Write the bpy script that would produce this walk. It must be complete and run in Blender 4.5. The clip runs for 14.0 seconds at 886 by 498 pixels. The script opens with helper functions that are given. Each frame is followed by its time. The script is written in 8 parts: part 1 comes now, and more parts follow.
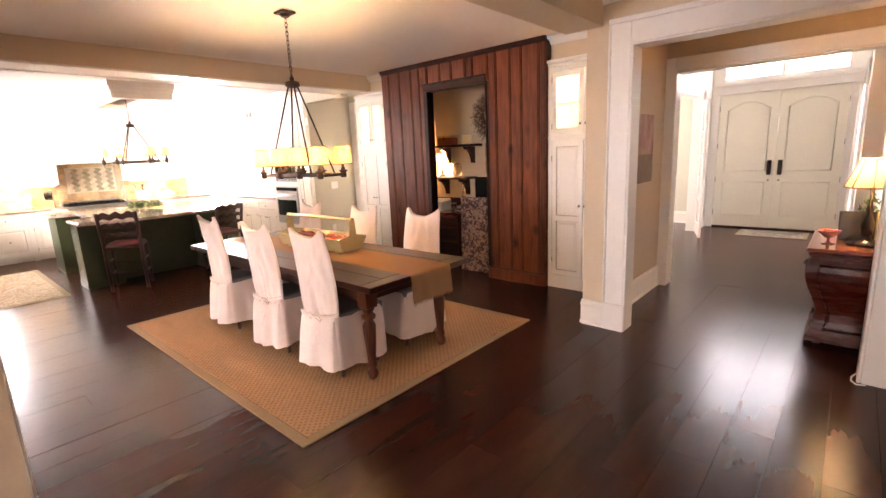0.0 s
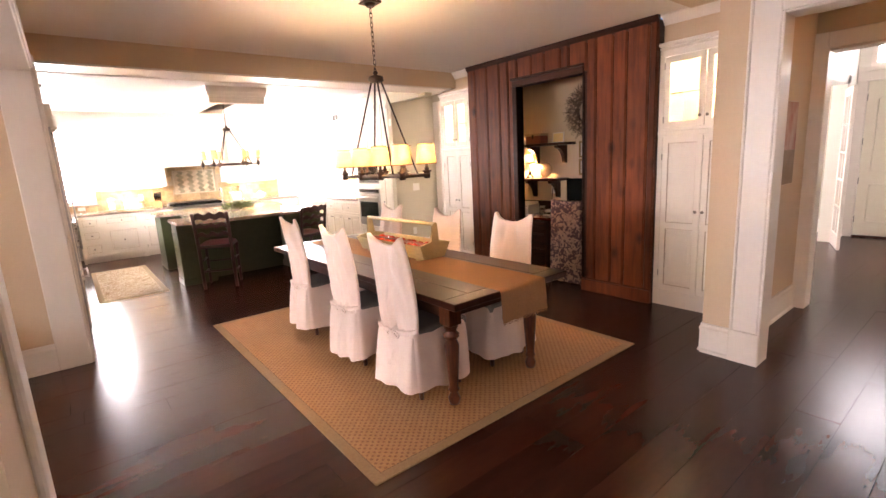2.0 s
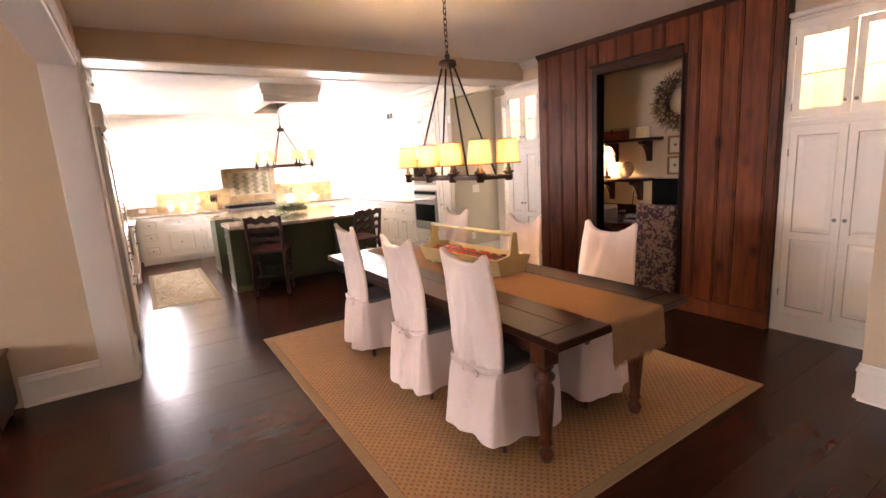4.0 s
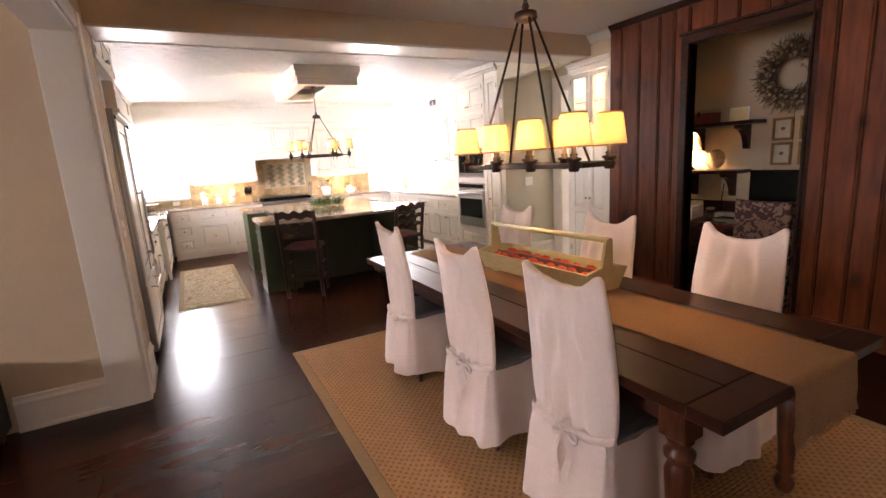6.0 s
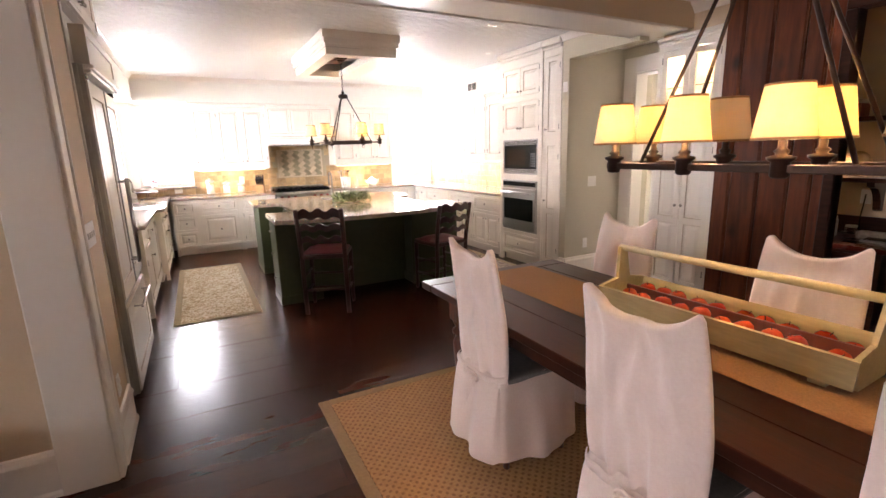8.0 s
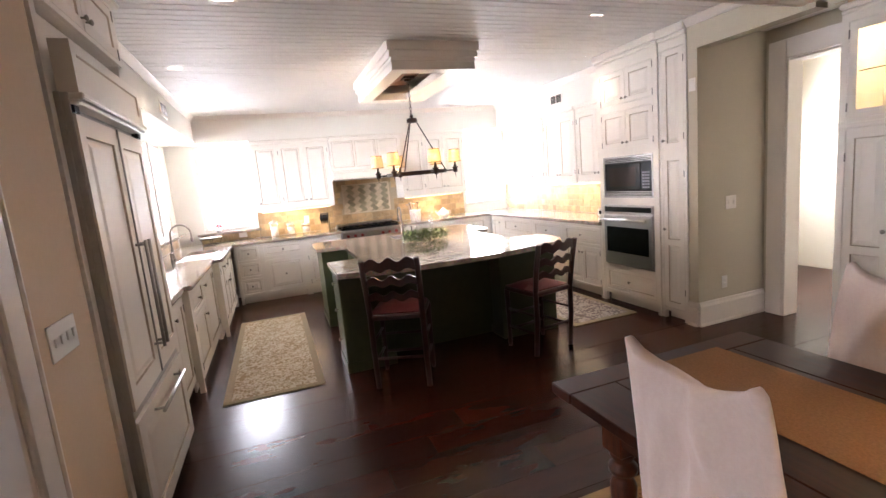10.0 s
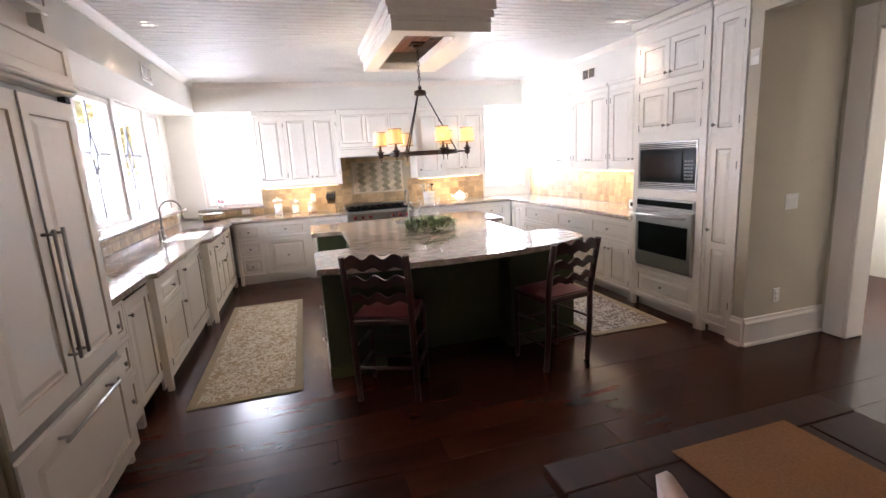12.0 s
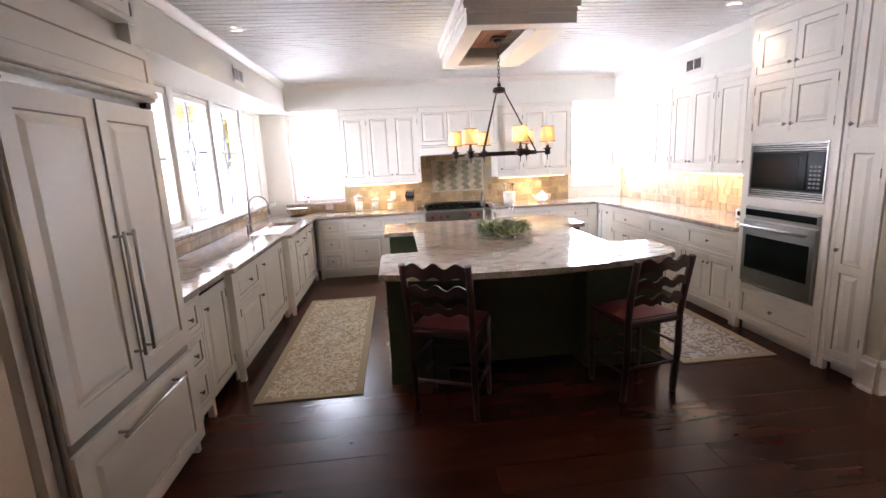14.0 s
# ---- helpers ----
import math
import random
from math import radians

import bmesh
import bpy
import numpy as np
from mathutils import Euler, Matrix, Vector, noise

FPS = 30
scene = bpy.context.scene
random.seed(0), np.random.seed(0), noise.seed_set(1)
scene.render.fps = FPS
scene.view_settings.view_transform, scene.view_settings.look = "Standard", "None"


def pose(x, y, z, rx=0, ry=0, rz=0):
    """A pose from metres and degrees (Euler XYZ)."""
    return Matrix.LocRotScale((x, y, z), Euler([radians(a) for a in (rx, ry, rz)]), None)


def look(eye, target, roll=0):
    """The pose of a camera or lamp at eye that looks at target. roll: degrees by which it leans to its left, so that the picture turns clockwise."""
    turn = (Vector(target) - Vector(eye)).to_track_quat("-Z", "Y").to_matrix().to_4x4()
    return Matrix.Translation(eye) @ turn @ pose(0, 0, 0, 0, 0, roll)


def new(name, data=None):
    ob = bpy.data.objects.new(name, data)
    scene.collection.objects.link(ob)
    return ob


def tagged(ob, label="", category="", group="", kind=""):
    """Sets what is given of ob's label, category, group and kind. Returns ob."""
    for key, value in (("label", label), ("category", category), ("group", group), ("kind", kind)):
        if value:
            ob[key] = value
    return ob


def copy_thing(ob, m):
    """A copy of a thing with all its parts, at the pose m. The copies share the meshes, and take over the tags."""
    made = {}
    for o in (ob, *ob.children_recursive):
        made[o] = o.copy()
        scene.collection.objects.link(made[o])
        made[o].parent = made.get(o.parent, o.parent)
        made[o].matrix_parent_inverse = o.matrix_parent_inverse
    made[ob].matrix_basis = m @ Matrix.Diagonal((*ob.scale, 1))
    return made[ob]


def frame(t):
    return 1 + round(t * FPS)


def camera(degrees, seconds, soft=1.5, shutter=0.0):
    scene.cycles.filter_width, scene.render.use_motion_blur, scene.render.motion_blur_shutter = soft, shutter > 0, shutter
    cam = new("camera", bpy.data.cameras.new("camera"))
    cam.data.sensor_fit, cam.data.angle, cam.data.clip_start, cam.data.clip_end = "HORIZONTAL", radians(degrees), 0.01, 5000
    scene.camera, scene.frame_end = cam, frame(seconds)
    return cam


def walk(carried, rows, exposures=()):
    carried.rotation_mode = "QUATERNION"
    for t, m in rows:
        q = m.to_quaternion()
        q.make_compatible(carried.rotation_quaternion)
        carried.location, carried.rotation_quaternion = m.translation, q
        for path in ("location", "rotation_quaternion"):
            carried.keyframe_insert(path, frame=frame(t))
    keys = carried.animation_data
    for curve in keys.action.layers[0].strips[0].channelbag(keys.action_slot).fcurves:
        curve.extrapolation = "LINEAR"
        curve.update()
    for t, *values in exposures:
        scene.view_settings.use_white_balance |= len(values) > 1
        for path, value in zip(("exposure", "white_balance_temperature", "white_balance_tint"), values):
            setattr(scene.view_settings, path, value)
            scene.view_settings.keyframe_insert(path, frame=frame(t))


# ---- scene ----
cam = camera(87.6, 14.0)
EXPOSURES = [(0.0, 2.53, 6950, 26), (3.0, 2.25, 6950, 28), (5.5, 1.65, 6600, 24), (9.0, 1.42, 6350, 22), (11.5, 0.95, 5900, 20), (14.0, 0.92, 5800, 20)]
PATH = [
    (0, (0.427, 0.228, 1.577), (-0.877, 1.69, 1.171), -2.6),
    (0.5, (0.392, 0.255, 1.577), (-0.968, 1.665, 1.178), -2.6),
    (1, (0.324, 0.319, 1.578), (-1.099, 1.668, 1.184), -2.7),
    (1.5, (0.226, 0.402, 1.554), (-1.265, 1.679, 1.171), -3.1),
    (2, (0.086, 0.455, 1.554), (-1.45, 1.677, 1.173), -3.1),
    (2.5, (-0.071, 0.488, 1.553), (-1.632, 1.68, 1.178), -2.8),
    (3, (-0.222, 0.532, 1.556), (-1.811, 1.688, 1.183), -2.9),
    (5.5, (-0.945, 0.771, 1.535), (-2.667, 1.717, 1.16), -3.9),
    (6, (-1.158, 0.83, 1.518), (-2.886, 1.76, 1.131), -3.6),
    (6.5, (-1.391, 0.884, 1.521), (-3.114, 1.81, 1.105), -2.9),
    (7, (-1.66, 0.916, 1.517), (-3.377, 1.845, 1.081), -2.2),
    (7.5, (-1.95, 0.935, 1.514), (-3.672, 1.855, 1.079), -1.8),
    (8, (-2.258, 0.893, 1.522), (-3.991, 1.801, 1.106), -1.6),
    (8.5, (-2.546, 0.891, 1.531), (-4.308, 1.757, 1.148), -2.2),
    (9, (-2.795, 0.934, 1.538), (-4.597, 1.732, 1.198), -3.5),
    (9.2, (-2.902, 0.956, 1.544), (-4.72, 1.726, 1.22), -3.9),
    (11.3, (-3.559, 1.383, 1.594), (-5.452, 1.936, 1.265), -5.6),
    (11.5, (-3.594, 1.406, 1.587), (-5.485, 1.962, 1.247), -5.0),
    (12, (-3.695, 1.482, 1.594), (-5.581, 2.028, 1.21), -3.3),
    (12.5, (-3.768, 1.549, 1.6), (-5.663, 2.04, 1.188), -2.1),
    (13, (-3.823, 1.599, 1.61), (-5.739, 1.983, 1.184), -1.9),
    (13.5, (-3.852, 1.635, 1.635), (-5.789, 1.904, 1.217), -2.4),
    (14, (-3.868, 1.65, 1.642), (-5.822, 1.835, 1.256), -2.8),
]
walk(cam, [(t, look(eye, target, roll)) for t, eye, target, roll in PATH], EXPOSURES)

# ---------------------------------------------------------------- light
world = bpy.data.worlds.new("sky")
scene.world = world
world.use_nodes = True
_n = world.node_tree.nodes
_sky = _n.new("ShaderNodeTexSky")
_sky.sky_type, _sky.sun_disc = "NISHITA", False
_sky.sun_elevation, _sky.sun_rotation = radians(52), radians(70)
_n["Background"].inputs[1].default_value = 0.15
world.node_tree.links.new(_sky.outputs[0], _n["Background"].inputs[0])


def lamp(name, kind, where, aim, power, colour, **more):
    data = bpy.data.lights.new(name, kind)
    data.energy, data.color = power, colour
    if "size" in more:
        data.shape, data.size, data.size_y = "RECTANGLE", more["size"][0], more["size"][1]
    if "radius" in more:
        data.shadow_soft_size = more["radius"]
    if "angle" in more:
        data.angle = radians(more["angle"])
    if "spread" in more:
        data.spread = radians(more["spread"])
    ob = new(name, data)
    ob.matrix_world = look(where, aim)
    return ob


lamp("sun", "SUN", (0, 0, 20), (-8.0, -3.0, 9.0), 2.5, (1.0, 0.95, 0.88), angle=0.6)
DAY = (0.93, 0.97, 1.0)
# daylight for the kitchen windows (panel behind the garden, then the openings) and transom
lamp("window_light", "AREA", (-9.2, -8.0, 2.3), (-9.2, 0.0, 2.1), 9500, DAY, size=(15.0, 7.0))
lamp("window_light", "AREA", (-11.22, 0.48, 1.72), (-3.0, 1.8, 0.7), 24, DAY, size=(0.72, 1.25), spread=150)
lamp("window_light", "AREA", (-11.22, 4.80, 1.68), (-3.0, 3.0, 0.7), 34, DAY, size=(0.72, 1.2), spread=150)
lamp("window_light", "AREA", (-0.60, 9.95, 3.05), (-0.5, 6.0, 0.5), 2, DAY, size=(1.7, 0.9))
# added light from unseen windows behind the camera, to lift dining room and hall
lamp("window_light", "AREA", (4.30, 0.0, 1.45), (-2.0, 1.5, 1.3), 1, (1.0, 0.80, 0.60), size=(1.1, 1.1))
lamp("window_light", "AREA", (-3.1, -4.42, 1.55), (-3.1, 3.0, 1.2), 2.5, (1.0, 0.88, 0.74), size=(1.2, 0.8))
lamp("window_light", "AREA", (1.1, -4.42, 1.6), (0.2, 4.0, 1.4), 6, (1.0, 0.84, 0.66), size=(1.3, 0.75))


# ---------------------------------------------------------------- materials
def links_of(m):
    return m.node_tree.nodes, m.node_tree.links


def math_node(nodes, links, op, a, b):
    n = nodes.new("ShaderNodeMath")
    n.operation = op
    for i, v in enumerate((a, b)):
        if isinstance(v, (int, float)):
            n.inputs[i].default_value = v
        else:
            links.new(v, n.inputs[i])
    return n.outputs[0]


def surf(name, c1, c2=None, scale=8.0, rough=0.5, rough2=None, bump=0.1, bscale=None, stretch=(1, 1, 1), metal=0.0,
         rand=0.0, coat=0.0, stain=0.0, stain_scale=1.3, sheen=0.0, dist=0.002):
    """A surface with grain at one scale, stains at another, fine relief and, where wanted, a tone of its own for each piece."""
    m = bpy.data.materials.new(name)
    m.use_nodes = True
    nodes, links = links_of(m)
    p = nodes["Principled BSDF"]
    co = nodes.new("ShaderNodeTexCoord")
    mp = nodes.new("ShaderNodeMapping")
    mp.inputs["Scale"].default_value = stretch
    vec = co.outputs["Object"]
    if rand:
        info, geo = nodes.new("ShaderNodeObjectInfo"), nodes.new("ShaderNodeNewGeometry")
        r = math_node(nodes, links, "FRACT", math_node(nodes, links, "ADD", info.outputs["Random"], geo.outputs["Random Per Island"]), 0.0)
        sh = nodes.new("ShaderNodeVectorMath")
        sh.operation = "ADD"
        cmb = nodes.new("ShaderNodeCombineXYZ")
        for i, k in enumerate((37.0, 91.0, 53.0)):
            links.new(math_node(nodes, links, "MULTIPLY", r, k), cmb.inputs[i])
        links.new(vec, sh.inputs[0])
        links.new(cmb.outputs[0], sh.inputs[1])
        vec = sh.outputs[0]
    links.new(vec, mp.inputs[0])
    g = nodes.new("ShaderNodeTexNoise")
    g.inputs["Scale"].default_value, g.inputs["Detail"].default_value, g.inputs["Roughness"].default_value = scale, 6, 0.6
    links.new(mp.outputs[0], g.inputs["Vector"])
    s = nodes.new("ShaderNodeTexNoise")
    s.inputs["Scale"].default_value, s.inputs["Detail"].default_value = stain_scale, 3
    links.new(vec, s.inputs["Vector"])
    c2 = c2 or tuple(x * 0.85 for x in c1)
    ramp = nodes.new("ShaderNodeValToRGB")
    ramp.color_ramp.elements[0].position, ramp.color_ramp.elements[1].position = 0.3, 0.7
    ramp.color_ramp.elements[0].color, ramp.color_ramp.elements[1].color = (*c2, 1), (*c1, 1)
    links.new(g.outputs["Fac"], ramp.inputs[0])
    hsv = nodes.new("ShaderNodeHueSaturation")
    links.new(ramp.outputs[0], hsv.inputs["Color"])
    val = math_node(nodes, links, "ADD", math_node(nodes, links, "MULTIPLY", s.outputs["Fac"], stain), 1.0 - stain * 0.5)
    if rand:
        val = math_node(nodes, links, "MULTIPLY", val, math_node(nodes, links, "ADD", math_node(nodes, links, "MULTIPLY", r, rand), 1.0 - rand * 0.5))
    links.new(val, hsv.inputs["Value"])
    links.new(hsv.outputs[0], p.inputs["Base Color"])
    rough2 = rough if rough2 is None else rough2
    links.new(math_node(nodes, links, "ADD", math_node(nodes, links, "MULTIPLY", g.outputs["Fac"], rough2 - rough), rough), p.inputs["Roughness"])
    p.inputs["Metallic"].default_value = metal
    p.inputs["Coat Weight"].default_value = coat
    p.inputs["Coat Roughness"].default_value = 0.12
    p.inputs["Sheen Weight"].default_value = sheen
    if bump:
        b = nodes.new("ShaderNodeBump")
        b.inputs["Strength"].default_value, b.inputs["Distance"].default_value = bump, dist
        if bscale:
            f = nodes.new("ShaderNodeTexNoise")
            f.inputs["Scale"].default_value, f.inputs["Detail"].default_value = bscale, 3
            links.new(mp.outputs[0], f.inputs["Vector"])
            links.new(f.outputs["Fac"], b.inputs["Height"])
        else:
            links.new(g.outputs["Fac"], b.inputs["Height"])
        links.new(b.outputs[0], p.inputs["Normal"])
    return m


def glow(name, colour, strength):
    m = bpy.data.materials.new(name)
    m.use_nodes = True
    p = m.node_tree.nodes["Principled BSDF"]
    p.inputs["Base Color"].default_value = (*colour, 1)
    p.inputs["Emission Color"].default_value = (*colour, 1)
    p.inputs["Emission Strength"].default_value = strength
    return m


def clear_glass(name, rough=0.0, tint=(1, 1, 1)):
    m = bpy.data.materials.new(name)
    m.use_nodes = True
    nodes, links = links_of(m)
    nodes.remove(nodes["Principled BSDF"])
    t, g, mix, fr = (nodes.new("ShaderNodeBsdf" + "Transparent"), nodes.new("ShaderNodeBsdf" + "Glossy"), nodes.new("ShaderNodeMixShader"), nodes.new("ShaderNodeLayerWeight"))
    t.inputs[0].default_value = (*tint, 1)
    g.inputs["Roughness"].default_value = rough
    fr.inputs[0].default_value = 0.35
    links.new(math_node(nodes, links, "ADD", math_node(nodes, links, "MULTIPLY", fr.outputs["Facing"], 0.25), 0.03), mix.inputs[0])
    links.new(t.outputs[0], mix.inputs[1])
    links.new(g.outputs[0], mix.inputs[2])
    links.new(mix.outputs[0], nodes["Material Output"].inputs[0])
    return m


M_FLOOR = surf("espresso_plank", (0.047, 0.0135, 0.0070), (0.032, 0.0092, 0.0050), scale=1.6, rough=0.24, bump=0.0,
               stretch=(6, 1.2, 6), rand=0.40, coat=0.0, stain=0.8)
M_FLOOR.node_tree.nodes["Principled BSDF"].inputs["Specular IOR Level"].default_value = 0.22
M_WALL = surf("tan_wall_paint", (0.64, 0.49, 0.335), (0.62, 0.47, 0.32), scale=60, rough=0.75, bump=0.05, bscale=220, stain=0.05)
M_SAGE = surf("sage_wall_paint", (0.56, 0.505, 0.385), (0.54, 0.485, 0.37), scale=60, rough=0.75, bump=0.05, bscale=220, stain=0.05)
M_CREAMWALL = surf("cream_wall_paint", (0.78, 0.75, 0.68), (0.76, 0.73, 0.66), scale=60, rough=0.7, bump=0.05, bscale=220, stain=0.05)
M_CEIL = surf("ceiling_paint", (0.85, 0.79, 0.72), (0.83, 0.77, 0.70), scale=40, rough=0.6, bump=0.05, bscale=180, stain=0.05)
M_TRIM = surf("white_trim_paint", (0.80, 0.74, 0.67), (0.78, 0.72, 0.65), scale=30, rough=0.35, bump=0.04, bscale=120, stain=0.05)
M_BEAD = surf("beadboard_paint", (0.82, 0.80, 0.77), (0.80, 0.78, 0.75), scale=30, rough=0.6, bump=0.04, bscale=120, stain=0.04)
M_CAB = surf("cream_cabinet_paint", (0.80, 0.75, 0.675), (0.78, 0.73, 0.655), scale=25, rough=0.33, bump=0.05, bscale=140, stain=0.06)
M_GLAZE = surf("brown_glaze_in_the_grooves", (0.54, 0.45, 0.35), scale=30, rough=0.5, bump=0.05)
M_PANEL = surf("knotty_stained_pine", (0.19, 0.046, 0.013), (0.074, 0.018, 0.0062), scale=2.6, rough=0.34, rough2=0.5, bump=0.25,
               stretch=(9, 9, 0.9), rand=0.6, coat=0.0, stain=0.7, stain_scale=2.5)


def add_knots(m, scale=2.3):
    nodes, links = links_of(m)
    base = nodes["Principled BSDF"].inputs["Base Color"].links[0].from_socket
    co, mp, v, r, mix = (nodes.new("ShaderNodeTexCoord"), nodes.new("ShaderNodeMapping"), nodes.new("ShaderNodeTexVoronoi"), nodes.new("ShaderNodeValToRGB"), nodes.new("ShaderNodeMix"))
    mp.inputs["Scale"].default_value = (1.0, 1.0, 0.62)
    v.inputs["Scale"].default_value = scale * 1.6
    links.new(co.outputs["Object"], mp.inputs[0])
    links.new(mp.outputs[0], v.inputs["Vector"])
    r.color_ramp.elements[0].position, r.color_ramp.elements[1].position = 0.05, 0.20
    r.color_ramp.elements[0].color, r.color_ramp.elements[1].color = (0.85, 0.85, 0.85, 1), (0, 0, 0, 1)
    links.new(v.outputs["Distance"], r.inputs[0])
    mix.data_type = "RGBA"
    links.new(r.outputs[0], mix.inputs[0])
    links.new(base, mix.inputs[6])
    mix.inputs[7].default_value = (0.022, 0.006, 0.003, 1)
    links.new(mix.outputs[2], nodes["Principled BSDF"].inputs["Base Color"])


add_knots(M_PANEL)
M_PANEL.node_tree.nodes["Principled BSDF"].inputs["Specular IOR Level"].default_value = 0.25
M_DARKWOOD = surf("dark_stained_wood", (0.060, 0.020, 0.010), (0.022, 0.008, 0.005), scale=5, rough=0.28, rough2=0.42, bump=0.2, stretch=(1, 8, 8), rand=0.4, coat=0.0, stain=0.4)
M_DARKWOOD.node_tree.nodes["Principled BSDF"].inputs["Specular IOR Level"].default_value = 0.2
M_TABLE = surf("walnut_stained_plank", (0.048, 0.0115, 0.0045), (0.018, 0.0045, 0.0023), scale=4, rough=0.26, rough2=0.42, bump=0.25, stretch=(0.8, 9, 9), rand=0.5, coat=0.0, stain=0.4)
M_TABLE.node_tree.nodes["Principled BSDF"].inputs["Specular IOR Level"].default_value = 0.25
M_TURNED = surf("turned_walnut", (0.13, 0.038, 0.014), (0.045, 0.013, 0.006), scale=6, rough=0.25, rough2=0.4, bump=0.12, stretch=(7, 7, 1), coat=0.0)
M_TURNED.node_tree.nodes["Principled BSDF"].inputs["Specular IOR Level"].default_value = 0.25
M_CHEST = surf("red_mahogany", (0.085, 0.014, 0.008), (0.055, 0.009, 0.006), scale=3, rough=0.2, rough2=0.35, bump=0.08, stretch=(2, 2, 9), coat=0.0, stain=0.4)
M_CHEST.node_tree.nodes["Principled BSDF"].inputs["Specular IOR Level"].default_value = 0.3
M_STOOL = surf("dark_cherry_stool_wood", (0.050, 0.012, 0.009), (0.020, 0.006, 0.005), scale=8, rough=0.3, rough2=0.45, bump=0.1, stretch=(5, 5, 1), coat=0.2)
M_LEATHER = surf("burgundy_leather", (0.17, 0.045, 0.05), (0.12, 0.03, 0.035), scale=40, rough=0.4, rough2=0.55, bump=0.3, bscale=160)
M_LINEN = surf("white_cotton_slipcover", (0.84, 0.69, 0.61), (0.79, 0.63, 0.55), scale=90, rough=0.9, bump=0.3, bscale=380, sheen=0.3, stain=0.10, stain_scale=5)
M_GREYSEAT = surf("grey_seat_fabric", (0.20, 0.18, 0.17), (0.15, 0.135, 0.13), scale=70, rough=0.9, bump=0.3, bscale=300)
M_BURLAP = surf("burlap", (0.34, 0.185, 0.095), (0.25, 0.135, 0.066), scale=120, rough=0.95, bump=0.5, bscale=420, stain=0.15, stain_scale=4)
M_BURLAP.node_tree.nodes["Principled BSDF"].inputs["Specular IOR Level"].default_value = 0.1
M_IRON = surf("bronzed_iron", (0.055, 0.030, 0.022), (0.028, 0.017, 0.013), scale=30, rough=0.4, rough2=0.55, bump=0.15, metal=0.7)
M_BLACK = surf("black_lacquer", (0.012, 0.011, 0.011), (0.008, 0.008, 0.008), scale=20, rough=0.25, bump=0.03)
M_STEEL = surf("brushed_steel", (0.46, 0.44, 0.42), (0.36, 0.35, 0.33), scale=60, rough=0.24, rough2=0.34, bump=0.05, stretch=(0.3, 12, 12), metal=1.0)
M_NICKEL = surf("aged_nickel", (0.35, 0.32, 0.28), (0.25, 0.23, 0.20), scale=40, rough=0.25, rough2=0.4, bump=0.03, metal=1.0)
M_OVENGLASS = surf("black_oven_glass", (0.010, 0.012, 0.011), (0.007, 0.009, 0.008), scale=4, rough=0.16, bump=0.0)
M_OVENGLASS.node_tree.nodes["Principled BSDF"].inputs["Specular IOR Level"].default_value = 0.12
M_GREEN = surf("olive_green_island_paint", (0.048, 0.058, 0.021), (0.036, 0.045, 0.016), scale=14, rough=0.4, rough2=0.5, bump=0.06, stain=0.2)
M_PLASTIC = surf("white_plastic", (0.80, 0.77, 0.72), (0.78, 0.75, 0.70), scale=30, rough=0.4, bump=0.02)
M_LEAD = surf("pale_lead_came", (0.46, 0.46, 0.48), (0.40, 0.40, 0.42), scale=30, rough=0.6, bump=0.05)
M_GLASS = clear_glass("clear_glass")


def lets_light_through(m, colour, share):
    """Thin leaves glow when lit from behind."""
    nodes, links = links_of(m)
    t, mix = nodes.new("ShaderNodeBsdfTranslucent"), nodes.new("ShaderNodeMixShader")
    t.inputs[0].default_value = (*colour, 1)
    mix.inputs[0].default_value = share
    links.new(nodes["Principled BSDF"].outputs[0], mix.inputs[1])
    links.new(t.outputs[0], mix.inputs[2])
    links.new(mix.outputs[0], nodes["Material Output"].inputs[0])


def shade_cloth(name, colour, passes):
    """Lampshade fabric: the bulb inside shines through it."""
    m = bpy.data.materials.new(name)
    m.use_nodes = True
    nodes, links = links_of(m)
    p = nodes["Principled BSDF"]
    p.inputs["Base Color"].default_value, p.inputs["Roughness"].default_value = (0.75, 0.62, 0.42, 1), 0.9
    t, mix = nodes.new("ShaderNodeBsdfTranslucent"), nodes.new("ShaderNodeMixShader")
    co, n = nodes.new("ShaderNodeTexCoord"), nodes.new("ShaderNodeTexNoise")
    n.inputs["Scale"].default_value = 90
    links.new(co.outputs["Object"], n.inputs["Vector"])
    ramp = nodes.new("ShaderNodeValToRGB")
    ramp.color_ramp.elements[0].color, ramp.color_ramp.elements[1].color = (*[c * 0.85 for c in colour], 1), (*colour, 1)
    links.new(n.outputs["Fac"], ramp.inputs[0])
    links.new(ramp.outputs[0], t.inputs[0])
    mix.inputs[0].default_value = passes
    links.new(p.outputs[0], mix.inputs[1])
    links.new(t.outputs[0], mix.inputs[2])
    links.new(mix.outputs[0], nodes["Material Output"].inputs[0])
    return m


M_SHADE = shade_cloth("lit_cream_lampshade", (1.0, 0.56, 0.17), 0.15)
M_SHADEPALE = shade_cloth("lit_ivory_lampshade", (1.0, 0.74, 0.40), 0.12)
M_LIT = glow("downlight_lens", (1.0, 0.86, 0.62), 14.0)
M_UNLIT = surf("downlight_lens_off", (0.35, 0.30, 0.26), scale=20, rough=0.4, bump=0.02)
M_CABLIT = surf("cream_cabinet_interior", (0.80, 0.66, 0.36), (0.78, 0.64, 0.34), scale=20, rough=0.6, bump=0.02)


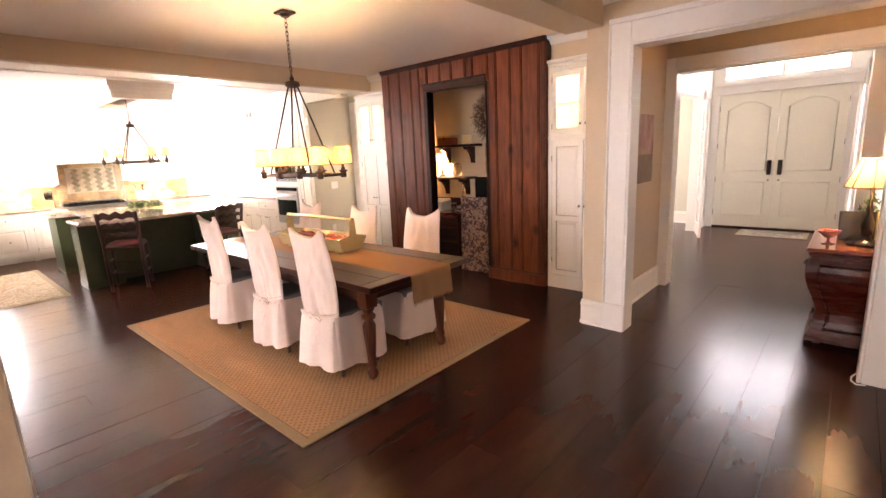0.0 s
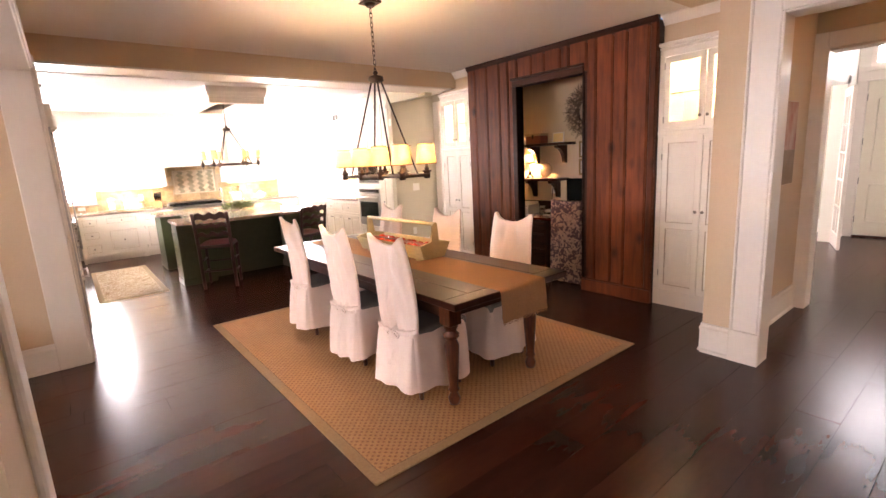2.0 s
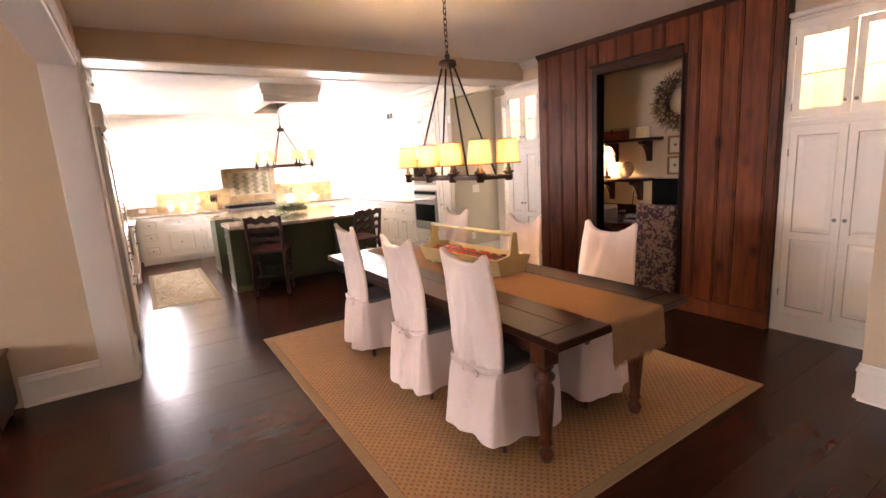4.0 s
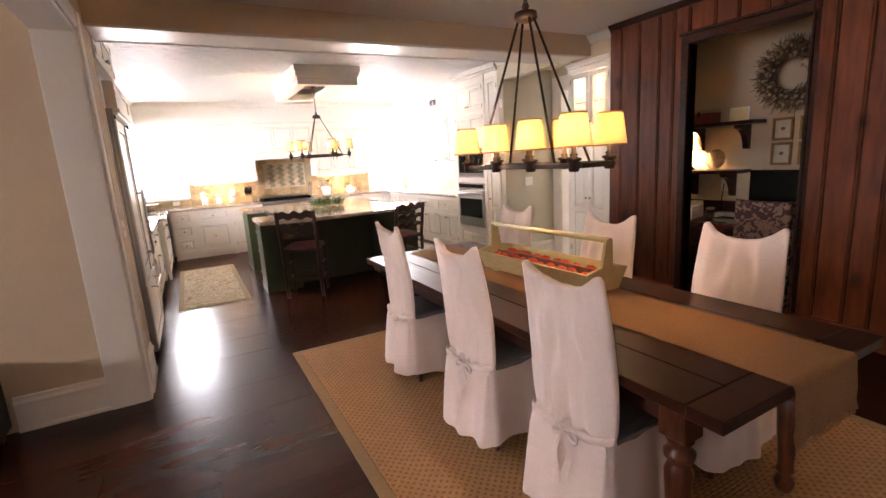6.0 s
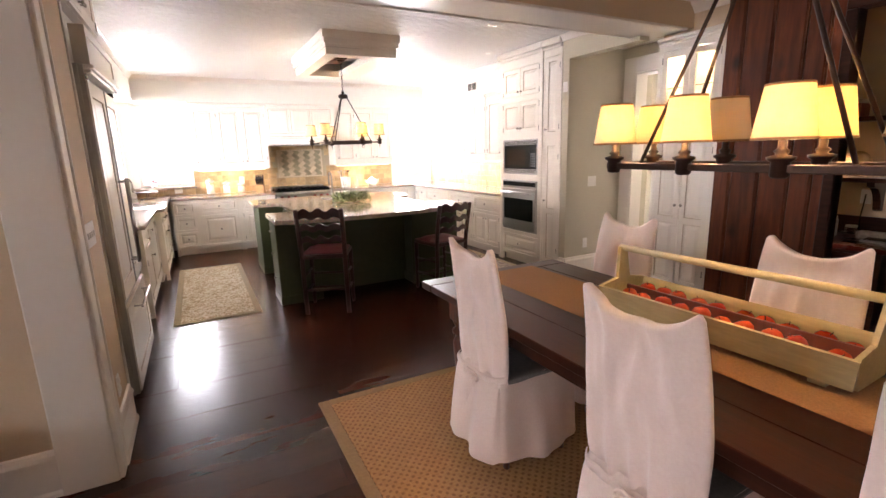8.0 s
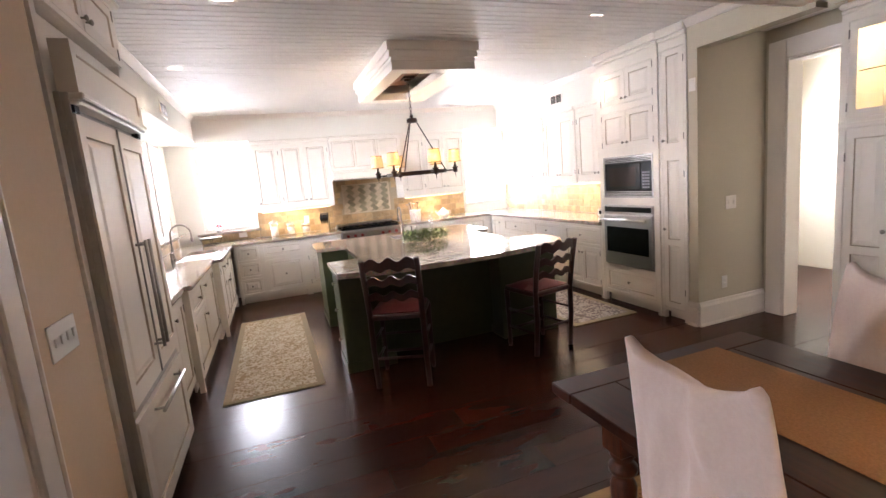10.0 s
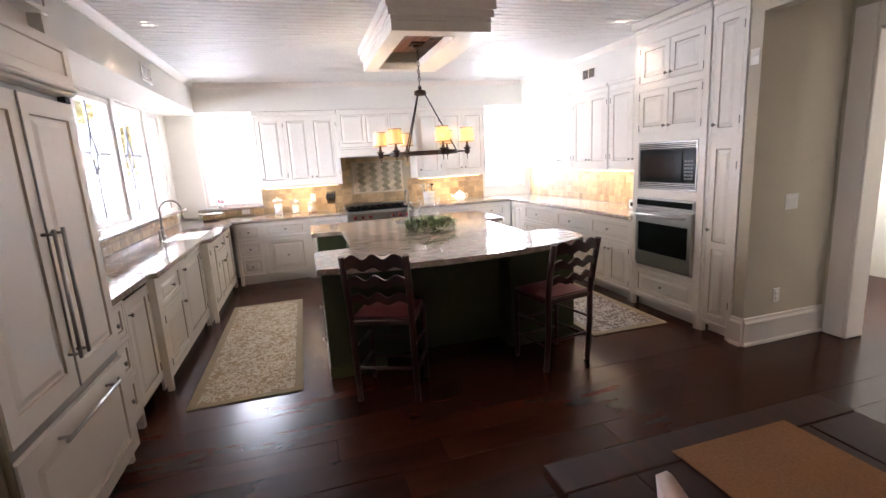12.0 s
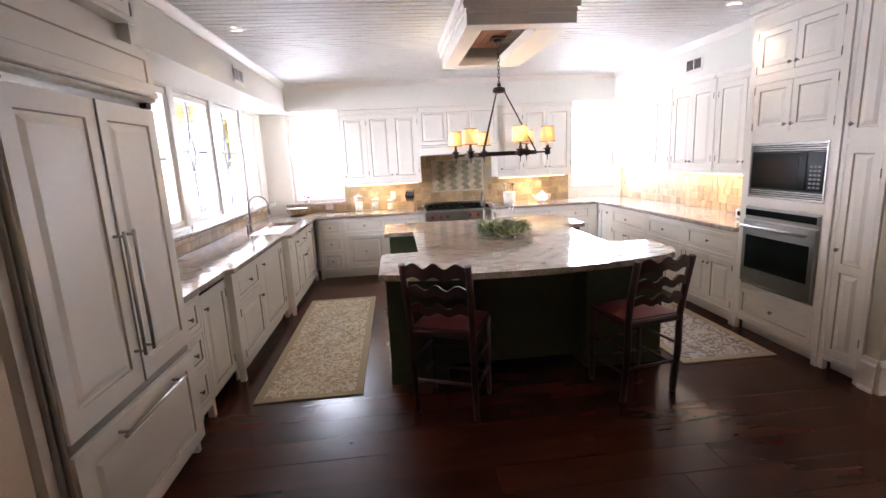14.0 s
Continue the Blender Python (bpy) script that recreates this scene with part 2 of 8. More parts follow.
def granite():
    m = surf("granite", (0.50, 0.40, 0.31), (0.21, 0.145, 0.105), scale=9, rough=0.09, rough2=0.14, bump=0.0, stretch=(2.5, 1, 1), stain=0.35, stain_scale=3, coat=0.4)
    nodes, links = links_of(m)
    base = nodes["Principled BSDF"].inputs["Base Color"].links[0].from_socket
    v = nodes.new("ShaderNodeTexVoronoi")
    v.inputs["Scale"].default_value = 150
    co = nodes.new("ShaderNodeTexCoord")
    links.new(co.outputs["Object"], v.inputs["Vector"])
    mix = nodes.new("ShaderNodeMix")
    mix.data_type, mix.blend_type = "RGBA", "OVERLAY"
    mix.inputs[0].default_value = 0.45
    links.new(base, mix.inputs[6])
    links.new(v.outputs["Color"], mix.inputs[7])
    hs = nodes.new("ShaderNodeHueSaturation")
    hs.inputs["Saturation"].default_value = 0.8
    links.new(mix.outputs[2], hs.inputs["Color"])
    links.new(hs.outputs[0], nodes["Principled BSDF"].inputs["Base Color"])
    return m


M_GRANITE = granite()


def woven(name, c1, c2, cell, bump=0.8, dist=0.004, spotted=None, spot_scale=22):
    """A flat-woven rug: basket weave in relief, or a small leaf pattern in two colours."""
    m = surf(name, c1, c2, scale=30, rough=0.95, bump=0.0, stain=0.25, stain_scale=2.2)
    nodes, links = links_of(m)
    p = nodes["Principled BSDF"]
    co = nodes.new("ShaderNodeTexCoord")
    ch = nodes.new("ShaderNodeTexChecker")
    ch.inputs["Scale"].default_value = 1.0 / cell
    w = nodes.new("ShaderNodeTexWave")
    w.inputs["Scale"].default_value, w.inputs["Distortion"].default_value = 1.2 / cell / 3.14, 1.5
    links.new(co.outputs["Object"], ch.inputs["Vector"])
    links.new(co.outputs["Object"], w.inputs["Vector"])
    b = nodes.new("ShaderNodeBump")
    b.inputs["Strength"].default_value, b.inputs["Distance"].default_value = bump, dist
    links.new(math_node(nodes, links, "ADD", ch.outputs["Fac"], math_node(nodes, links, "MULTIPLY", w.outputs["Fac"], 0.6)), b.inputs["Height"])
    links.new(b.outputs[0], p.inputs["Normal"])
    base = p.inputs["Base Color"].links[0].from_socket
    mix = nodes.new("ShaderNodeMix")
    mix.data_type = "RGBA"
    if spotted:
        n = nodes.new("ShaderNodeTexNoise")
        n.inputs["Scale"].default_value, n.inputs["Detail"].default_value, n.inputs["Distortion"].default_value = spot_scale, 1.0, 1.6
        links.new(co.outputs["Object"], n.inputs["Vector"])
        r = nodes.new("ShaderNodeValToRGB")
        r.color_ramp.elements[0].position, r.color_ramp.elements[1].position = 0.49, 0.53
        links.new(n.outputs["Fac"], r.inputs[0])
        links.new(r.outputs[0], mix.inputs[0])
        mix.inputs[7].default_value = (*spotted, 1)
    else:
        sx = nodes.new("ShaderNodeSeparateXYZ")
        jit, add = nodes.new("ShaderNodeTexNoise"), nodes.new("ShaderNodeVectorMath")
        jit.inputs["Scale"].default_value = 40
        links.new(co.outputs["Object"], jit.inputs["Vector"])
        sc = nodes.new("ShaderNodeVectorMath")
        sc.operation = "SCALE"
        sc.inputs["Scale"].default_value = cell * 0.5
        links.new(jit.outputs["Color"], sc.inputs[0])
        links.new(co.outputs["Object"], add.inputs[0])
        links.new(sc.outputs[0], add.inputs[1])
        links.new(add.outputs[0], sx.inputs[0])
        wv = [math_node(nodes, links, "SINE", math_node(nodes, links, "MULTIPLY", sx.outputs[i], 3.1416 / cell), 0.0) for i in (0, 1)]
        fl = math_node(nodes, links, "GREATER_THAN", math_node(nodes, links, "MULTIPLY", wv[0], wv[1]), 0.42)
        links.new(math_node(nodes, links, "MULTIPLY", fl, 0.8), mix.inputs[0])
        mix.inputs[7].default_value = (c2[0] * 0.62, c2[1] * 0.55, c2[2] * 0.5, 1)
    links.new(base, mix.inputs[6])
    links.new(mix.outputs[2], p.inputs["Base Color"])
    return m


M_SISAL = woven("sisal_basket_weave", (0.50, 0.27, 0.115), (0.41, 0.21, 0.085), 0.022)
M_RUGEDGE = surf("jute_binding", (0.37, 0.235, 0.115), (0.31, 0.19, 0.09), scale=60, rough=0.95, bump=0.4, bscale=300)
M_KRUG = woven("wool_leaf_rug", (0.50, 0.435, 0.315), (0.44, 0.38, 0.27), 0.008, bump=0.4, dist=0.002, spotted=(0.27, 0.195, 0.10), spot_scale=24)
M_KRUG2 = woven("wool_scroll_rug", (0.42, 0.37, 0.30), (0.37, 0.32, 0.26), 0.008, bump=0.4, dist=0.002, spotted=(0.16, 0.12, 0.10), spot_scale=18)
M_KRUGEDGE = surf("wool_rug_border", (0.30, 0.24, 0.145), (0.25, 0.20, 0.12), scale=60, rough=0.95, bump=0.4, bscale=300)
M_FLORAL = woven("floral_tapestry", (0.36, 0.24, 0.18), (0.28, 0.17, 0.13), 0.006, bump=0.3, dist=0.001, spotted=(0.085, 0.045, 0.05), spot_scale=17)


# ---------------------------------------------------------------- builders
def box(bm, x0, x1, y0, y1, z0, z1, bevel=0.0):
    b = bmesh.new() if bevel else bm
    x0, x1, y0, y1, z0, z1 = min(x0, x1), max(x0, x1), min(y0, y1), max(y0, y1), min(z0, z1), max(z0, z1)
    vs = [b.verts.new((x, y, z)) for z in (z0, z1) for y in (y0, y1) for x in (x0, x1)]
    for q in ((0, 2, 3, 1), (4, 5, 7, 6), (0, 1, 5, 4), (2, 6, 7, 3), (0, 4, 6, 2), (1, 3, 7, 5)):
        b.faces.new([vs[i] for i in q])
    if bevel:
        bmesh.ops.bevel(b, geom=b.edges[:], offset=min(bevel, 0.45 * min(x1 - x0, y1 - y0, z1 - z0)), segments=1, affect="EDGES")
        join(bm, b)


def join(bm, other, m=None):
    me = bpy.data.meshes.new("tmp")
    other.to_mesh(me)
    other.free()
    if m is not None:
        me.transform(m)
    bm.from_mesh(me)
    bpy.data.meshes.remove(me)


def lathe(bm, profile, n=20, at=(0, 0, 0), caps=True):
    """A turned shape round the z axis: rows of (radius, height)."""
    rings = []
    for r, z in profile:
        rings.append([bm.verts.new((at[0] + r * math.cos(2 * math.pi * i / n), at[1] + r * math.sin(2 * math.pi * i / n), at[2] + z)) for i in range(n)])
    for a, b in zip(rings, rings[1:]):
        for i in range(n):
            f = bm.faces.new((a[i], a[(i + 1) % n], b[(i + 1) % n], b[i]))
            f.smooth = True
    if caps:
        if profile[0][0] > 1e-4:
            bm.faces.new(rings[0][::-1])
        if profile[-1][0] > 1e-4:
            bm.faces.new(rings[-1])


def tube(bm, pts, r, n=8, closed=False, r1=None):
    pts = [Vector(p) for p in pts]
    rings, k = [], len(pts)
    up = Vector((0.0123, 0.021, 1.0)).normalized()
    for i, p in enumerate(pts):
        a = pts[(i - 1) % k] if (closed or i > 0) else p
        b = pts[(i + 1) % k] if (closed or i < k - 1) else p
        d = (b - a).normalized()
        u = d.cross(up if abs(d.dot(up)) < 0.95 else Vector((1, 0.02, 0)))
        u.normalize()
        v = d.cross(u)
        rr = r if r1 is None else r + (r1 - r) * i / max(1, k - 1)
        rings.append([bm.verts.new(p + rr * (math.cos(2 * math.pi * j / n) * u + math.sin(2 * math.pi * j / n) * v)) for j in range(n)])
    for i in range(k if closed else k - 1):
        a, b = rings[i], rings[(i + 1) % k]
        for j in range(n):
            f = bm.faces.new((a[j], a[(j + 1) % n], b[(j + 1) % n], b[j]))
            f.smooth = True
    if not closed:
        bm.faces.new(rings[0][::-1])
        bm.faces.new(rings[-1])


def sweep(bm, profile, path):
    """A moulding: a closed profile of (out, up) along a straight line from a to b; out is to the left of the way."""
    a, b = Vector(path[0]), Vector(path[1])
    d = (b - a).normalized()
    out = Vector((-d.y, d.x, 0))
    ra = [bm.verts.new(a + out * o + Vector((0, 0, u))) for o, u in profile]
    rb = [bm.verts.new(b + out * o + Vector((0, 0, u))) for o, u in profile]
    n = len(profile)
    for i in range(n):
        bm.faces.new((ra[i], ra[(i + 1) % n], rb[(i + 1) % n], rb[i]))
    bm.faces.new(ra[::-1])
    bm.faces.new(rb)


CROWN = [(0, 0), (0, -0.085), (0.012, -0.085), (0.018, -0.07), (0.05, -0.03), (0.062, -0.018), (0.07, -0.016), (0.07, 0)]
BASE = [(0, 0), (0.028, 0), (0.028, 0.018), (0.018, 0.03), (0.018, 0.17), (0.024, 0.175), (0.024, 0.19), (0.014, 0.205), (0.012, 0.225), (0, 0.23)]


def finish(bm):
    bmesh.ops.recalc_face_normals(bm, faces=bm.faces[:])


def mesh_of(name, bm, material):
    finish(bm)
    me = bpy.data.meshes.new(name)
    bm.to_mesh(me)
    bm.free()
    for m in (material if isinstance(material, (list, tuple)) else [material]):
        me.materials.append(m)
    return me


def part(name, bm, material, parent, label="", m=None):
    ob = new(name, mesh_of(name, bm, material))
    ob.parent = parent
    if m is not None:
        ob.matrix_local = m
    if label:
        ob["label"] = label
    return ob


def thing(name, label, category, m=None, group="", kind=""):
    ob = new(name)
    ob.empty_display_size = 0.1
    if m is not None:
        ob.matrix_world = m
    return tagged(ob, label, category, group, kind)


def solid(name, bm, material, label="", category="", kind="", group="", m=None):
    ob = new(name, mesh_of(name, bm, material))
    if m is not None:
        ob.matrix_world = m
    return tagged(ob, label, category, group, kind)


def B(*boxes, bevel=0.0):
    bm = bmesh.new()
    for b in boxes:
        box(bm, *b, bevel=bevel)
    return bm


# ---------------------------------------------------------------- the rooms
H = 2.74


def wall(name, material, boxes, label, category="wall"):
    return solid(name, B(*boxes), material, label, category, "structure")


wall("wall_kitchen_back", M_CREAMWALL, [(-11.30, -11.10, -0.47, 0.10, 0, 2.95), (-11.30, -11.10, 0.86, 4.42, 0, 2.95), (-11.30, -11.10, 5.18, 5.48, 0, 2.95),
     (-11.30, -11.10, 0.10, 0.86, 0, 1.07), (-11.30, -11.10, 0.10, 0.86, 2.37, 2.95), (-11.30, -11.10, 4.42, 5.18, 0, 1.05), (-11.30, -11.10, 4.42, 5.18, 2.30, 2.95)],
     "cream painted kitchen wall with two window openings")
wall("wall_kitchen_side", M_CREAMWALL, [(-11.10, -10.80, -0.47, -0.27, 0, 2.95), (-7.60, -4.80, -0.47, -0.27, 0, 2.95), (-10.80, -7.60, -0.47, -0.27, 0, 1.12), (-10.80, -7.60, -0.47, -0.27, 2.36, 2.95)],
     "cream painted kitchen wall with a long window band")
wall("wall_kitchen_ovens", M_CREAMWALL, [(-11.10, -6.44, 5.28, 5.48, 0, 2.95)], "cream painted wall behind the oven cabinets")
wall("wall_passage", M_SAGE, [(-6.44, -6.34, 4.66, 5.50, 0, 2.95)], "sage green painted wall of the passage")
wall("wall_passage_end", M_SAGE, [(-6.44, -6.14, 5.50, 5.65, 0, 2.95), (-6.14, -5.43, 5.50, 5.65, 2.34, 2.95), (-5.43, -4.70, 5.50, 5.65, 0, 2.95)], "sage green end wall with a doorway")
wall("wall_passage_header", M_SAGE, [(-6.44, -5.42, 4.655, 4.78, 2.47, 2.735)], "sage green header over the passage")
wall("wall_room_beyond", M_SAGE, [(-7.6, -4.6, 7.6, 7.75, 0, 2.9), (-7.75, -7.6, 5.65, 7.6, 0, 2.9), (-4.7, -4.6, 5.66, 7.6, 0, 2.9)], "pale green wall of a room beyond the passage")
wall("wall_left_pier", M_WALL, [(-5.36, -4.76, 0.18, 0.39, 0, 2.95), (-4.90, -4.78, -4.5, 0.18, 0, 2.95)], "tan painted pier beside the refrigerator")
wall("wall_left_header", M_WALL, [(-4.76, -1.40, 0.18, 0.385, 2.40, 2.95)], "tan painted header over the side opening")
wall("wall_left_post", M_WALL, [(-1.40, -1.02, 0.06, 0.285, 0, 2.95)], "tan painted post at the end of the side opening")
wall("beam_kitchen", M_WALL, [(-5.50, -5.12, 0.392, 5.0, 2.53, 2.95)], "tan painted ceiling beam between dining room and kitchen", "beam")
wall("beam_dining", M_WALL, [(-1.50, -1.18, 0.29, 4.05, 2.50, 2.95)], "tan painted ceiling beam at the dining room's edge", "beam")
wall("wall_dining_upper", M_WALL, [(-5.42, -4.74, 4.985, 5.10, 2.40, 2.95), (-2.16, -1.31, 4.985, 5.10, 2.40, 2.95)], "tan painted wall above the china cabinets")
wall("wall_hall_front", M_WALL, [(-1.31, -0.94, 4.05, 4.20, 0, 2.95), (-1.31, -1.15, 4.20, 5.65, 0, 2.95), (-0.94, 0.59, 4.05, 4.20, 2.335, 2.95), (0.59, 4.5, 4.05, 4.20, 0, 2.95)],
     "tan painted wall with a wide cased opening to the hall")
wall("wall_hall_right", M_WALL, [(0.86, 1.0, 4.20, 5.65, 0, 2.95)], "tan painted hall wall behind the chest")
wall("wall_hall_back", M_WALL, [(-1.9, -1.05, 5.65, 5.80, 0, 3.9), (-1.05, 0.75, 5.65, 5.80, 2.295, 3.9), (0.75, 1.2, 5.65, 5.80, 0, 3.9)], "tan painted wall with a cased opening to the foyer")
wall("wall_foyer_left", M_CREAMWALL, [(-1.78, -1.64, 5.80, 7.55, 0, 3.9), (-1.78, -1.64, 9.35, 10.25, 0, 3.9), (-1.78, -1.64, 7.55, 9.35, 2.30, 3.9)], "cream painted foyer wall with a doorway")
wall("wall_foyer_right", M_CREAMWALL, [(0.46, 0.60, 5.80, 7.9, 0, 3.9), (0.46, 0.60, 9.4, 10.25, 0, 3.9), (0.46, 0.60, 7.9, 9.4, 2.30, 3.9)], "cream painted foyer wall with a doorway")
wall("wall_foyer_front", M_CREAMWALL, [(-1.78, -1.50, 10.05, 10.25, 0, 3.9), (0.27, 0.6, 10.05, 10.25, 0, 3.9), (-1.50, 0.27, 10.05, 10.25, 2.36, 2.56), (-1.50, 0.27, 10.05, 10.25, 3.5, 3.9)],
     "cream painted front wall with door and transom openings")
wall("wall_study_left", M_SAGE, [(-4.4, -4.25, 7.0, 10.25, 0, 3.0), (-4.4, -1.78, 10.25, 10.4, 0, 3.0), (-4.4, -1.78, 6.85, 7.0, 0, 3.0)], "green painted wall of the room beside the foyer")
wall("wall_side_right", M_CREAMWALL, [(2.6, 2.75, 5.8, 10.25, 0, 3.0), (0.6, 2.6, 10.25, 10.4, 0, 3.0), (1.2, 2.75, 5.65, 5.8, 0, 3.0)], "cream painted wall of the room beside the foyer")
# unseen walls; their window openings are added to let light in
wall("wall_living_east", M_WALL, [(4.5, 4.65, -4.5, -0.6, 0, 2.95), (4.5, 4.65, 0.6, 4.2, 0, 2.95), (4.5, 4.65, -0.6, 0.6, 0, 0.9), (4.5, 4.65, -0.6, 0.6, 2.1, 2.95)], "unseen tan living room wall with an added window opening for light")
wall("wall_living_south", M_WALL, [(-4.9, -3.7, -4.65, -4.5, 0, 2.95), (-2.5, 0.4, -4.65, -4.5, 0, 2.95), (1.8, 4.65, -4.65, -4.5, 0, 2.95), (-3.7, -2.5, -4.65, -4.5, 0, 1.4), (-3.7, -2.5, -4.65, -4.5, 1.85, 2.95), (0.4, 1.8, -4.65, -4.5, 0, 1.3), (0.4, 1.8, -4.65, -4.5, 1.9, 2.95)], "unseen tan living room wall with two added window openings for light")
# desk nook behind the panelled wall
wall("wall_nook", M_WALL, [(-4.70, -2.16, 5.72, 5.85, 0, 2.7), (-4.70, -4.58, 4.98, 5.72, 0, 2.7), (-2.40, -2.28, 4.98, 5.72, 0, 2.7)], "tan painted walls of the desk nook")

solid("ceiling_dining", B((-5.12, 4.5, -4.5, 5.0, H, H + 0.12)), M_CEIL, "smooth warm white painted ceiling", "ceiling", "structure")
solid("ceiling_hall", B((-1.31, 0.86, 4.2, 5.65, 2.60, 2.70)), M_CEIL, "smooth warm white hall ceiling", "ceiling", "structure")
solid("ceiling_foyer", B((-1.78, 0.6, 5.8, 10.25, 3.85, 3.95)), M_CEIL, "high white foyer ceiling", "ceiling", "structure")
solid("ceiling_side_rooms", B((-4.4, -1.78, 6.85, 10.4, 3.0, 3.1), (0.6, 2.75, 5.65, 10.4, 3.0, 3.1), (-7.75, -4.6, 5.65, 7.75, 2.9, 3.0), (-6.34, -5.42, 4.78, 5.5, 2.62, 2.7)), M_CEIL,
      "plain white ceilings of the side rooms", "ceiling", "structure")
# unseen slab, added so sun and sky don't leak in over the walls
solid("ceiling_light_block", B((-11.35, -5.1, -0.45, 5.64, 2.90, 2.98), (-5.1, 4.65, -4.65, 5.64, 2.90, 2.98)), M_CEIL, "unseen slab over the ceilings that blocks sun and sky", "ceiling", "structure")
solid("ceiling_nook", B((-4.70, -2.28, 4.98, 5.85, 2.55, 2.65)), M_CEIL, "plain nook ceiling", "ceiling", "structure")


def beadboard():
    bm = bmesh.new()
    x, w, g = -11.10, 0.0885, 0.009
    while x < -5.5:
        x1 = min(x + w, -5.5)
        prof = [(x, H + 0.002), (x + 0.0055, H + 0.002), (x + g, H - 0.013), (x1 - g, H - 0.013), (x1 - 0.0055, H + 0.002), (x1, H + 0.002)]
        va = [bm.verts.new((a, -0.27, b)) for a, b in prof]
        vb = [bm.verts.new((a, 5.28, b)) for a, b in prof]
        for i in range(5):
            bm.faces.new((va[i], va[i + 1], vb[i + 1], vb[i]))
        x = x1
    box(bm, -11.10, -5.5, -0.27, 5.28, H + 0.006, H + 0.12)
    return bm


solid("ceiling_kitchen", beadboard(), M_BEAD, "glossy white beadboard kitchen ceiling", "ceiling", "structure")
solid("soffit", B((-11.10, -6.55, -0.27, 0.20, 2.38, H - 0.007), (-11.10, -10.65, 0.20, 5.28, 2.36, H - 0.007), (-10.65, -7.60, 4.94, 5.28, 2.34, H - 0.007)), M_CREAMWALL,
      "cream painted soffit above cabinets and windows", "soffit", "structure")


def crowns():
    bm = bmesh.new()
    for a, b in (((-10.65, 0.20), (-6.55, 0.20)), ((-10.65, 4.94), (-10.65, 0.20)), ((-7.60, 4.94), (-10.65, 4.94)), ((-5.50, 4.655), (-6.44, 4.655))):
        sweep(bm, [(o * 0.8, u * 0.8) for o, u in CROWN], ((*a, H - 0.008), (*b, H - 0.008)))
    for a, b in (((-4.75, 4.985), (-5.12, 4.985)), ((-1.31, 4.985), (-2.14, 4.985)), ((4.5, 4.05), (-1.18, 4.05))):
        sweep(bm, CROWN, ((*a, H - 0.002), (*b, H - 0.002)))
    for a, b in (((-1.64, 10.05), (-1.64, 5.80)), ((0.46, 5.80), (0.46, 10.05)), ((0.46, 10.05), (-1.64, 10.05))):
        sweep(bm, [(o * 1.4, u * 1.4) for o, u in CROWN], ((*a, 3.84), (*b, 3.84)))
    return bm


solid("trim_crown", crowns(), M_TRIM, "white painted crown moulding", "moulding", "structure")


def baseboards():
    bm = bmesh.new()
    for a, b in (((-6.34, 5.50), (-6.34, 4.66)), ((-6.34, 4.66), (-6.44, 4.66)), ((-4.78, 0.18), (-4.78, -0.30)), ((-5.36, 0.39), (-4.875, 0.39)), ((-1.10, 4.05), (-1.31, 4.05)), ((-1.15, 5.65), (-1.15, 4.20)),
                 ((-1.31, 4.05), (-1.31, 4.30)), ((4.5, 4.05), (0.74, 4.05)), ((-1.64, 7.4), (-1.64, 5.80)), ((-1.64, 10.05), (-1.64, 9.5)), ((0.46, 5.8), (0.46, 7.75)), ((0.46, 9.55), (0.46, 10.05)), ((0.86, 4.2), (0.86, 5.65)),
                 ((-4.25, 10.25), (-4.25, 7.0)), ((-1.78, 10.25), (-4.25, 10.25))):
        flip = [(o, u) for o, u in BASE]
        sweep(bm, flip, ((*a, 0.0), (*b, 0.0)))
    return bm


solid("baseboard", baseboards(), M_TRIM, "tall white painted baseboard", "baseboard", "structure")


def casing_bm(boxes):
    bm = bmesh.new()
    for b in boxes:
        box(bm, *b, bevel=0.006)
    return bm


# cased openings: flat boards, a bead at the outer edge, lined reveals
solid("trim_hall_casing", casing_bm([(-1.10, -0.945, 4.022, 4.05, 0, 2.49), (0.595, 0.75, 4.022, 4.05, 0, 2.49), (-0.945, 0.595, 4.022, 4.05, 2.335, 2.49), (-1.12, 0.77, 4.012, 4.05, 2.49, 2.53),
      (-1.118, -1.10, 4.014, 4.05, 0, 2.49), (-0.945, -0.925, 4.022, 4.215, 0, 2.335), (0.575, 0.595, 4.022, 4.215, 0, 2.335), (-0.925, 0.575, 4.022, 4.215, 2.315, 2.335),
      (-1.118, -0.925, 4.008, 4.022, 0, 0.24)]), M_TRIM, "white painted casing of the hall opening", "casing", "structure")
solid("trim_foyer_casing", casing_bm([(-1.19, -1.055, 5.625, 5.65, 0, 2.43), (-1.055, 0.755, 5.625, 5.65, 2.295, 2.43), (0.755, 0.855, 5.625, 5.65, 0, 2.43),
      (-1.07, -1.045, 5.626, 5.81, 0, 2.30), (0.745, 0.765, 5.626, 5.81, 0, 2.30), (-1.045, 0.745, 5.626, 5.81, 2.275, 2.295)]), M_TRIM, "white painted casing of the foyer opening", "casing", "structure")
solid("trim_side_casing", casing_bm([(-4.775, -4.74, 0.175, 0.395, 0, 2.40), (-4.86, -4.755, 0.39, 0.412, 0, 2.51), (-4.875, -4.855, 0.39, 0.420, 0, 2.52), (-4.74, -1.42, 0.385, 0.407, 2.40, 2.51), (-4.74, -1.42, 0.175, 0.392, 2.38, 2.40),
      (-1.42, -1.40, 0.06, 0.29, 0, 2.40), (-1.42, -1.30, 0.285, 0.305, 0, 2.51)]), M_TRIM, "white painted casing of the side opening", "casing", "structure")
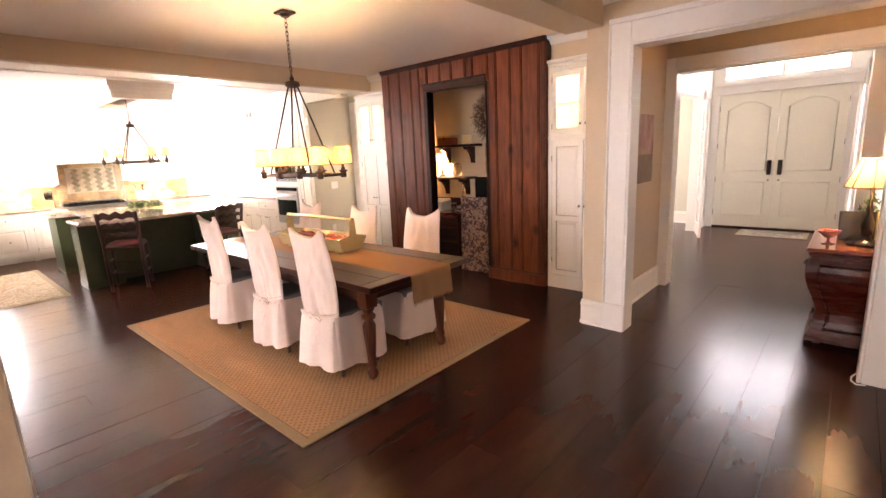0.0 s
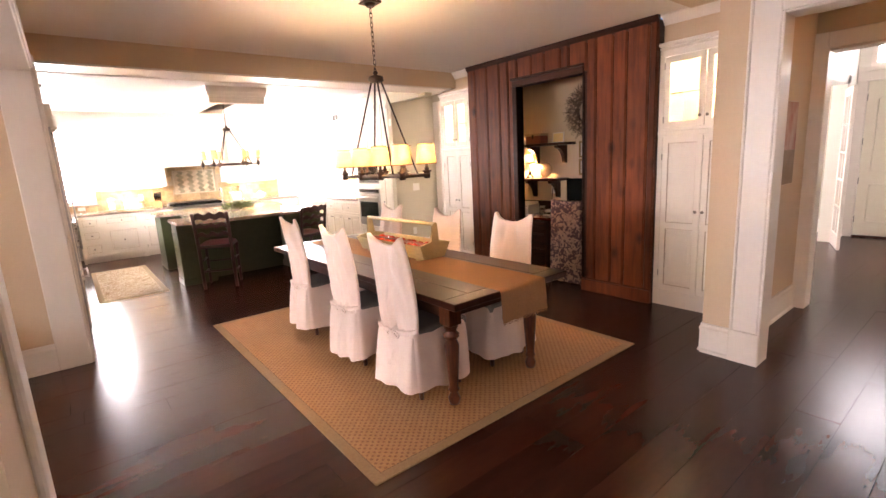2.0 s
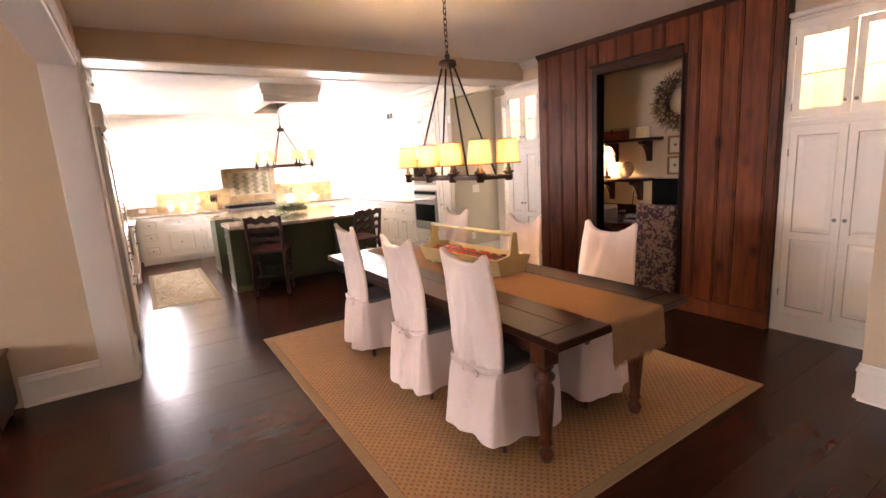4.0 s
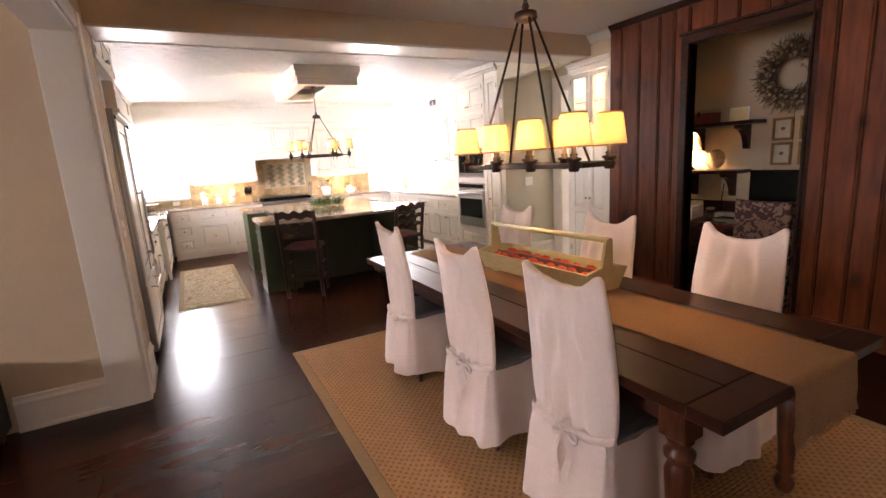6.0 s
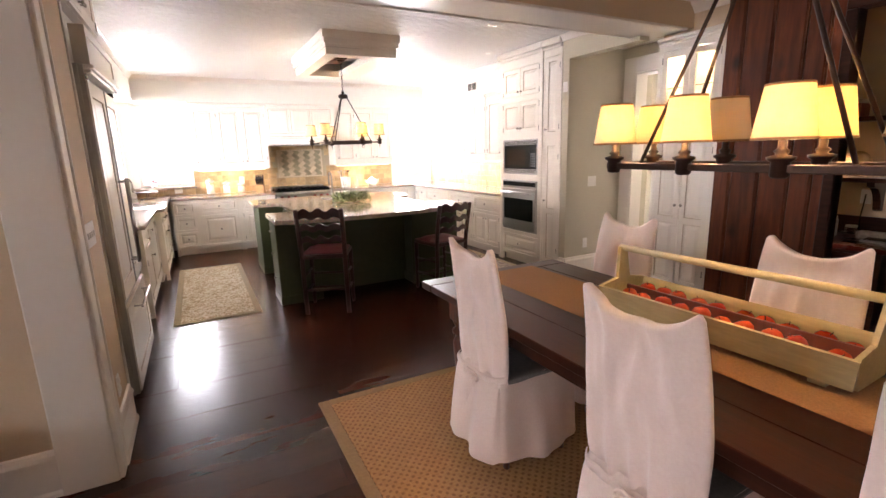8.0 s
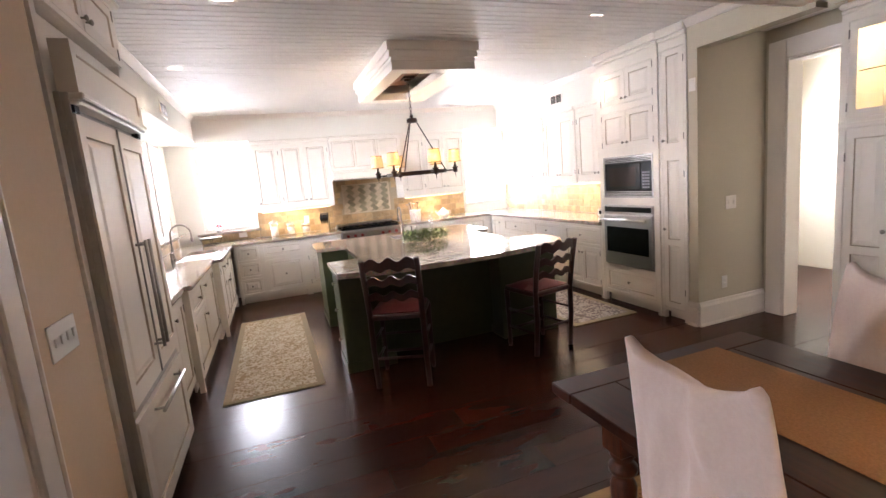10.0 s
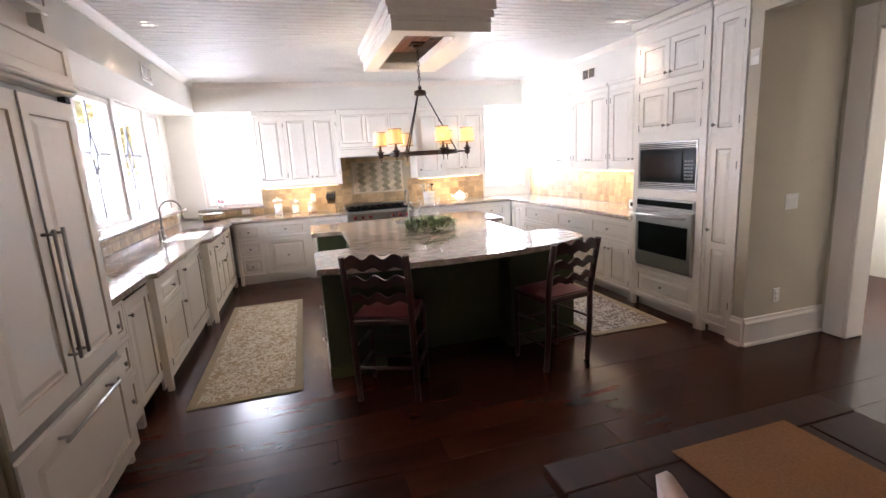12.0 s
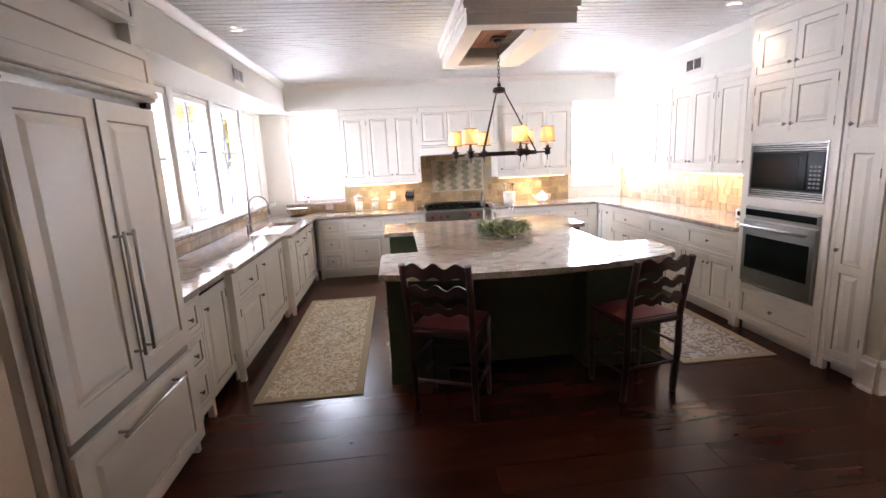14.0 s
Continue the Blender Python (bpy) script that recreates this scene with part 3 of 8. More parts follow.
solid("trim_beam", casing_bm([(-5.51, -5.115, 0.395, 4.9, 2.508, 2.530), (-5.517, -5.495, 0.395, 4.9, 2.50, 2.56)]), M_TRIM, "white painted underside board of the beam", "casing", "structure")
solid("trim_passage_casing", casing_bm([(-6.30, -6.145, 5.472, 5.50, 0, 2.50), (-6.145, -5.43, 5.472, 5.50, 2.335, 2.50), (-6.145, -6.12, 5.472, 5.66, 0, 2.335), (-6.12, -5.43, 5.472, 5.66, 2.31, 2.335)]),
      M_TRIM, "white painted door casing in the passage", "casing", "structure")

# ---------------------------------------------------------------- kit of cabinet parts
def ring_panel(bm, u0, v0, u1, v1, y=0.0, flat=False):
    """A sunk or raised field in a door's face; the door's front looks along -y."""
    steps = ((0.0, 0.0, 0), (0.005, 0.009, 1), (0.016, 0.009, 0), (0.042, 0.001, 0)) if not flat else ((0.0, 0.0, 0), (0.005, 0.008, 1), (0.012, 0.008, 0))
    k = min(1.0, 0.42 * min(u1 - u0, v1 - v0) / steps[-1][0])
    rings = []
    for d, dy, mi in steps:
        d *= k
        rings.append(([bm.verts.new((u, y + dy, v)) for u, v in ((u0 + d, v0 + d), (u1 - d, v0 + d), (u1 - d, v1 - d), (u0 + d, v1 - d))], mi))
    for (a, _), (b, mi) in zip(rings, rings[1:]):
        for i in range(4):
            f = bm.faces.new((a[i], a[(i + 1) % 4], b[(i + 1) % 4], b[i]))
            f.material_index = mi
    bm.faces.new(rings[-1][0])


def door_bm(w, h, fields=None, frame_w=0.052, t=0.02, flat=False, holes=False):
    bm = bmesh.new()
    fields = fields or [(frame_w, frame_w, w - frame_w, h - frame_w)]
    us = sorted({0, w, *[f[0] for f in fields], *[f[2] for f in fields]})
    vs = sorted({0, h, *[f[1] for f in fields], *[f[3] for f in fields]})
    for i in range(len(us) - 1):
        for j in range(len(vs) - 1):
            cu, cv = (us[i] + us[i + 1]) / 2, (vs[j] + vs[j + 1]) / 2
            if any(f[0] < cu < f[2] and f[1] < cv < f[3] for f in fields):
                continue
            if holes:
                box(bm, us[i], us[i + 1], 0, t, vs[j], vs[j + 1])
            else:
                q = [bm.verts.new((u, 0, v)) for u, v in ((us[i], vs[j]), (us[i + 1], vs[j]), (us[i + 1], vs[j + 1]), (us[i], vs[j + 1]))]
                bm.faces.new(q)
    if not holes:
        for f in fields:
            ring_panel(bm, *f, flat=flat)
        a = [bm.verts.new(p) for p in ((0, 0, 0), (w, 0, 0), (w, 0, h), (0, 0, h))]
        b = [bm.verts.new(p) for p in ((0, t, 0), (w, t, 0), (w, t, h), (0, t, h))]
        for i in range(4):
            bm.faces.new((a[i], a[(i + 1) % 4], b[(i + 1) % 4], b[i]))
        bm.faces.new(b)
    return bm


def knob_bm():
    bm = bmesh.new()
    lathe(bm, [(0.005, 0), (0.005, 0.012), (0.009, 0.016), (0.0145, 0.022), (0.0145, 0.027), (0.008, 0.031), (0.0, 0.032)], 10)
    bmesh.ops.rotate(bm, verts=bm.verts[:], cent=(0, 0, 0), matrix=Matrix.Rotation(radians(90), 3, "X"))
    return bm


KNOB = mesh_of("knob", knob_bm(), M_NICKEL)
HINGE = mesh_of("hinge", B((-0.004, 0.004, -0.004, 0.004, -0.03, 0.03), bevel=0.002), M_NICKEL)


def shared(name, mesh, parent, where):
    ob = new(name, mesh)
    ob.parent = parent
    ob.location = where
    return ob


def cabinet(name, label, m, w, z0, z1, depth, cells, mat=None, feet=True, category="cabinet", group=""):
    """A cabinet with a face frame and inset fronts. Local x along the front, y to the back. cells: kind, u0, v0, u1, v1, knob side."""
    mats = [mat or M_CAB, M_GLAZE]
    top = thing(name, label, category, m, group)
    bm = bmesh.new()
    g = 0.0035
    openings = [(c[1], c[2], c[3], c[4]) for c in cells]
    us = sorted({0, w, *[o[0] for o in openings], *[o[2] for o in openings]})
    vs = sorted({z0, z1, *[o[1] for o in openings], *[o[3] for o in openings]})
    for i in range(len(us) - 1):
        for j in range(len(vs) - 1):
            cu, cv = (us[i] + us[i + 1]) / 2, (vs[j] + vs[j + 1]) / 2
            if not any(o[0] < cu < o[2] and o[1] < cv < o[3] for o in openings):
                box(bm, us[i], us[i + 1], 0, 0.022, vs[j], vs[j + 1])
    bmesh.ops.remove_doubles(bm, verts=bm.verts[:], dist=0.0002)
    lit = [c for c in cells if c[0] == "glass"]
    if lit:
        zg = min(c[2] for c in lit) - 0.02
        box(bm, 0, w, 0.0225, depth, z0, zg)
        box(bm, 0, 0.02, 0.0225, depth, zg, z1)
        box(bm, w - 0.02, w, 0.0225, depth, zg, z1)
        box(bm, 0.02, w - 0.02, depth - 0.02, depth, zg, z1)
        box(bm, 0.02, w - 0.02, 0.0225, depth - 0.02, z1 - 0.02, z1)
    else:
        box(bm, 0, w, 0.0225, depth, z0, z1)
    if feet and z0 > 0.03:
        for a in (0.0, w - 0.04):
            box(bm, a, a + 0.04, 0.0, 0.04, 0, z0)
        box(bm, 0.04, w - 0.04, 0.07, 0.085, 0, z0)
    part("body", bm, mats, top)
    for c in cells:
        kind, u0, v0, u1, v1 = c[:5]
        side = c[5] if len(c) > 5 else "c"
        dw, dh = u1 - u0 - 2 * g, v1 - v0 - 2 * g
        at = Matrix.Translation((u0 + g, 0.001, v0 + g))
        if kind == "drawer":
            d = part("drawer_front", door_bm(dw, dh, frame_w=min(0.035, dh * 0.22), flat=dh < 0.2), mats, top, m=at)
            shared("knob", KNOB, d, (dw / 2, 0, dh / 2))
        elif kind in ("door", "door2"):
            if kind == "door2":
                cut = 0.44 * dh
                f = [(0.052, 0.06, dw - 0.052, cut - 0.03), (0.052, cut + 0.03, dw - 0.052, dh - 0.052)]
            else:
                f = None
            d = part("door", door_bm(dw, dh, f), mats, top, m=at)
            kz = c[6] if len(c) > 6 else (dh - 0.07 if v1 < 1.2 else 0.07)
            shared("knob", KNOB, d, (dw - 0.028 if side == "r" else 0.028 if side == "l" else dw / 2, 0, kz))
            hx = -0.002 if side == "r" else dw + 0.002
            if side in "lr":
                for hz in (dh * 0.12, dh * 0.88):
                    shared("hinge", HINGE, d, (hx, -0.002, hz))
        elif kind == "glass":
            d = part("door", door_bm(dw, dh, [(0.05, 0.055, dw - 0.05, dh - 0.055)], holes=True), mats, top, m=at)
            part("pane", B((0.048, dw - 0.048, 0.009, 0.012, 0.053, dh - 0.053)), M_GLASS, d, "clear glass pane").visible_shadow = False
            shared("knob", KNOB, d, (dw - 0.028 if side == "r" else 0.028, 0, 0.09))
            hx = -0.002 if side == "r" else dw + 0.002
            for hz in (dh * 0.12, dh * 0.88):
                shared("hinge", HINGE, d, (hx, -0.002, hz))
    return top


def grid_cells(w, z0, z1, cols, drawer=0.2, rail=0.04, stile=0.035):
    """One or more columns of a drawer over a pair of doors."""
    out, u, cw = [], 0.0, w / cols
    for i in range(cols):
        a, b = u + stile, u + cw - stile
        out.append(("drawer", a, z1 - rail - drawer, b, z1 - rail))
        mid = (a + b) / 2
        out.append(("door", a, z0 + 0.03, mid, z1 - 2 * rail - drawer, "r"))
        out.append(("door", mid, z0 + 0.03, b, z1 - 2 * rail - drawer, "l"))
        u += cw
    return out


# ---------------------------------------------------------------- kitchen: oven wall
YR, ZC = 4.64, 0.872
cabinet("base_cabinet", "cream base cabinet with drawers over paired doors, under the granite counter", pose(-9.15, YR, 0), 1.52, 0.10, ZC, 0.62, grid_cells(1.52, 0.10, ZC, 2), group="base cabinets")
cabinet("base_cabinet", "cream corner base cabinet with one bank of drawers", pose(-10.50, YR, 0), 1.34, 0.10, ZC, 0.62,
        [("door", 0.05, 0.13, 0.36, 0.84, "r")] + [(k, a + 0.42, b, c + 0.42, d, *e) for k, a, b, c, d, *e in grid_cells(0.90, 0.10, ZC, 1)], group="base cabinets")
tower = cabinet("oven_cabinet", "tall cream oven cabinet with four upper doors and a lower drawer", pose(-7.62, YR, 0), 0.86, 0.10, 2.62, 0.62,
                [("door", 0.06, 2.17, 0.43, 2.51, "r", 0.05), ("door", 0.43, 2.17, 0.80, 2.51, "l", 0.05), ("door", 0.06, 1.72, 0.43, 2.10, "r", 0.05), ("door", 0.43, 1.72, 0.80, 2.10, "l", 0.05),
                 ("open", 0.07, 1.19, 0.79, 1.64), ("open", 0.07, 0.44, 0.79, 1.12), ("drawer", 0.06, 0.145, 0.80, 0.395)])
part("crown", B((-0.01, 0.87, -0.02, 0.05, 2.62, 2.66), (-0.02, 0.88, -0.045, 0.05, 2.66, 2.73), bevel=0.01), M_CAB, tower)
pantry = cabinet("pantry_cabinet", "narrow tall cream pantry cabinet with two doors", pose(-6.755, YR + 0.01, 0), 0.31, 0.08, 2.62, 0.62,
                 [("door", 0.03, 1.65, 0.28, 2.54, "l", 0.08), ("door2", 0.03, 0.11, 0.28, 1.60, "l", 0.78)])
part("crown", B((-0.002, 0.312, -0.02, 0.05, 2.62, 2.66), (-0.002, 0.312, -0.045, 0.05, 2.66, 2.73), bevel=0.01), M_CAB, pantry)


def microwave():
    top = thing("microwave", "built-in steel microwave with black glass and louvred trim", "microwave", pose(-7.55, YR - 0.006, 1.195))
    bm = B((0, 0.72, 0.0, 0.018, 0, 0.02), (0, 0.72, 0.0, 0.018, 0.42, 0.44), (0, 0.02, 0.0, 0.018, 0.02, 0.42), (0.70, 0.72, 0.0, 0.018, 0.02, 0.42), bevel=0.004)
    part("trim", bm, M_STEEL, top)
    # black sheet puts the shade of the louvre gaps into colour
    part("louvre_gap_shade", B((0.02, 0.70, 0.012, 0.018, 0.02, 0.42)), M_BLACK, top)
    for z in (0.03, 0.046, 0.062, 0.378, 0.394, 0.410):
        part("louvre", B((0.02, 0.70, 0.001, 0.014, z - 0.0042, z + 0.0042), bevel=0.003), M_STEEL, top)
    d = part("door", B((0.025, 0.55, 0.003, 0.03, 0.078, 0.362), bevel=0.006), M_OVENGLASS, top)
    dim = surf("dim_microwave_window", (0.018, 0.012, 0.009), scale=300, rough=0.16, bump=0.0)
    dim.node_tree.nodes["Principled BSDF"].inputs["Specular IOR Level"].default_value = 0.12
    part("window", B((0.09, 0.48, 0.0015, 0.006, 0.12, 0.32)), dim, d)
    cp = part("control_panel", B((0.555, 0.695, 0.003, 0.03, 0.078, 0.362), bevel=0.004), M_OVENGLASS, top)
    bm = bmesh.new()
    for i in range(6):
        for j in range(3):
            box(bm, 0.58 + j * 0.034, 0.604 + j * 0.034, 0.001, 0.004, 0.10 + i * 0.03, 0.116 + i * 0.03)
    part("button", bm, surf("grey_print", (0.16, 0.16, 0.17), scale=20, rough=0.5, bump=0), cp, "grey printed buttons")
    part("case", B((0.03, 0.69, 0.03, 0.45, 0.03, 0.41)), M_BLACK, top)


def wall_oven():
    top = thing("wall_oven", "built-in stainless steel wall oven with a bar handle", "oven", pose(-7.55, YR - 0.006, 0.445))
    part("frame", B((0, 0.72, 0.004, 0.03, 0, 0.67), bevel=0.003), M_STEEL, top)
    cp = part("control_panel", B((0.005, 0.715, -0.012, 0.006, 0.585, 0.665), bevel=0.006), M_STEEL, top)
    part("display", B((0.02, 0.70, -0.014, -0.010, 0.598, 0.652)), M_OVENGLASS, cp)
    d = part("door", B((0.005, 0.715, -0.022, 0.006, 0.02, 0.565), bevel=0.008), M_STEEL, top)
    part("window", B((0.05, 0.67, -0.0245, -0.018, 0.15, 0.435), bevel=0.004), M_OVENGLASS, d)
    bm = bmesh.new()
    tube(bm, [(0.05, -0.07, 0.515), (0.67, -0.07, 0.515)], 0.013, 10)
    for x in (0.08, 0.64):
        tube(bm, [(x, -0.02, 0.515), (x, -0.07, 0.515)], 0.010, 8)
    part("handle", bm, M_STEEL, d, "round steel bar handle")
    part("case", B((0.03, 0.69, 0.03, 0.5, 0.03, 0.64)), M_BLACK, top)


microwave()
wall_oven()
YU = 4.95
for a, w, n in ((-8.45, 0.83, 2), (-9.22, 0.75, 2), (-9.62, 0.38, 1)):
    cs = [("door", 0.025 + i * (w - 0.05) / n, 1.40, 0.025 + (i + 1) * (w - 0.05) / n, 2.24, "r" if i == 0 and n > 1 else "l") for i in range(n)]
    c = cabinet("wall_cabinet", "cream raised-panel wall cabinet over the counter", pose(a, YU, 0), w, 1.365, 2.30, 0.33, cs, feet=False, group="wall cabinets")
    part("cornice", B((0, w, -0.025, 0.05, 2.30, 2.345), bevel=0.008), M_CAB, c)
    part("light_rail", B((0, w, -0.012, 0.05, 1.345, 1.365), bevel=0.008), M_CAB, c)

# ---------------------------------------------------------------- kitchen: range wall
XB = -10.50
R90 = lambda x, y: pose(x, y, 0, 0, 0, 90)
cabinet("base_cabinet", "cream base cabinet with three small drawers and a wide one", R90(XB, 0.50), 0.98, 0.10, ZC, 0.60,
        [("drawer", 0.04, 0.65, 0.33, 0.84), ("drawer", 0.04, 0.41, 0.33, 0.61), ("drawer", 0.04, 0.15, 0.33, 0.37), ("drawer", 0.40, 0.67, 0.94, 0.84), ("door", 0.40, 0.15, 0.94, 0.62, "c", 0.23)], group="base cabinets")
cabinet("base_cabinet", "cream narrow base cabinet beside the range", R90(XB, 1.48), 0.56, 0.10, ZC, 0.60, [("drawer", 0.04, 0.67, 0.52, 0.84), ("door", 0.04, 0.14, 0.52, 0.63, "r")], group="base cabinets")
cabinet("base_cabinet", "cream base cabinet with drawers beyond the range", R90(XB, 3.02), 1.60, 0.10, ZC, 0.60,
        grid_cells(0.95, 0.10, ZC, 1) + [("drawer", 1.02, 0.65, 1.5, 0.84), ("drawer", 1.02, 0.41, 1.5, 0.61), ("drawer", 1.02, 0.15, 1.5, 0.37)], group="base cabinets")
XU = -10.65
for y, n, lab in ((0.90, 3, "cream raised-panel wall cabinet with three doors beside the hood"), (3.16, 3, "cream raised-panel wall cabinet with three doors near the window")):
    w = 1.13
    cs = [("door", 0.025 + i * 0.36, 1.37, 0.025 + (i + 1) * 0.36, 2.28, "r" if i == 1 else "l") for i in range(n)]
    c = cabinet("wall_cabinet", lab, R90(XU, y), w, 1.335, 2.31, 0.44, cs, feet=False, group="wall cabinets")
    part("cornice", B((0, w, -0.025, 0.05, 2.31, 2.358), bevel=0.008), M_CAB, c)
    part("light_rail", B((0, w, -0.012, 0.05, 1.315, 1.335), bevel=0.008), M_CAB, c)


def hood():
    top = thing("range_hood", "cream wooden range hood with three panels over the cooktop", "range hood", R90(-10.60, 2.035))
    mats = [M_CAB, M_GLAZE]
    w = 1.12
    bm = door_bm(w, 0.50, [(0.04 + i * 0.355, 0.05, 0.04 + i * 0.355 + 0.325, 0.45) for i in range(3)], t=0.40)
    part("panel_box", bm, mats, top, m=Matrix.Translation((0, 0, 1.83)))
    part("cornice", B((-0.0, w, -0.02, 0.4, 2.33, 2.357), bevel=0.006), M_CAB, top)
    bm = B((0, w, -0.06, 0.42, 1.69, 1.80), (-0.0, w, -0.075, 0.42, 1.80, 1.83), bevel=0.008)
    part("lower_band", bm, M_CAB, top)
    part("vent_insert", B((0.1, w - 0.1, 0.02, 0.38, 1.680, 1.691)), M_STEEL, top)


hood()


def cooking_range():
    top = thing("range", "stainless steel gas range with red knobs and black grates", "range", R90(XB - 0.005, 2.055))
    w = 0.95
    part("body", B((0, w, 0.0, 0.58, 0.12, 0.90), bevel=0.006), M_STEEL, top)
    part("oven_door", B((0.03, w - 0.03, -0.025, 0.0, 0.20, 0.70), bevel=0.008), M_STEEL, top)
    part("control_panel", B((0.0, w, -0.04, 0.02, 0.74, 0.885), bevel=0.012), M_STEEL, top)
    red = surf("red_knob_plastic", (0.22, 0.015, 0.015), scale=20, rough=0.3, bump=0.02)
    kb = bmesh.new()
    lathe(kb, [(0.024, 0), (0.026, 0.01), (0.022, 0.035), (0.016, 0.04)], 14)
    bmesh.ops.rotate(kb, verts=kb.verts[:], cent=(0, 0, 0), matrix=Matrix.Rotation(radians(90), 3, "X"))
    me = mesh_of("knob", kb, red)
    for x in (0.09, 0.20, 0.31, 0.64, 0.75, 0.86):
        shared("knob", me, top, (x, -0.04, 0.815))
    part("cooktop", B((0.01, w - 0.01, 0.03, 0.56, 0.90, 0.915), bevel=0.004), M_BLACK, top)
    for i in range(3):
        bm = bmesh.new()
        x0 = 0.03 + i * 0.305
        for x in (x0, x0 + 0.09, x0 + 0.18, x0 + 0.27):
            box(bm, x, x + 0.014, 0.05, 0.53, 0.930, 0.948)
        for y in (0.05, 0.28, 0.52):
            box(bm, x0, x0 + 0.284, y, y + 0.014, 0.915, 0.934)
        part("grate", bm, M_BLACK, top, "black cast-iron grate")
    part("back_trim", B((0, w, 0.55, 0.59, 0.90, 0.97), bevel=0.006), M_STEEL, top)
    bm = bmesh.new()
    tube(bm, [(0.08, -0.07, 0.66), (w - 0.08, -0.07, 0.66)], 0.013, 8)
    for x in (0.12, w - 0.12):
        tube(bm, [(x, -0.02, 0.66), (x, -0.07, 0.66)], 0.01, 8)
    part("handle", bm, M_STEEL, top, "round steel bar handle")
    for x in (0.04, w - 0.04):
        part("foot", B((x - 0.02, x + 0.02, 0.03, 0.07, 0, 0.12)), M_BLACK, top)


cooking_range()

# ---------------------------------------------------------------- kitchen: window wall and refrigerator
R180 = lambda x, y: pose(x, y, 0, 0, 0, 180)
cabinet("base_cabinet", "cream base cabinet with a stack of three drawers", R180(-6.525, 0.335), 0.375, 0.10, ZC, 0.60,
        [("drawer", 0.03, 0.64, 0.345, 0.84), ("drawer", 0.03, 0.40, 0.345, 0.61), ("drawer", 0.03, 0.15, 0.345, 0.37)], group="base cabinets")
dw_ = cabinet("dishwasher", "dishwasher behind a cream raised-panel front", R180(-6.905, 0.335), 0.45, 0.12, 0.835, 0.58, [("door", 0.012, 0.13, 0.438, 0.825, "l", 0.60)], feet=False, category="dishwasher")
part("control_strip", B((0.01, 0.44, -0.002, 0.4, 0.838, 0.862), bevel=0.003), M_BLACK, dw_)
part("base", B((0.02, 0.43, 0.08, 0.5, 0, 0.12)), M_BLACK, dw_)
cabinet("base_cabinet", "cream base cabinet with one drawer, one door and a tall door", R180(-7.365, 0.385), 1.56, 0.10, ZC, 0.65,
        [("drawer", 0.09, 0.62, 0.68, 0.84), ("door", 0.09, 0.14, 0.68, 0.59, "r"), ("door", 0.75, 0.14, 1.49, 0.84, "l")], group="base cabinets")
cabinet("sink_cabinet", "cream sink base cabinet standing proud under the windows", R180(-8.935, 0.455), 1.56, 0.10, ZC, 0.72,
        [("door", 0.08, 0.14, 0.42, 0.84, "r"), ("drawer", 0.47, 0.65, 1.08, 0.84), ("door", 0.47, 0.14, 0.775, 0.61, "r"), ("door", 0.775, 0.14, 1.08, 0.61, "l"), ("door", 1.13, 0.14, 1.48, 0.84, "l")])


def fridge():
    top = thing("refrigerator", "built-in refrigerator with cream panelled doors and a steel edge", "refrigerator", R180(-5.405, 0.42))
    mats = [M_CAB, M_GLAZE]
    w = 1.09
    part("carcass", B((0, 0.045, 0.03, 0.68, 0, 2.37), (w - 0.03, w, 0.03, 0.68, 0, 2.37), (0.045, w - 0.03, 0.09, 0.68, 0.09, 2.37), (0.045, w - 0.03, 0.12, 0.6, 0, 0.09)), M_CAB, top)
    part("side_trim", B((0.048, 0.058, 0.01, 0.10, 0.10, 2.03), (0.062, 0.072, -0.012, 0.09, 0.10, 2.03), bevel=0.003), M_STEEL, top, "brushed steel edge strips")
    for a, b, k in ((0.075, 0.575, 0.465), (0.58, 1.06, 0.035)):
        dw = b - a
        d = part("door", door_bm(dw, 1.25, [(0.07, 0.09, dw - 0.07, 1.25 - 0.08)], t=0.06), mats, top, m=Matrix.Translation((a, -0.02, 0.70)))
        bm = bmesh.new()
        tube(bm, [(k, -0.045, 0.14), (k, -0.045, 0.70)], 0.008, 8)
        for z in (0.16, 0.68):
            tube(bm, [(k, 0, z), (k, -0.045, z)], 0.007, 8)
        part("handle", bm, M_STEEL, d, "slim steel bar handle")
    d = part("freezer_drawer", door_bm(0.985, 0.53, [(0.09, 0.08, 0.985 - 0.09, 0.45)], t=0.06), mats, top, m=Matrix.Translation((0.075, -0.02, 0.115)))
    bm = bmesh.new()
    tube(bm, [(0.22, -0.05, 0.475), (0.77, -0.05, 0.475)], 0.009, 8)
    for x in (0.26, 0.73):
        tube(bm, [(x, 0, 0.475), (x, -0.05, 0.475)], 0.007, 8)
    part("handle", bm, M_STEEL, d, "slim steel bar handle")
    part("grille_panel", door_bm(0.985, 0.20, [(0.05, 0.045, 0.935, 0.155)], t=0.07, flat=True), mats, top, m=Matrix.Translation((0.075, -0.045, 2.03)))
    part("grille_ledge", B((0.07, 1.062, -0.06, 0.06, 2.005, 2.03), (0.07, 1.062, -0.045, 0.06, 1.985, 2.005), bevel=0.006), M_CAB, top)
    for q in ((0.012, 0.05, 1.95, 1.985), (0.0, 0.05, 0.648, 0.697)):
        part("edge_strip", B((0.075, 1.06, *q)), M_STEEL, top, "brushed steel strip above the doors")
    part("centre_strip", B((0.5755, 0.5795, -0.028, 0.05, 0.70, 1.95)), M_STEEL, top, "steel strip between the doors")
    for q in (0.075, 1.0):
        part("hinge_cover", B((q, q + 0.055, -0.02, 0.02, 1.955, 1.985), bevel=0.003), M_BLACK, top)


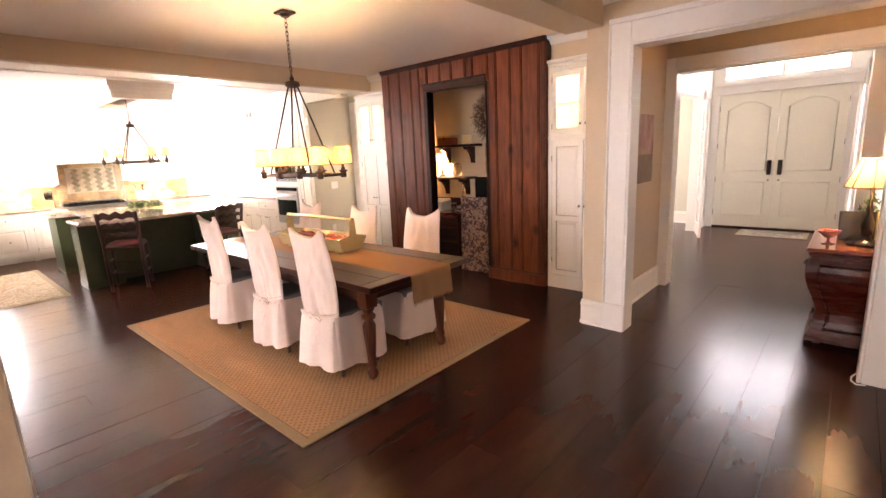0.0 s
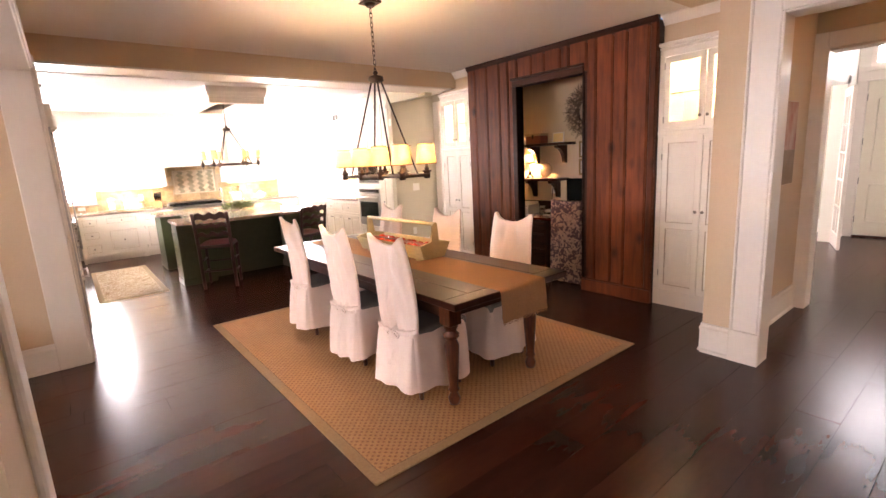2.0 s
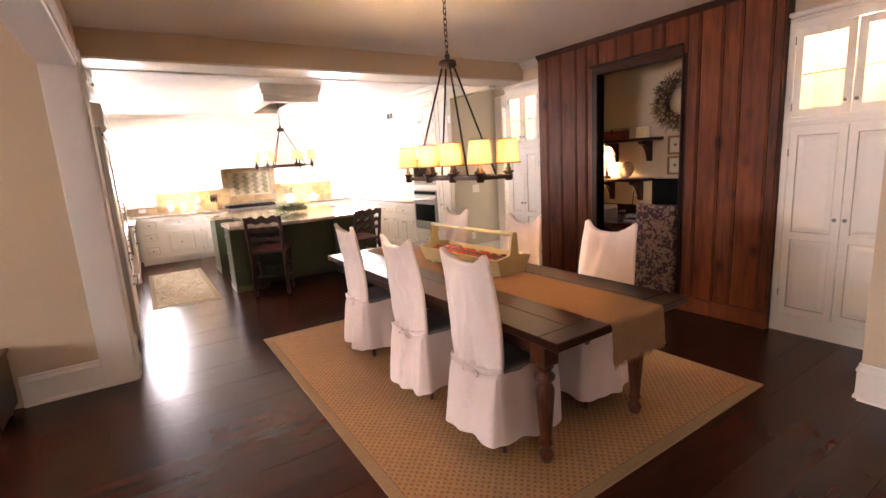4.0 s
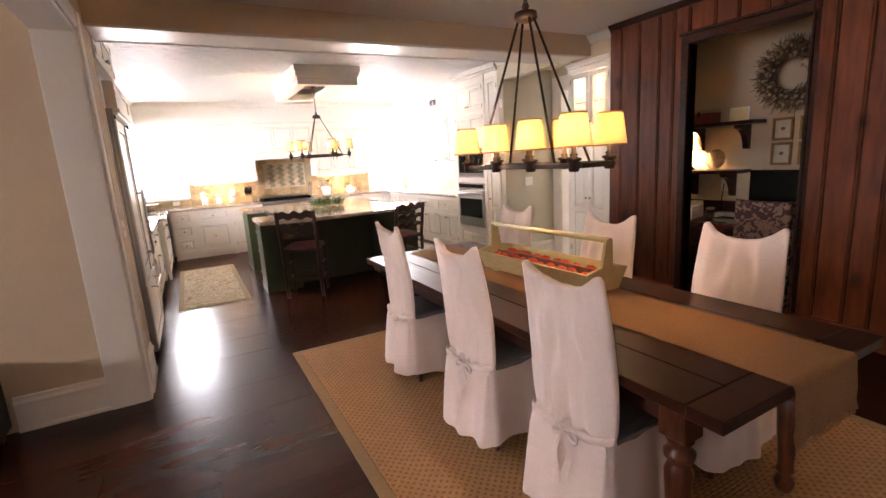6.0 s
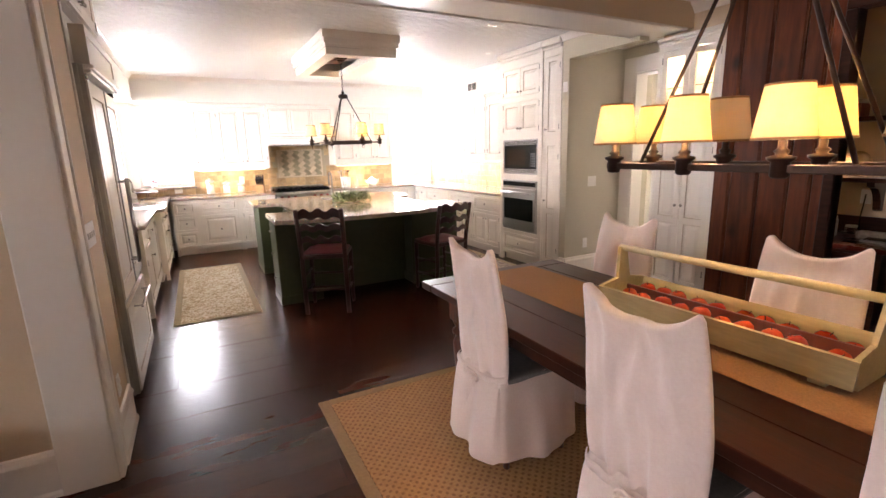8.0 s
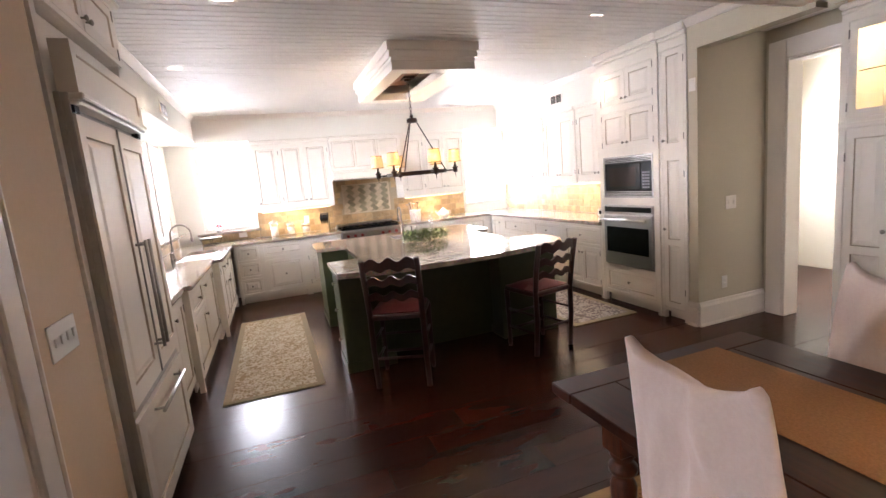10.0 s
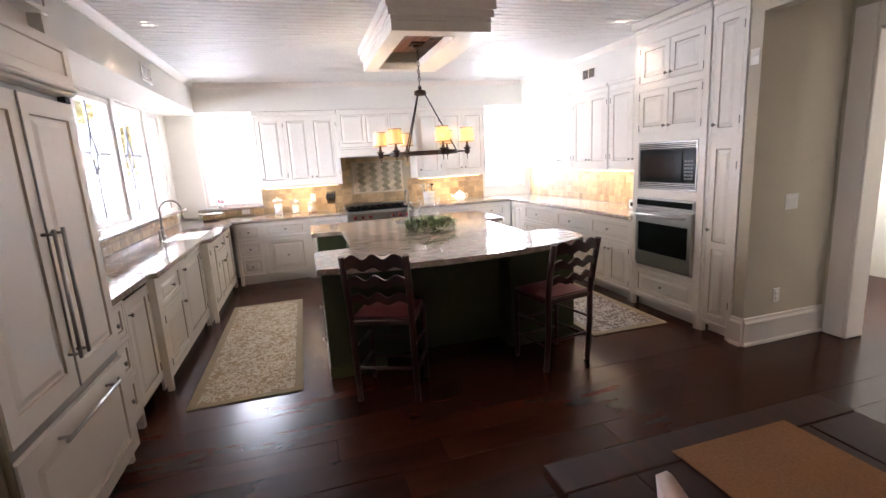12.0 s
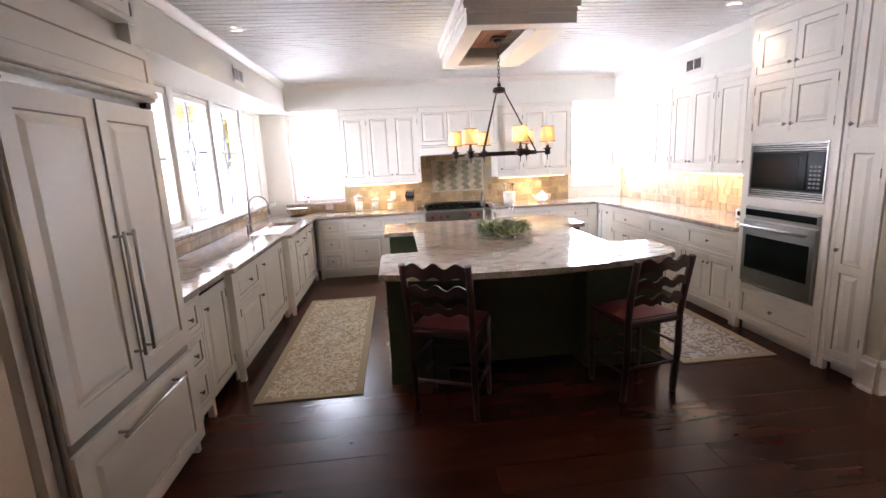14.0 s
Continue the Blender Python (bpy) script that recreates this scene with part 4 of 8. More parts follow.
fridge()
c = cabinet("wall_cabinet", "cream two-door cabinet over the refrigerator", R180(-5.405, 0.40), 1.12, 2.375, 2.70, 0.66, [("door", 0.04, 2.40, 0.56, 2.68, "r", 0.05), ("door", 0.56, 2.40, 1.08, 2.68, "l", 0.05)], feet=False, group="wall cabinets")
part("crown", B((0, 1.14, -0.035, 0.05, 2.70, 2.732), bevel=0.008), M_CAB, c)


# ---------------------------------------------------------------- worktops
def slab(bm, pts, z0, z1):
    """A slab with a small rounded edge from an outline that runs anticlockwise."""
    lo = [bm.verts.new((x, y, z0)) for x, y in pts]
    mid = [bm.verts.new((x, y, z1 - 0.006)) for x, y in pts]
    c = Vector((sum(p[0] for p in pts) / len(pts), sum(p[1] for p in pts) / len(pts), 0))
    hi = []
    for x, y in pts:
        d = (c - Vector((x, y, 0))).normalized() * 0.006
        hi.append(bm.verts.new((x + d.x, y + d.y, z1)))
    n = len(pts)
    for a, b in ((lo, mid), (mid, hi)):
        for i in range(n):
            bm.faces.new((a[i], a[(i + 1) % n], b[(i + 1) % n], b[i]))
    bm.faces.new(lo[::-1])
    bm.faces.new(hi)


def worktops():
    bm = bmesh.new()
    z0, z1 = ZC + 0.001, 0.912
    box(bm, -11.09, -7.625, 4.60, 5.275, z0, z1, bevel=0.006)
    box(bm, -11.09, XB + 0.035, 3.015, 4.597, z0, z1, bevel=0.006)
    solid("worktop", bm, M_GRANITE, "veined beige granite counter along the oven wall", "countertop")
    bm = bmesh.new()
    box(bm, -11.09, XB + 0.035, 0.502, 2.05, z0, z1, bevel=0.006)
    slab(bm, [(-11.09, -0.265), (-10.08, -0.265), (-10.08, 0.50), (-11.09, 0.50)], z0, z1)
    box(bm, -10.078, -9.05, -0.265, 0.02, z0, z1)
    box(bm, -10.078, -9.05, 0.36, 0.50, z0, z1)
    slab(bm, [(-9.048, -0.265), (-6.53, -0.265), (-6.53, 0.365), (-7.33, 0.365), (-7.35, 0.415), (-8.90, 0.415), (-8.93, 0.50), (-9.048, 0.50)], z0, z1)
    solid("worktop", bm, M_GRANITE, "veined beige granite counter with an undermount sink cut-out", "countertop")


worktops()


def kitchen_sink():
    bm = bmesh.new()
    x0, x1, y0, y1, zb = -10.07, -9.055, 0.025, 0.355, 0.70
    box(bm, x0, x1, y0, y1, zb, zb + 0.006)
    for b in ((x0, x0 + 0.006, y0, y1), (x1 - 0.006, x1, y0, y1), (x0 + 0.006, x1 - 0.006, y0, y0 + 0.006), (x0 + 0.006, x1 - 0.006, y1 - 0.006, y1)):
        box(bm, *b, zb + 0.006, 0.872)
    top = thing("sink", "undermount stainless steel kitchen sink", "sink")
    part("bowl", bm, M_STEEL, top)
    bm = bmesh.new()
    lathe(bm, [(0.04, 0), (0.045, 0.004), (0.03, 0.005), (0.0, 0.003)], 14, (-9.56, 0.19, 0.706))
    part("drain", bm, M_NICKEL, top)


kitchen_sink()


def faucet(name, label, m, h=0.36, reach=0.20):
    top = thing(name, label, "faucet", m)
    bm = bmesh.new()
    lathe(bm, [(0.028, 0), (0.028, 0.012), (0.02, 0.02), (0.017, 0.10), (0.02, 0.115), (0.013, 0.13)], 14)
    part("base", bm, M_NICKEL, top)
    bm = bmesh.new()
    pts = [(0, 0, 0.12), (0, 0, h - reach / 2)]
    for i in range(1, 11):
        a = math.pi * i / 10
        pts.append((0, reach / 2 - reach / 2 * math.cos(a), h - reach / 2 + reach / 2 * math.sin(a)))
    pts.append((0, reach, h - reach / 2 - 0.05))
    tube(bm, pts, 0.011, 10)
    lathe(bm, [(0.014, 0), (0.016, 0.05), (0.012, 0.06)], 10, (0, reach, h - reach / 2 - 0.10))
    part("spout", bm, M_NICKEL, top)
    bm = bmesh.new()
    tube(bm, [(0.018, 0, 0.08), (0.085, 0, 0.11)], 0.006, 8)
    part("lever", bm, M_NICKEL, top)
    bm = bmesh.new()
    lathe(bm, [(0.018, 0), (0.014, 0.02), (0.010, 0.07), (0.014, 0.085), (0.006, 0.095)], 10, (0.12, 0.0, 0))
    part("sprayer", bm, M_NICKEL, top)
    return top


faucet("faucet", "tall gooseneck nickel faucet behind the sink", pose(-9.42, -0.06, 0.912), 0.40, 0.22)


# ---------------------------------------------------------------- island
def island():
    top = thing("island", "olive green kitchen island with recessed knee space and corner posts", "island")
    mats = [M_GREEN, M_GREEN]
    part("core", B((-9.13, -7.30, 1.86, 3.26, 0.10, 0.875), (-9.08, -7.34, 1.92, 3.20, 0.0, 0.10)), M_GREEN, top)
    # end blocks that stand proud at the four corners
    for x0, x1, y0, y1 in ((-7.48, -7.08, 1.53, 1.95), (-7.44, -7.08, 3.02, 3.62), (-9.18, -8.56, 1.55, 1.86), (-9.18, -8.45, 3.26, 3.52)):
        part("corner_block", B((x0, x1, y0, y1, 0.0, 0.875), (x0 - 0.008, x1 + 0.008, y0 - 0.008, y1 + 0.008, 0, 0.09), bevel=0.004), M_GREEN, top)
    p = part("end_panel", door_bm(0.40, 0.76, None, flat=True), mats, top, m=pose(-7.0795, 1.54, 0.10, 0, 0, 90))
    part("end_panel", door_bm(0.56, 0.76, [(0.05, 0.05, 0.26, 0.71), (0.30, 0.05, 0.51, 0.71)], flat=True), mats, top, m=pose(-7.0795, 3.04, 0.10, 0, 0, 90))
    for z, h in ((0.12, 0.26), (0.40, 0.24), (0.66, 0.19)):
        d = part("drawer_front", door_bm(0.34, h - 0.02, frame_w=0.035), mats, top, m=pose(-7.45, 1.5285, z))
        shared("knob", KNOB, d, (0.17, 0, h / 2))
    for x in (-8.52, -8.0):
        d = part("door", door_bm(0.50, 0.70), mats, top, m=pose(x, 1.838, 0.13))
        shared("knob", KNOB, d, (0.46 if x < -8.2 else 0.04, 0, 0.62))
    for x in (-7.46, -7.95):
        part("door", door_bm(0.46, 0.70), mats, top, m=pose(x, 3.282, 0.13, 0, 0, 180))
    bm = bmesh.new()
    front = []
    for i in range(25):
        y = 1.50 + (3.50 - 1.50) * i / 24
        s = (y - 1.50) / 2.0
        front.append((-6.80 + 0.62 * s * (1 - s) - 0.02 * s, y))
    pts = [(-9.24, 1.50), (-8.53, 1.50), (-8.53, 1.80), (-7.48, 1.80), (-7.48, 1.50)] + front + [(-6.88, 3.58), (-7.0, 3.65), (-7.38, 3.66), (-7.38, 3.31), (-8.42, 3.31), (-8.42, 3.56), (-9.24, 3.56)]
    lo, hi = [], []
    for x, y in pts:
        lo.append(bm.verts.new((x, y, 0.877)))
        hi.append(bm.verts.new((x, y, 0.918)))
    for i in range(len(pts)):
        bm.faces.new((lo[i], lo[(i + 1) % len(pts)], hi[(i + 1) % len(pts)], hi[i]))
    a, b = bm.faces.new(lo[::-1]), bm.faces.new(hi)
    bmesh.ops.bevel(bm, geom=list(b.edges), offset=0.007, segments=2, affect="EDGES")
    bmesh.ops.triangulate(bm, faces=[f for f in bm.faces if len(f.verts) > 4])
    solid("island_worktop", bm, M_GRANITE, "large veined beige granite island top with a curved bar edge", "countertop")


island()
faucet("faucet", "small curved nickel prep faucet on the island", pose(-8.95, 2.62, 0.918, 0, 0, 90), 0.34, 0.16)
bm = B((-8.95 + 0.10, -8.95 + 0.42, 2.42, 2.74, 0.9185, 0.9225), bevel=0.002)
solid("prep_sink", bm, M_STEEL, "small round-cornered steel prep sink rim on the island", "sink")


# ---------------------------------------------------------------- windows
def window(name, label, m, w, h, diamond=False, slat=True):
    """A sash in an opening; local x along the wall, the room on the -y side."""
    top = thing(name, label, "window", m, kind="structure")
    f = 0.055
    fr = part("window_frame", B((0, w, -0.02, 0.10, 0, f), (0, w, -0.02, 0.10, h - f, h), (0, f, -0.02, 0.10, f, h - f), (w - f, w, -0.02, 0.10, f, h - f), bevel=0.005), M_TRIM, top)
    part("pane", B((f, w - f, 0.045, 0.05, f, h - f)), M_GLASS, top).visible_shadow = False
    part("window_sill", B((-0.03, w + 0.03, -0.05, 0.0, -0.035, 0.0), bevel=0.006), M_TRIM, top)
    if diamond:
        c, zc, a, b = w / 2, h * 0.56, 0.085, 0.19
        for p, q in (((c, h - f), (c, zc + b)), ((c, f), (c, zc - b)), ((f, zc), (c - a, zc)), ((w - f, zc), (c + a, zc)),
                     ((c, zc + b), (c - a, zc)), ((c - a, zc), (c, zc - b)), ((c, zc - b), (c + a, zc)), ((c + a, zc), (c, zc + b))):
            bm = bmesh.new()
            tube(bm, [(p[0], 0.04, p[1]), (q[0], 0.04, q[1])], 0.014, 6)
            part("glazing_bar", bm, M_LEAD, top)
    else:
        part("glazing_bar", B((f, w - f, 0.03, 0.06, h * 0.5 - 0.012, h * 0.5 + 0.012)), M_TRIM, top)
    return top


for i, (xa, xb) in enumerate(((-7.62, -8.27), (-8.38, -9.20), (-9.32, -10.16), (-10.27, -10.78))):
    window("window_%d" % (i + 1), "white casement window with leaded diamond bars over the counter", pose(xa, -0.30, 1.15, 0, 0, 180), xa - xb, 1.20, diamond=i in (1, 2))
for xa, xb in ((-7.60, -7.62), (-8.27, -8.38), (-9.20, -9.32), (-10.16, -10.27), (-10.78, -10.80)):
    solid("trim_mullion", B((xb, xa, -0.36, -0.262, 1.12, 2.36), bevel=0.004), M_TRIM, "white window post", "window trim", "structure")
window("window_5", "white kitchen corner window full of daylight", pose(-11.15, 0.10, 1.07, 0, 0, 90), 0.76, 1.30)
window("window_6", "white kitchen end window full of daylight", pose(-11.15, 4.42, 1.05, 0, 0, 90), 0.76, 1.25)
solid("window_ledge", B((-10.9, -7.5, -0.272, -0.12, 1.085, 1.12), bevel=0.006), M_GRANITE, "granite ledge under the long window", "ledge", "structure")
solid("window_ledge", B((-11.10, -11.0, 0.0, 0.90, 1.03, 1.065), bevel=0.006), M_GRANITE, "granite ledge under the corner window", "ledge", "structure")


# ---------------------------------------------------------------- ceiling box and chandeliers
def ceiling_box():
    top = thing("ceiling_box", "white moulded ceiling box with a dark wood inset", "ceiling box")
    x0, x1, y0, y1 = -8.66, -7.13, 2.19, 2.95
    ix0, ix1, iy0, iy1 = -8.52, -7.27, 2.32, 2.71
    zb = 2.50
    for a in ((x0, ix0, y0, y1), (ix1, x1, y0, y1), (ix0, ix1, y0, iy0), (ix0, ix1, iy1, y1)):
        part("panel", B((*a, zb, 2.57), bevel=0.003), M_TRIM, top)
    for k, z0, z1 in ((0.002, 2.571, 2.60), (0.02, 2.60, 2.65), (0.035, 2.65, 2.733)):
        part("moulding", B((x0 - k, x1 + k, y0 - k, y0, z0, z1), (x0 - k, x1 + k, y1, y1 + k, z0, z1), (x0 - k, x0, y0, y1, z0, z1), (x1, x1 + k, y0, y1, z0, z1)), M_TRIM, top)
    bm = bmesh.new()
    for i in range(6):
        y = iy0 + (iy1 - iy0) * i / 6
        box(bm, ix0, ix1, y + 0.002, y + (iy1 - iy0) / 6 - 0.002, 2.66, 2.68)
    part("wood_inset", bm, surf("walnut_inset", (0.20, 0.085, 0.05), (0.11, 0.045, 0.03), scale=5, rough=0.4, bump=0.15, stretch=(1, 9, 9), rand=0.4), top, "dark wood boards")


ceiling_box()


ROD = 80


def chandelier(name, label, where, ring_r, ring_z, hub_z, top_z, count, shade, turn, lit, lift, dead=-1, length=None):
    x, y = where
    top = thing(name, label, "chandelier", pose(x, y, 0))
    bm = bmesh.new()
    box(bm, -0.065, 0.065, -0.065, 0.065, top_z - 0.018, top_z, bevel=0.006)
    lathe(bm, [(0.03, 0), (0.045, 0.02)], 12, (0, 0, top_z - 0.04))
    part("canopy", bm, M_IRON, top)
    z, k = hub_z + 0.07, 0
    bm = bmesh.new()
    while z < top_z - 0.04:
        pts = []
        for i in range(10):
            a = 2 * math.pi * i / 10
            u, v = 0.011 * math.cos(a), 0.021 * math.sin(a)
            pts.append((u if k % 2 else 0, 0 if k % 2 else u, z + v))
        tube(bm, pts, 0.0032, 5, closed=True)
        z += 0.033
        k += 1
    part("chain", bm, M_IRON, top)
    bm = bmesh.new()
    lathe(bm, [(0.012, 0.075), (0.02, 0.055), (0.012, 0.045), (0.055, 0.03), (0.06, 0.0), (0.04, -0.012), (0.0, -0.015)], 12, (0, 0, hub_z))
    part("hub", bm, M_IRON, top)
    if length:
        # a long rectangle of flat bar, a row of shades along each side
        hl, hw = length
        xs = [(i - (count // 2 - 1) / 2) * hl * 2 / (count // 2 - 1) for i in range(count // 2)]
        places = [(u, -hw) for u in xs] + [(u, hw) for u in xs]
        ends = [(u * hl * 0.72, v * hw) for u in (-1, 1) for v in (-1, 1)]
        e = hl + 0.03
        for v in (-hw, hw):
            part("side_bar", B((-e, e, v - 0.009, v + 0.009, ring_z - 0.012, ring_z + 0.012), bevel=0.003), M_IRON, top)
        for u in (-e, e):
            part("end_bar", B((u - 0.009, u + 0.009, -hw + 0.009, hw - 0.009, ring_z - 0.012, ring_z + 0.012), bevel=0.003), M_IRON, top)
    else:
        bm = bmesh.new()
        seg, r = 72, ring_r - 0.10
        rings = []
        for i in range(seg):
            a = 2 * math.pi * i / seg
            rings.append([bm.verts.new(((r + dr) * math.cos(a), (r + dr) * math.sin(a), ring_z + dz)) for dr, dz in ((-0.006, -0.018), (0.006, -0.018), (0.006, 0.018), (-0.006, 0.018))])
        for i in range(seg):
            for j in range(4):
                bm.faces.new((rings[i][j], rings[(i + 1) % seg][j], rings[(i + 1) % seg][(j + 1) % 4], rings[i][(j + 1) % 4]))
        part("ring", bm, M_IRON, top)
        places = [(ring_r * math.cos(2 * math.pi * i / count + radians(turn)), ring_r * math.sin(2 * math.pi * i / count + radians(turn))) for i in range(count)]
        ends = [(r * math.cos(a), r * math.sin(a)) for a in (radians(ROD), radians(ROD + 120), radians(ROD + 240))]
        for u, v in places:
            k = r / ring_r
            bm = bmesh.new()
            tube(bm, [(u * k, v * k, ring_z), (u, v, ring_z)], 0.008, 8)
            tube(bm, [(u, v, ring_z), (u, v, ring_z - 0.075)], 0.007, 8, r1=0.002)
            part("arm", bm, M_IRON, top)
    for u, v in ends:
        bm = bmesh.new()
        k = 0.045 / math.hypot(u, v)
        tube(bm, [(u * k, v * k, hub_z), (u, v, ring_z + 0.012)], 0.0065, 8)
        part("rod", bm, M_IRON, top)
    sh = bmesh.new()
    rb, rt, h = shade
    lathe(sh, [(rb, 0.0), (rt, h)], 24, caps=False)
    sh_me = mesh_of("shade", sh, M_SHADE)
    tr = bmesh.new()
    lathe(tr, [(rb + 0.001, 0.0), (rb + 0.001, 0.007)], 24, caps=False)
    tr_me = mesh_of("lower_binding", tr, M_BURLAP)
    tr = bmesh.new()
    lathe(tr, [(rt + 0.001, h - 0.007), (rt + 0.001, h)], 24, caps=False)
    tt_me = mesh_of("upper_binding", tr, M_BURLAP)
    cp = bmesh.new()
    lathe(cp, [(0.018, -0.026), (0.024, -0.02), (0.024, 0.018), (0.034, 0.024), (0.036, 0.032), (0.014, 0.038), (0.020, 0.048), (0.011, 0.056), (0.011, lift + 0.03), (0.0, lift + 0.031)], 12)
    cp_me = mesh_of("candle_cup", cp, M_IRON)
    bu = bmesh.new()
    lathe(bu, [(0.008, lift + 0.03), (0.016, lift + 0.05), (0.012, lift + 0.075), (0.0, lift + 0.095)], 8)
    bu_off = mesh_of("bulb", bu.copy(), M_UNLIT)
    bu_me = mesh_of("bulb", bu, M_LIT)
    for i in range(count):
        p = (*places[i], ring_z)
        cup = shared("candle_cup", cp_me, top, p)
        shared("bulb", bu_me if i != dead else bu_off, cup, (0, 0, 0))
        s = shared("shade", sh_me, top, (p[0], p[1], ring_z + lift))
        s["label"] = "lit cream fabric shade"
        shared("lower_binding", tr_me, s, (0, 0, 0))
        shared("upper_binding", tt_me, s, (0, 0, 0))
        if i == dead:
            s["label"] = "unlit cream fabric shade"
            continue
        li = bpy.data.lights.new("candle_bulb", "POINT")
        li.energy, li.color, li.shadow_soft_size = lit, (1.0, 0.70, 0.34), 0.02
        lo = new("candle_bulb", li)
        lo.location = (x + p[0], y + p[1], ring_z + lift + 0.07)
    return top


chandelier("chandelier", "bronzed iron ring chandelier with six small lit cream shades", (-8.12, 2.626), 0.42, 1.655, 2.20, 2.655, 6, (0.068, 0.056, 0.135), 10, 6.0, 0.085)
chandelier("chandelier", "long bronzed iron chandelier with eight cream shades over the dining table", (-3.11, 2.43), 0.45, 1.448, 2.17, 2.735, 8, (0.077, 0.056, 0.148), 0, 4.6, 0.078, 5, (0.435, 0.11))


# ---------------------------------------------------------------- ceiling fittings, vents, switches
def downlight(x, y, on):
    top = thing("downlight", "recessed round ceiling downlight, " + ("lit" if on else "switched off"), "ceiling light", pose(x, y, H - 0.006), "downlights")
    bm = bmesh.new()
    lathe(bm, [(0.055, -0.004), (0.075, -0.008), (0.085, -0.004), (0.085, 0.0)], 20, caps=False)
    part("trim_ring", bm, M_TRIM, top)
    bm = bmesh.new()
    lathe(bm, [(0.055, -0.003), (0.0, -0.002)], 16, caps=False)
    part("lens", bm, M_LIT if on else M_UNLIT, top)


for x, y, on in ((-7.97, 0.46, True), (-8.96, 0.46, False), (-10.0, 0.46, True), (-7.55, 4.42, True), (-9.2, 4.62, True), (-10.2, 1.4, True), (-10.2, 2.6, True), (-10.2, 3.8, True), (-6.4, 1.0, True), (-6.4, 3.7, True)):
    downlight(x, y, on)
    if on and x > -9.5:
        li = bpy.data.lights.new("downlight_bulb", "SPOT")
        li.energy, li.color, li.spot_size, li.spot_blend, li.shadow_soft_size = 10.0, (1.0, 0.76, 0.5), radians(110), 0.6, 0.05
        lo = new("downlight_bulb", li)
        lo.location = (x, y, H - 0.03)


def vent(m):
    top = thing("air_vent", "white ceiling-line air vent with two dark grilles", "air vent", m, "air vents")
    part("frame", B((0, 0.30, -0.008, 0.0, 0, 0.16), bevel=0.003), M_TRIM, top)
    for a in (0.03, 0.16):
        # no real hollow: a black box paints the darkness behind the slats
        part("opening", B((a, a + 0.11, -0.0095, -0.004, 0.03, 0.13)), M_BLACK, top)
        for i in range(5):
            part("slat", B((a, a + 0.11, -0.012, -0.009, 0.036 + i * 0.019, 0.043 + i * 0.019)), M_NICKEL, top)


vent(pose(-8.62, 0.20, 2.44, 0, 0, 180))
vent(pose(-8.98, 4.94, 2.42))


def plate(name, label, m, w, h, bumps, category):
    top = thing(name, label, category, m)
    part("plate", B((-w / 2, w / 2, -0.006, 0.0, -h / 2, h / 2), bevel=0.002), M_PLASTIC, top)
    for u, v, a, b in bumps:
        part("rocker" if category == "switch" else "socket", B((u - a / 2, u + a / 2, -0.012, -0.006, v - b / 2, v + b / 2), bevel=0.002), M_PLASTIC, top)


plate("light_switch", "white double light switch plate on the sage wall", pose(-6.34, 5.06, 1.12, 0, 0, 90), 0.13, 0.12, [(-0.03, 0, 0.02, 0.03), (0.03, 0, 0.02, 0.03)], "switch")
plate("wall_outlet", "white wall outlet above the baseboard", pose(-6.34, 4.98, 0.38, 0, 0, 90), 0.07, 0.115, [(0, 0.022, 0.03, 0.028), (0, -0.022, 0.03, 0.028)], "outlet")
plate("light_switch", "white four-gang light switch plate beside the refrigerator", pose(-5.10, 0.39, 1.16, 0, 0, 180), 0.21, 0.12, [(-0.07, 0, 0.018, 0.03), (-0.023, 0, 0.018, 0.03), (0.023, 0, 0.018, 0.03), (0.07, 0, 0.018, 0.03)], "switch")
plate("wall_outlet", "white wall outlet low beside the refrigerator", pose(-5.10, 0.39, 0.34, 0, 0, 180), 0.07, 0.115, [(0, 0.022, 0.03, 0.028), (0, -0.022, 0.03, 0.028)], "outlet")
plate("wall_outlet", "white outlet on the tiled backsplash", pose(-11.085, 1.60, 1.12, 0, 0, 90), 0.075, 0.115, [(0, 0.022, 0.03, 0.028), (0, -0.022, 0.03, 0.028)], "outlet")
plate("wall_outlet", "white outlet under the corner window", pose(-11.085, 0.62, 0.985, 0, 0, 90), 0.115, 0.07, [(0.022, 0, 0.03, 0.028), (-0.022, 0, 0.03, 0.028)], "outlet")
plate("thermostat", "small white thermostat at the end of the cabinets", pose(-6.39, 4.66, 2.18), 0.07, 0.11, [(0, 0.02, 0.05, 0.03)], "thermostat")


# ---------------------------------------------------------------- kitchen rugs
def flat_rug(name, label, x0, x1, y0, y1, field, edge, border=0.06, group=""):
    top = thing(name, label, "rug", group=group)
    bm = bmesh.new()
    nx, ny = 24, 14
    g = [[bm.verts.new((x0 + border + (x1 - x0 - 2 * border) * i / nx, y0 + border + (y1 - y0 - 2 * border) * j / ny, 0.009)) for j in range(ny + 1)] for i in range(nx + 1)]
    for i in range(nx):
        for j in range(ny):
            f = bm.faces.new((g[i][j], g[i + 1][j], g[i + 1][j + 1], g[i][j + 1]))
            f.smooth = True
    part("field", bm, field, top)
    part("border", B((x0, x1, y0, y0 + border, 0.0, 0.0105), (x0, x1, y1 - border, y1, 0.0, 0.0105), (x0, x0 + border, y0 + border, y1 - border, 0.0, 0.0105), (x1 - border, x1, y0 + border, y1 - border, 0.0, 0.0105), bevel=0.003), edge, top)
    return top


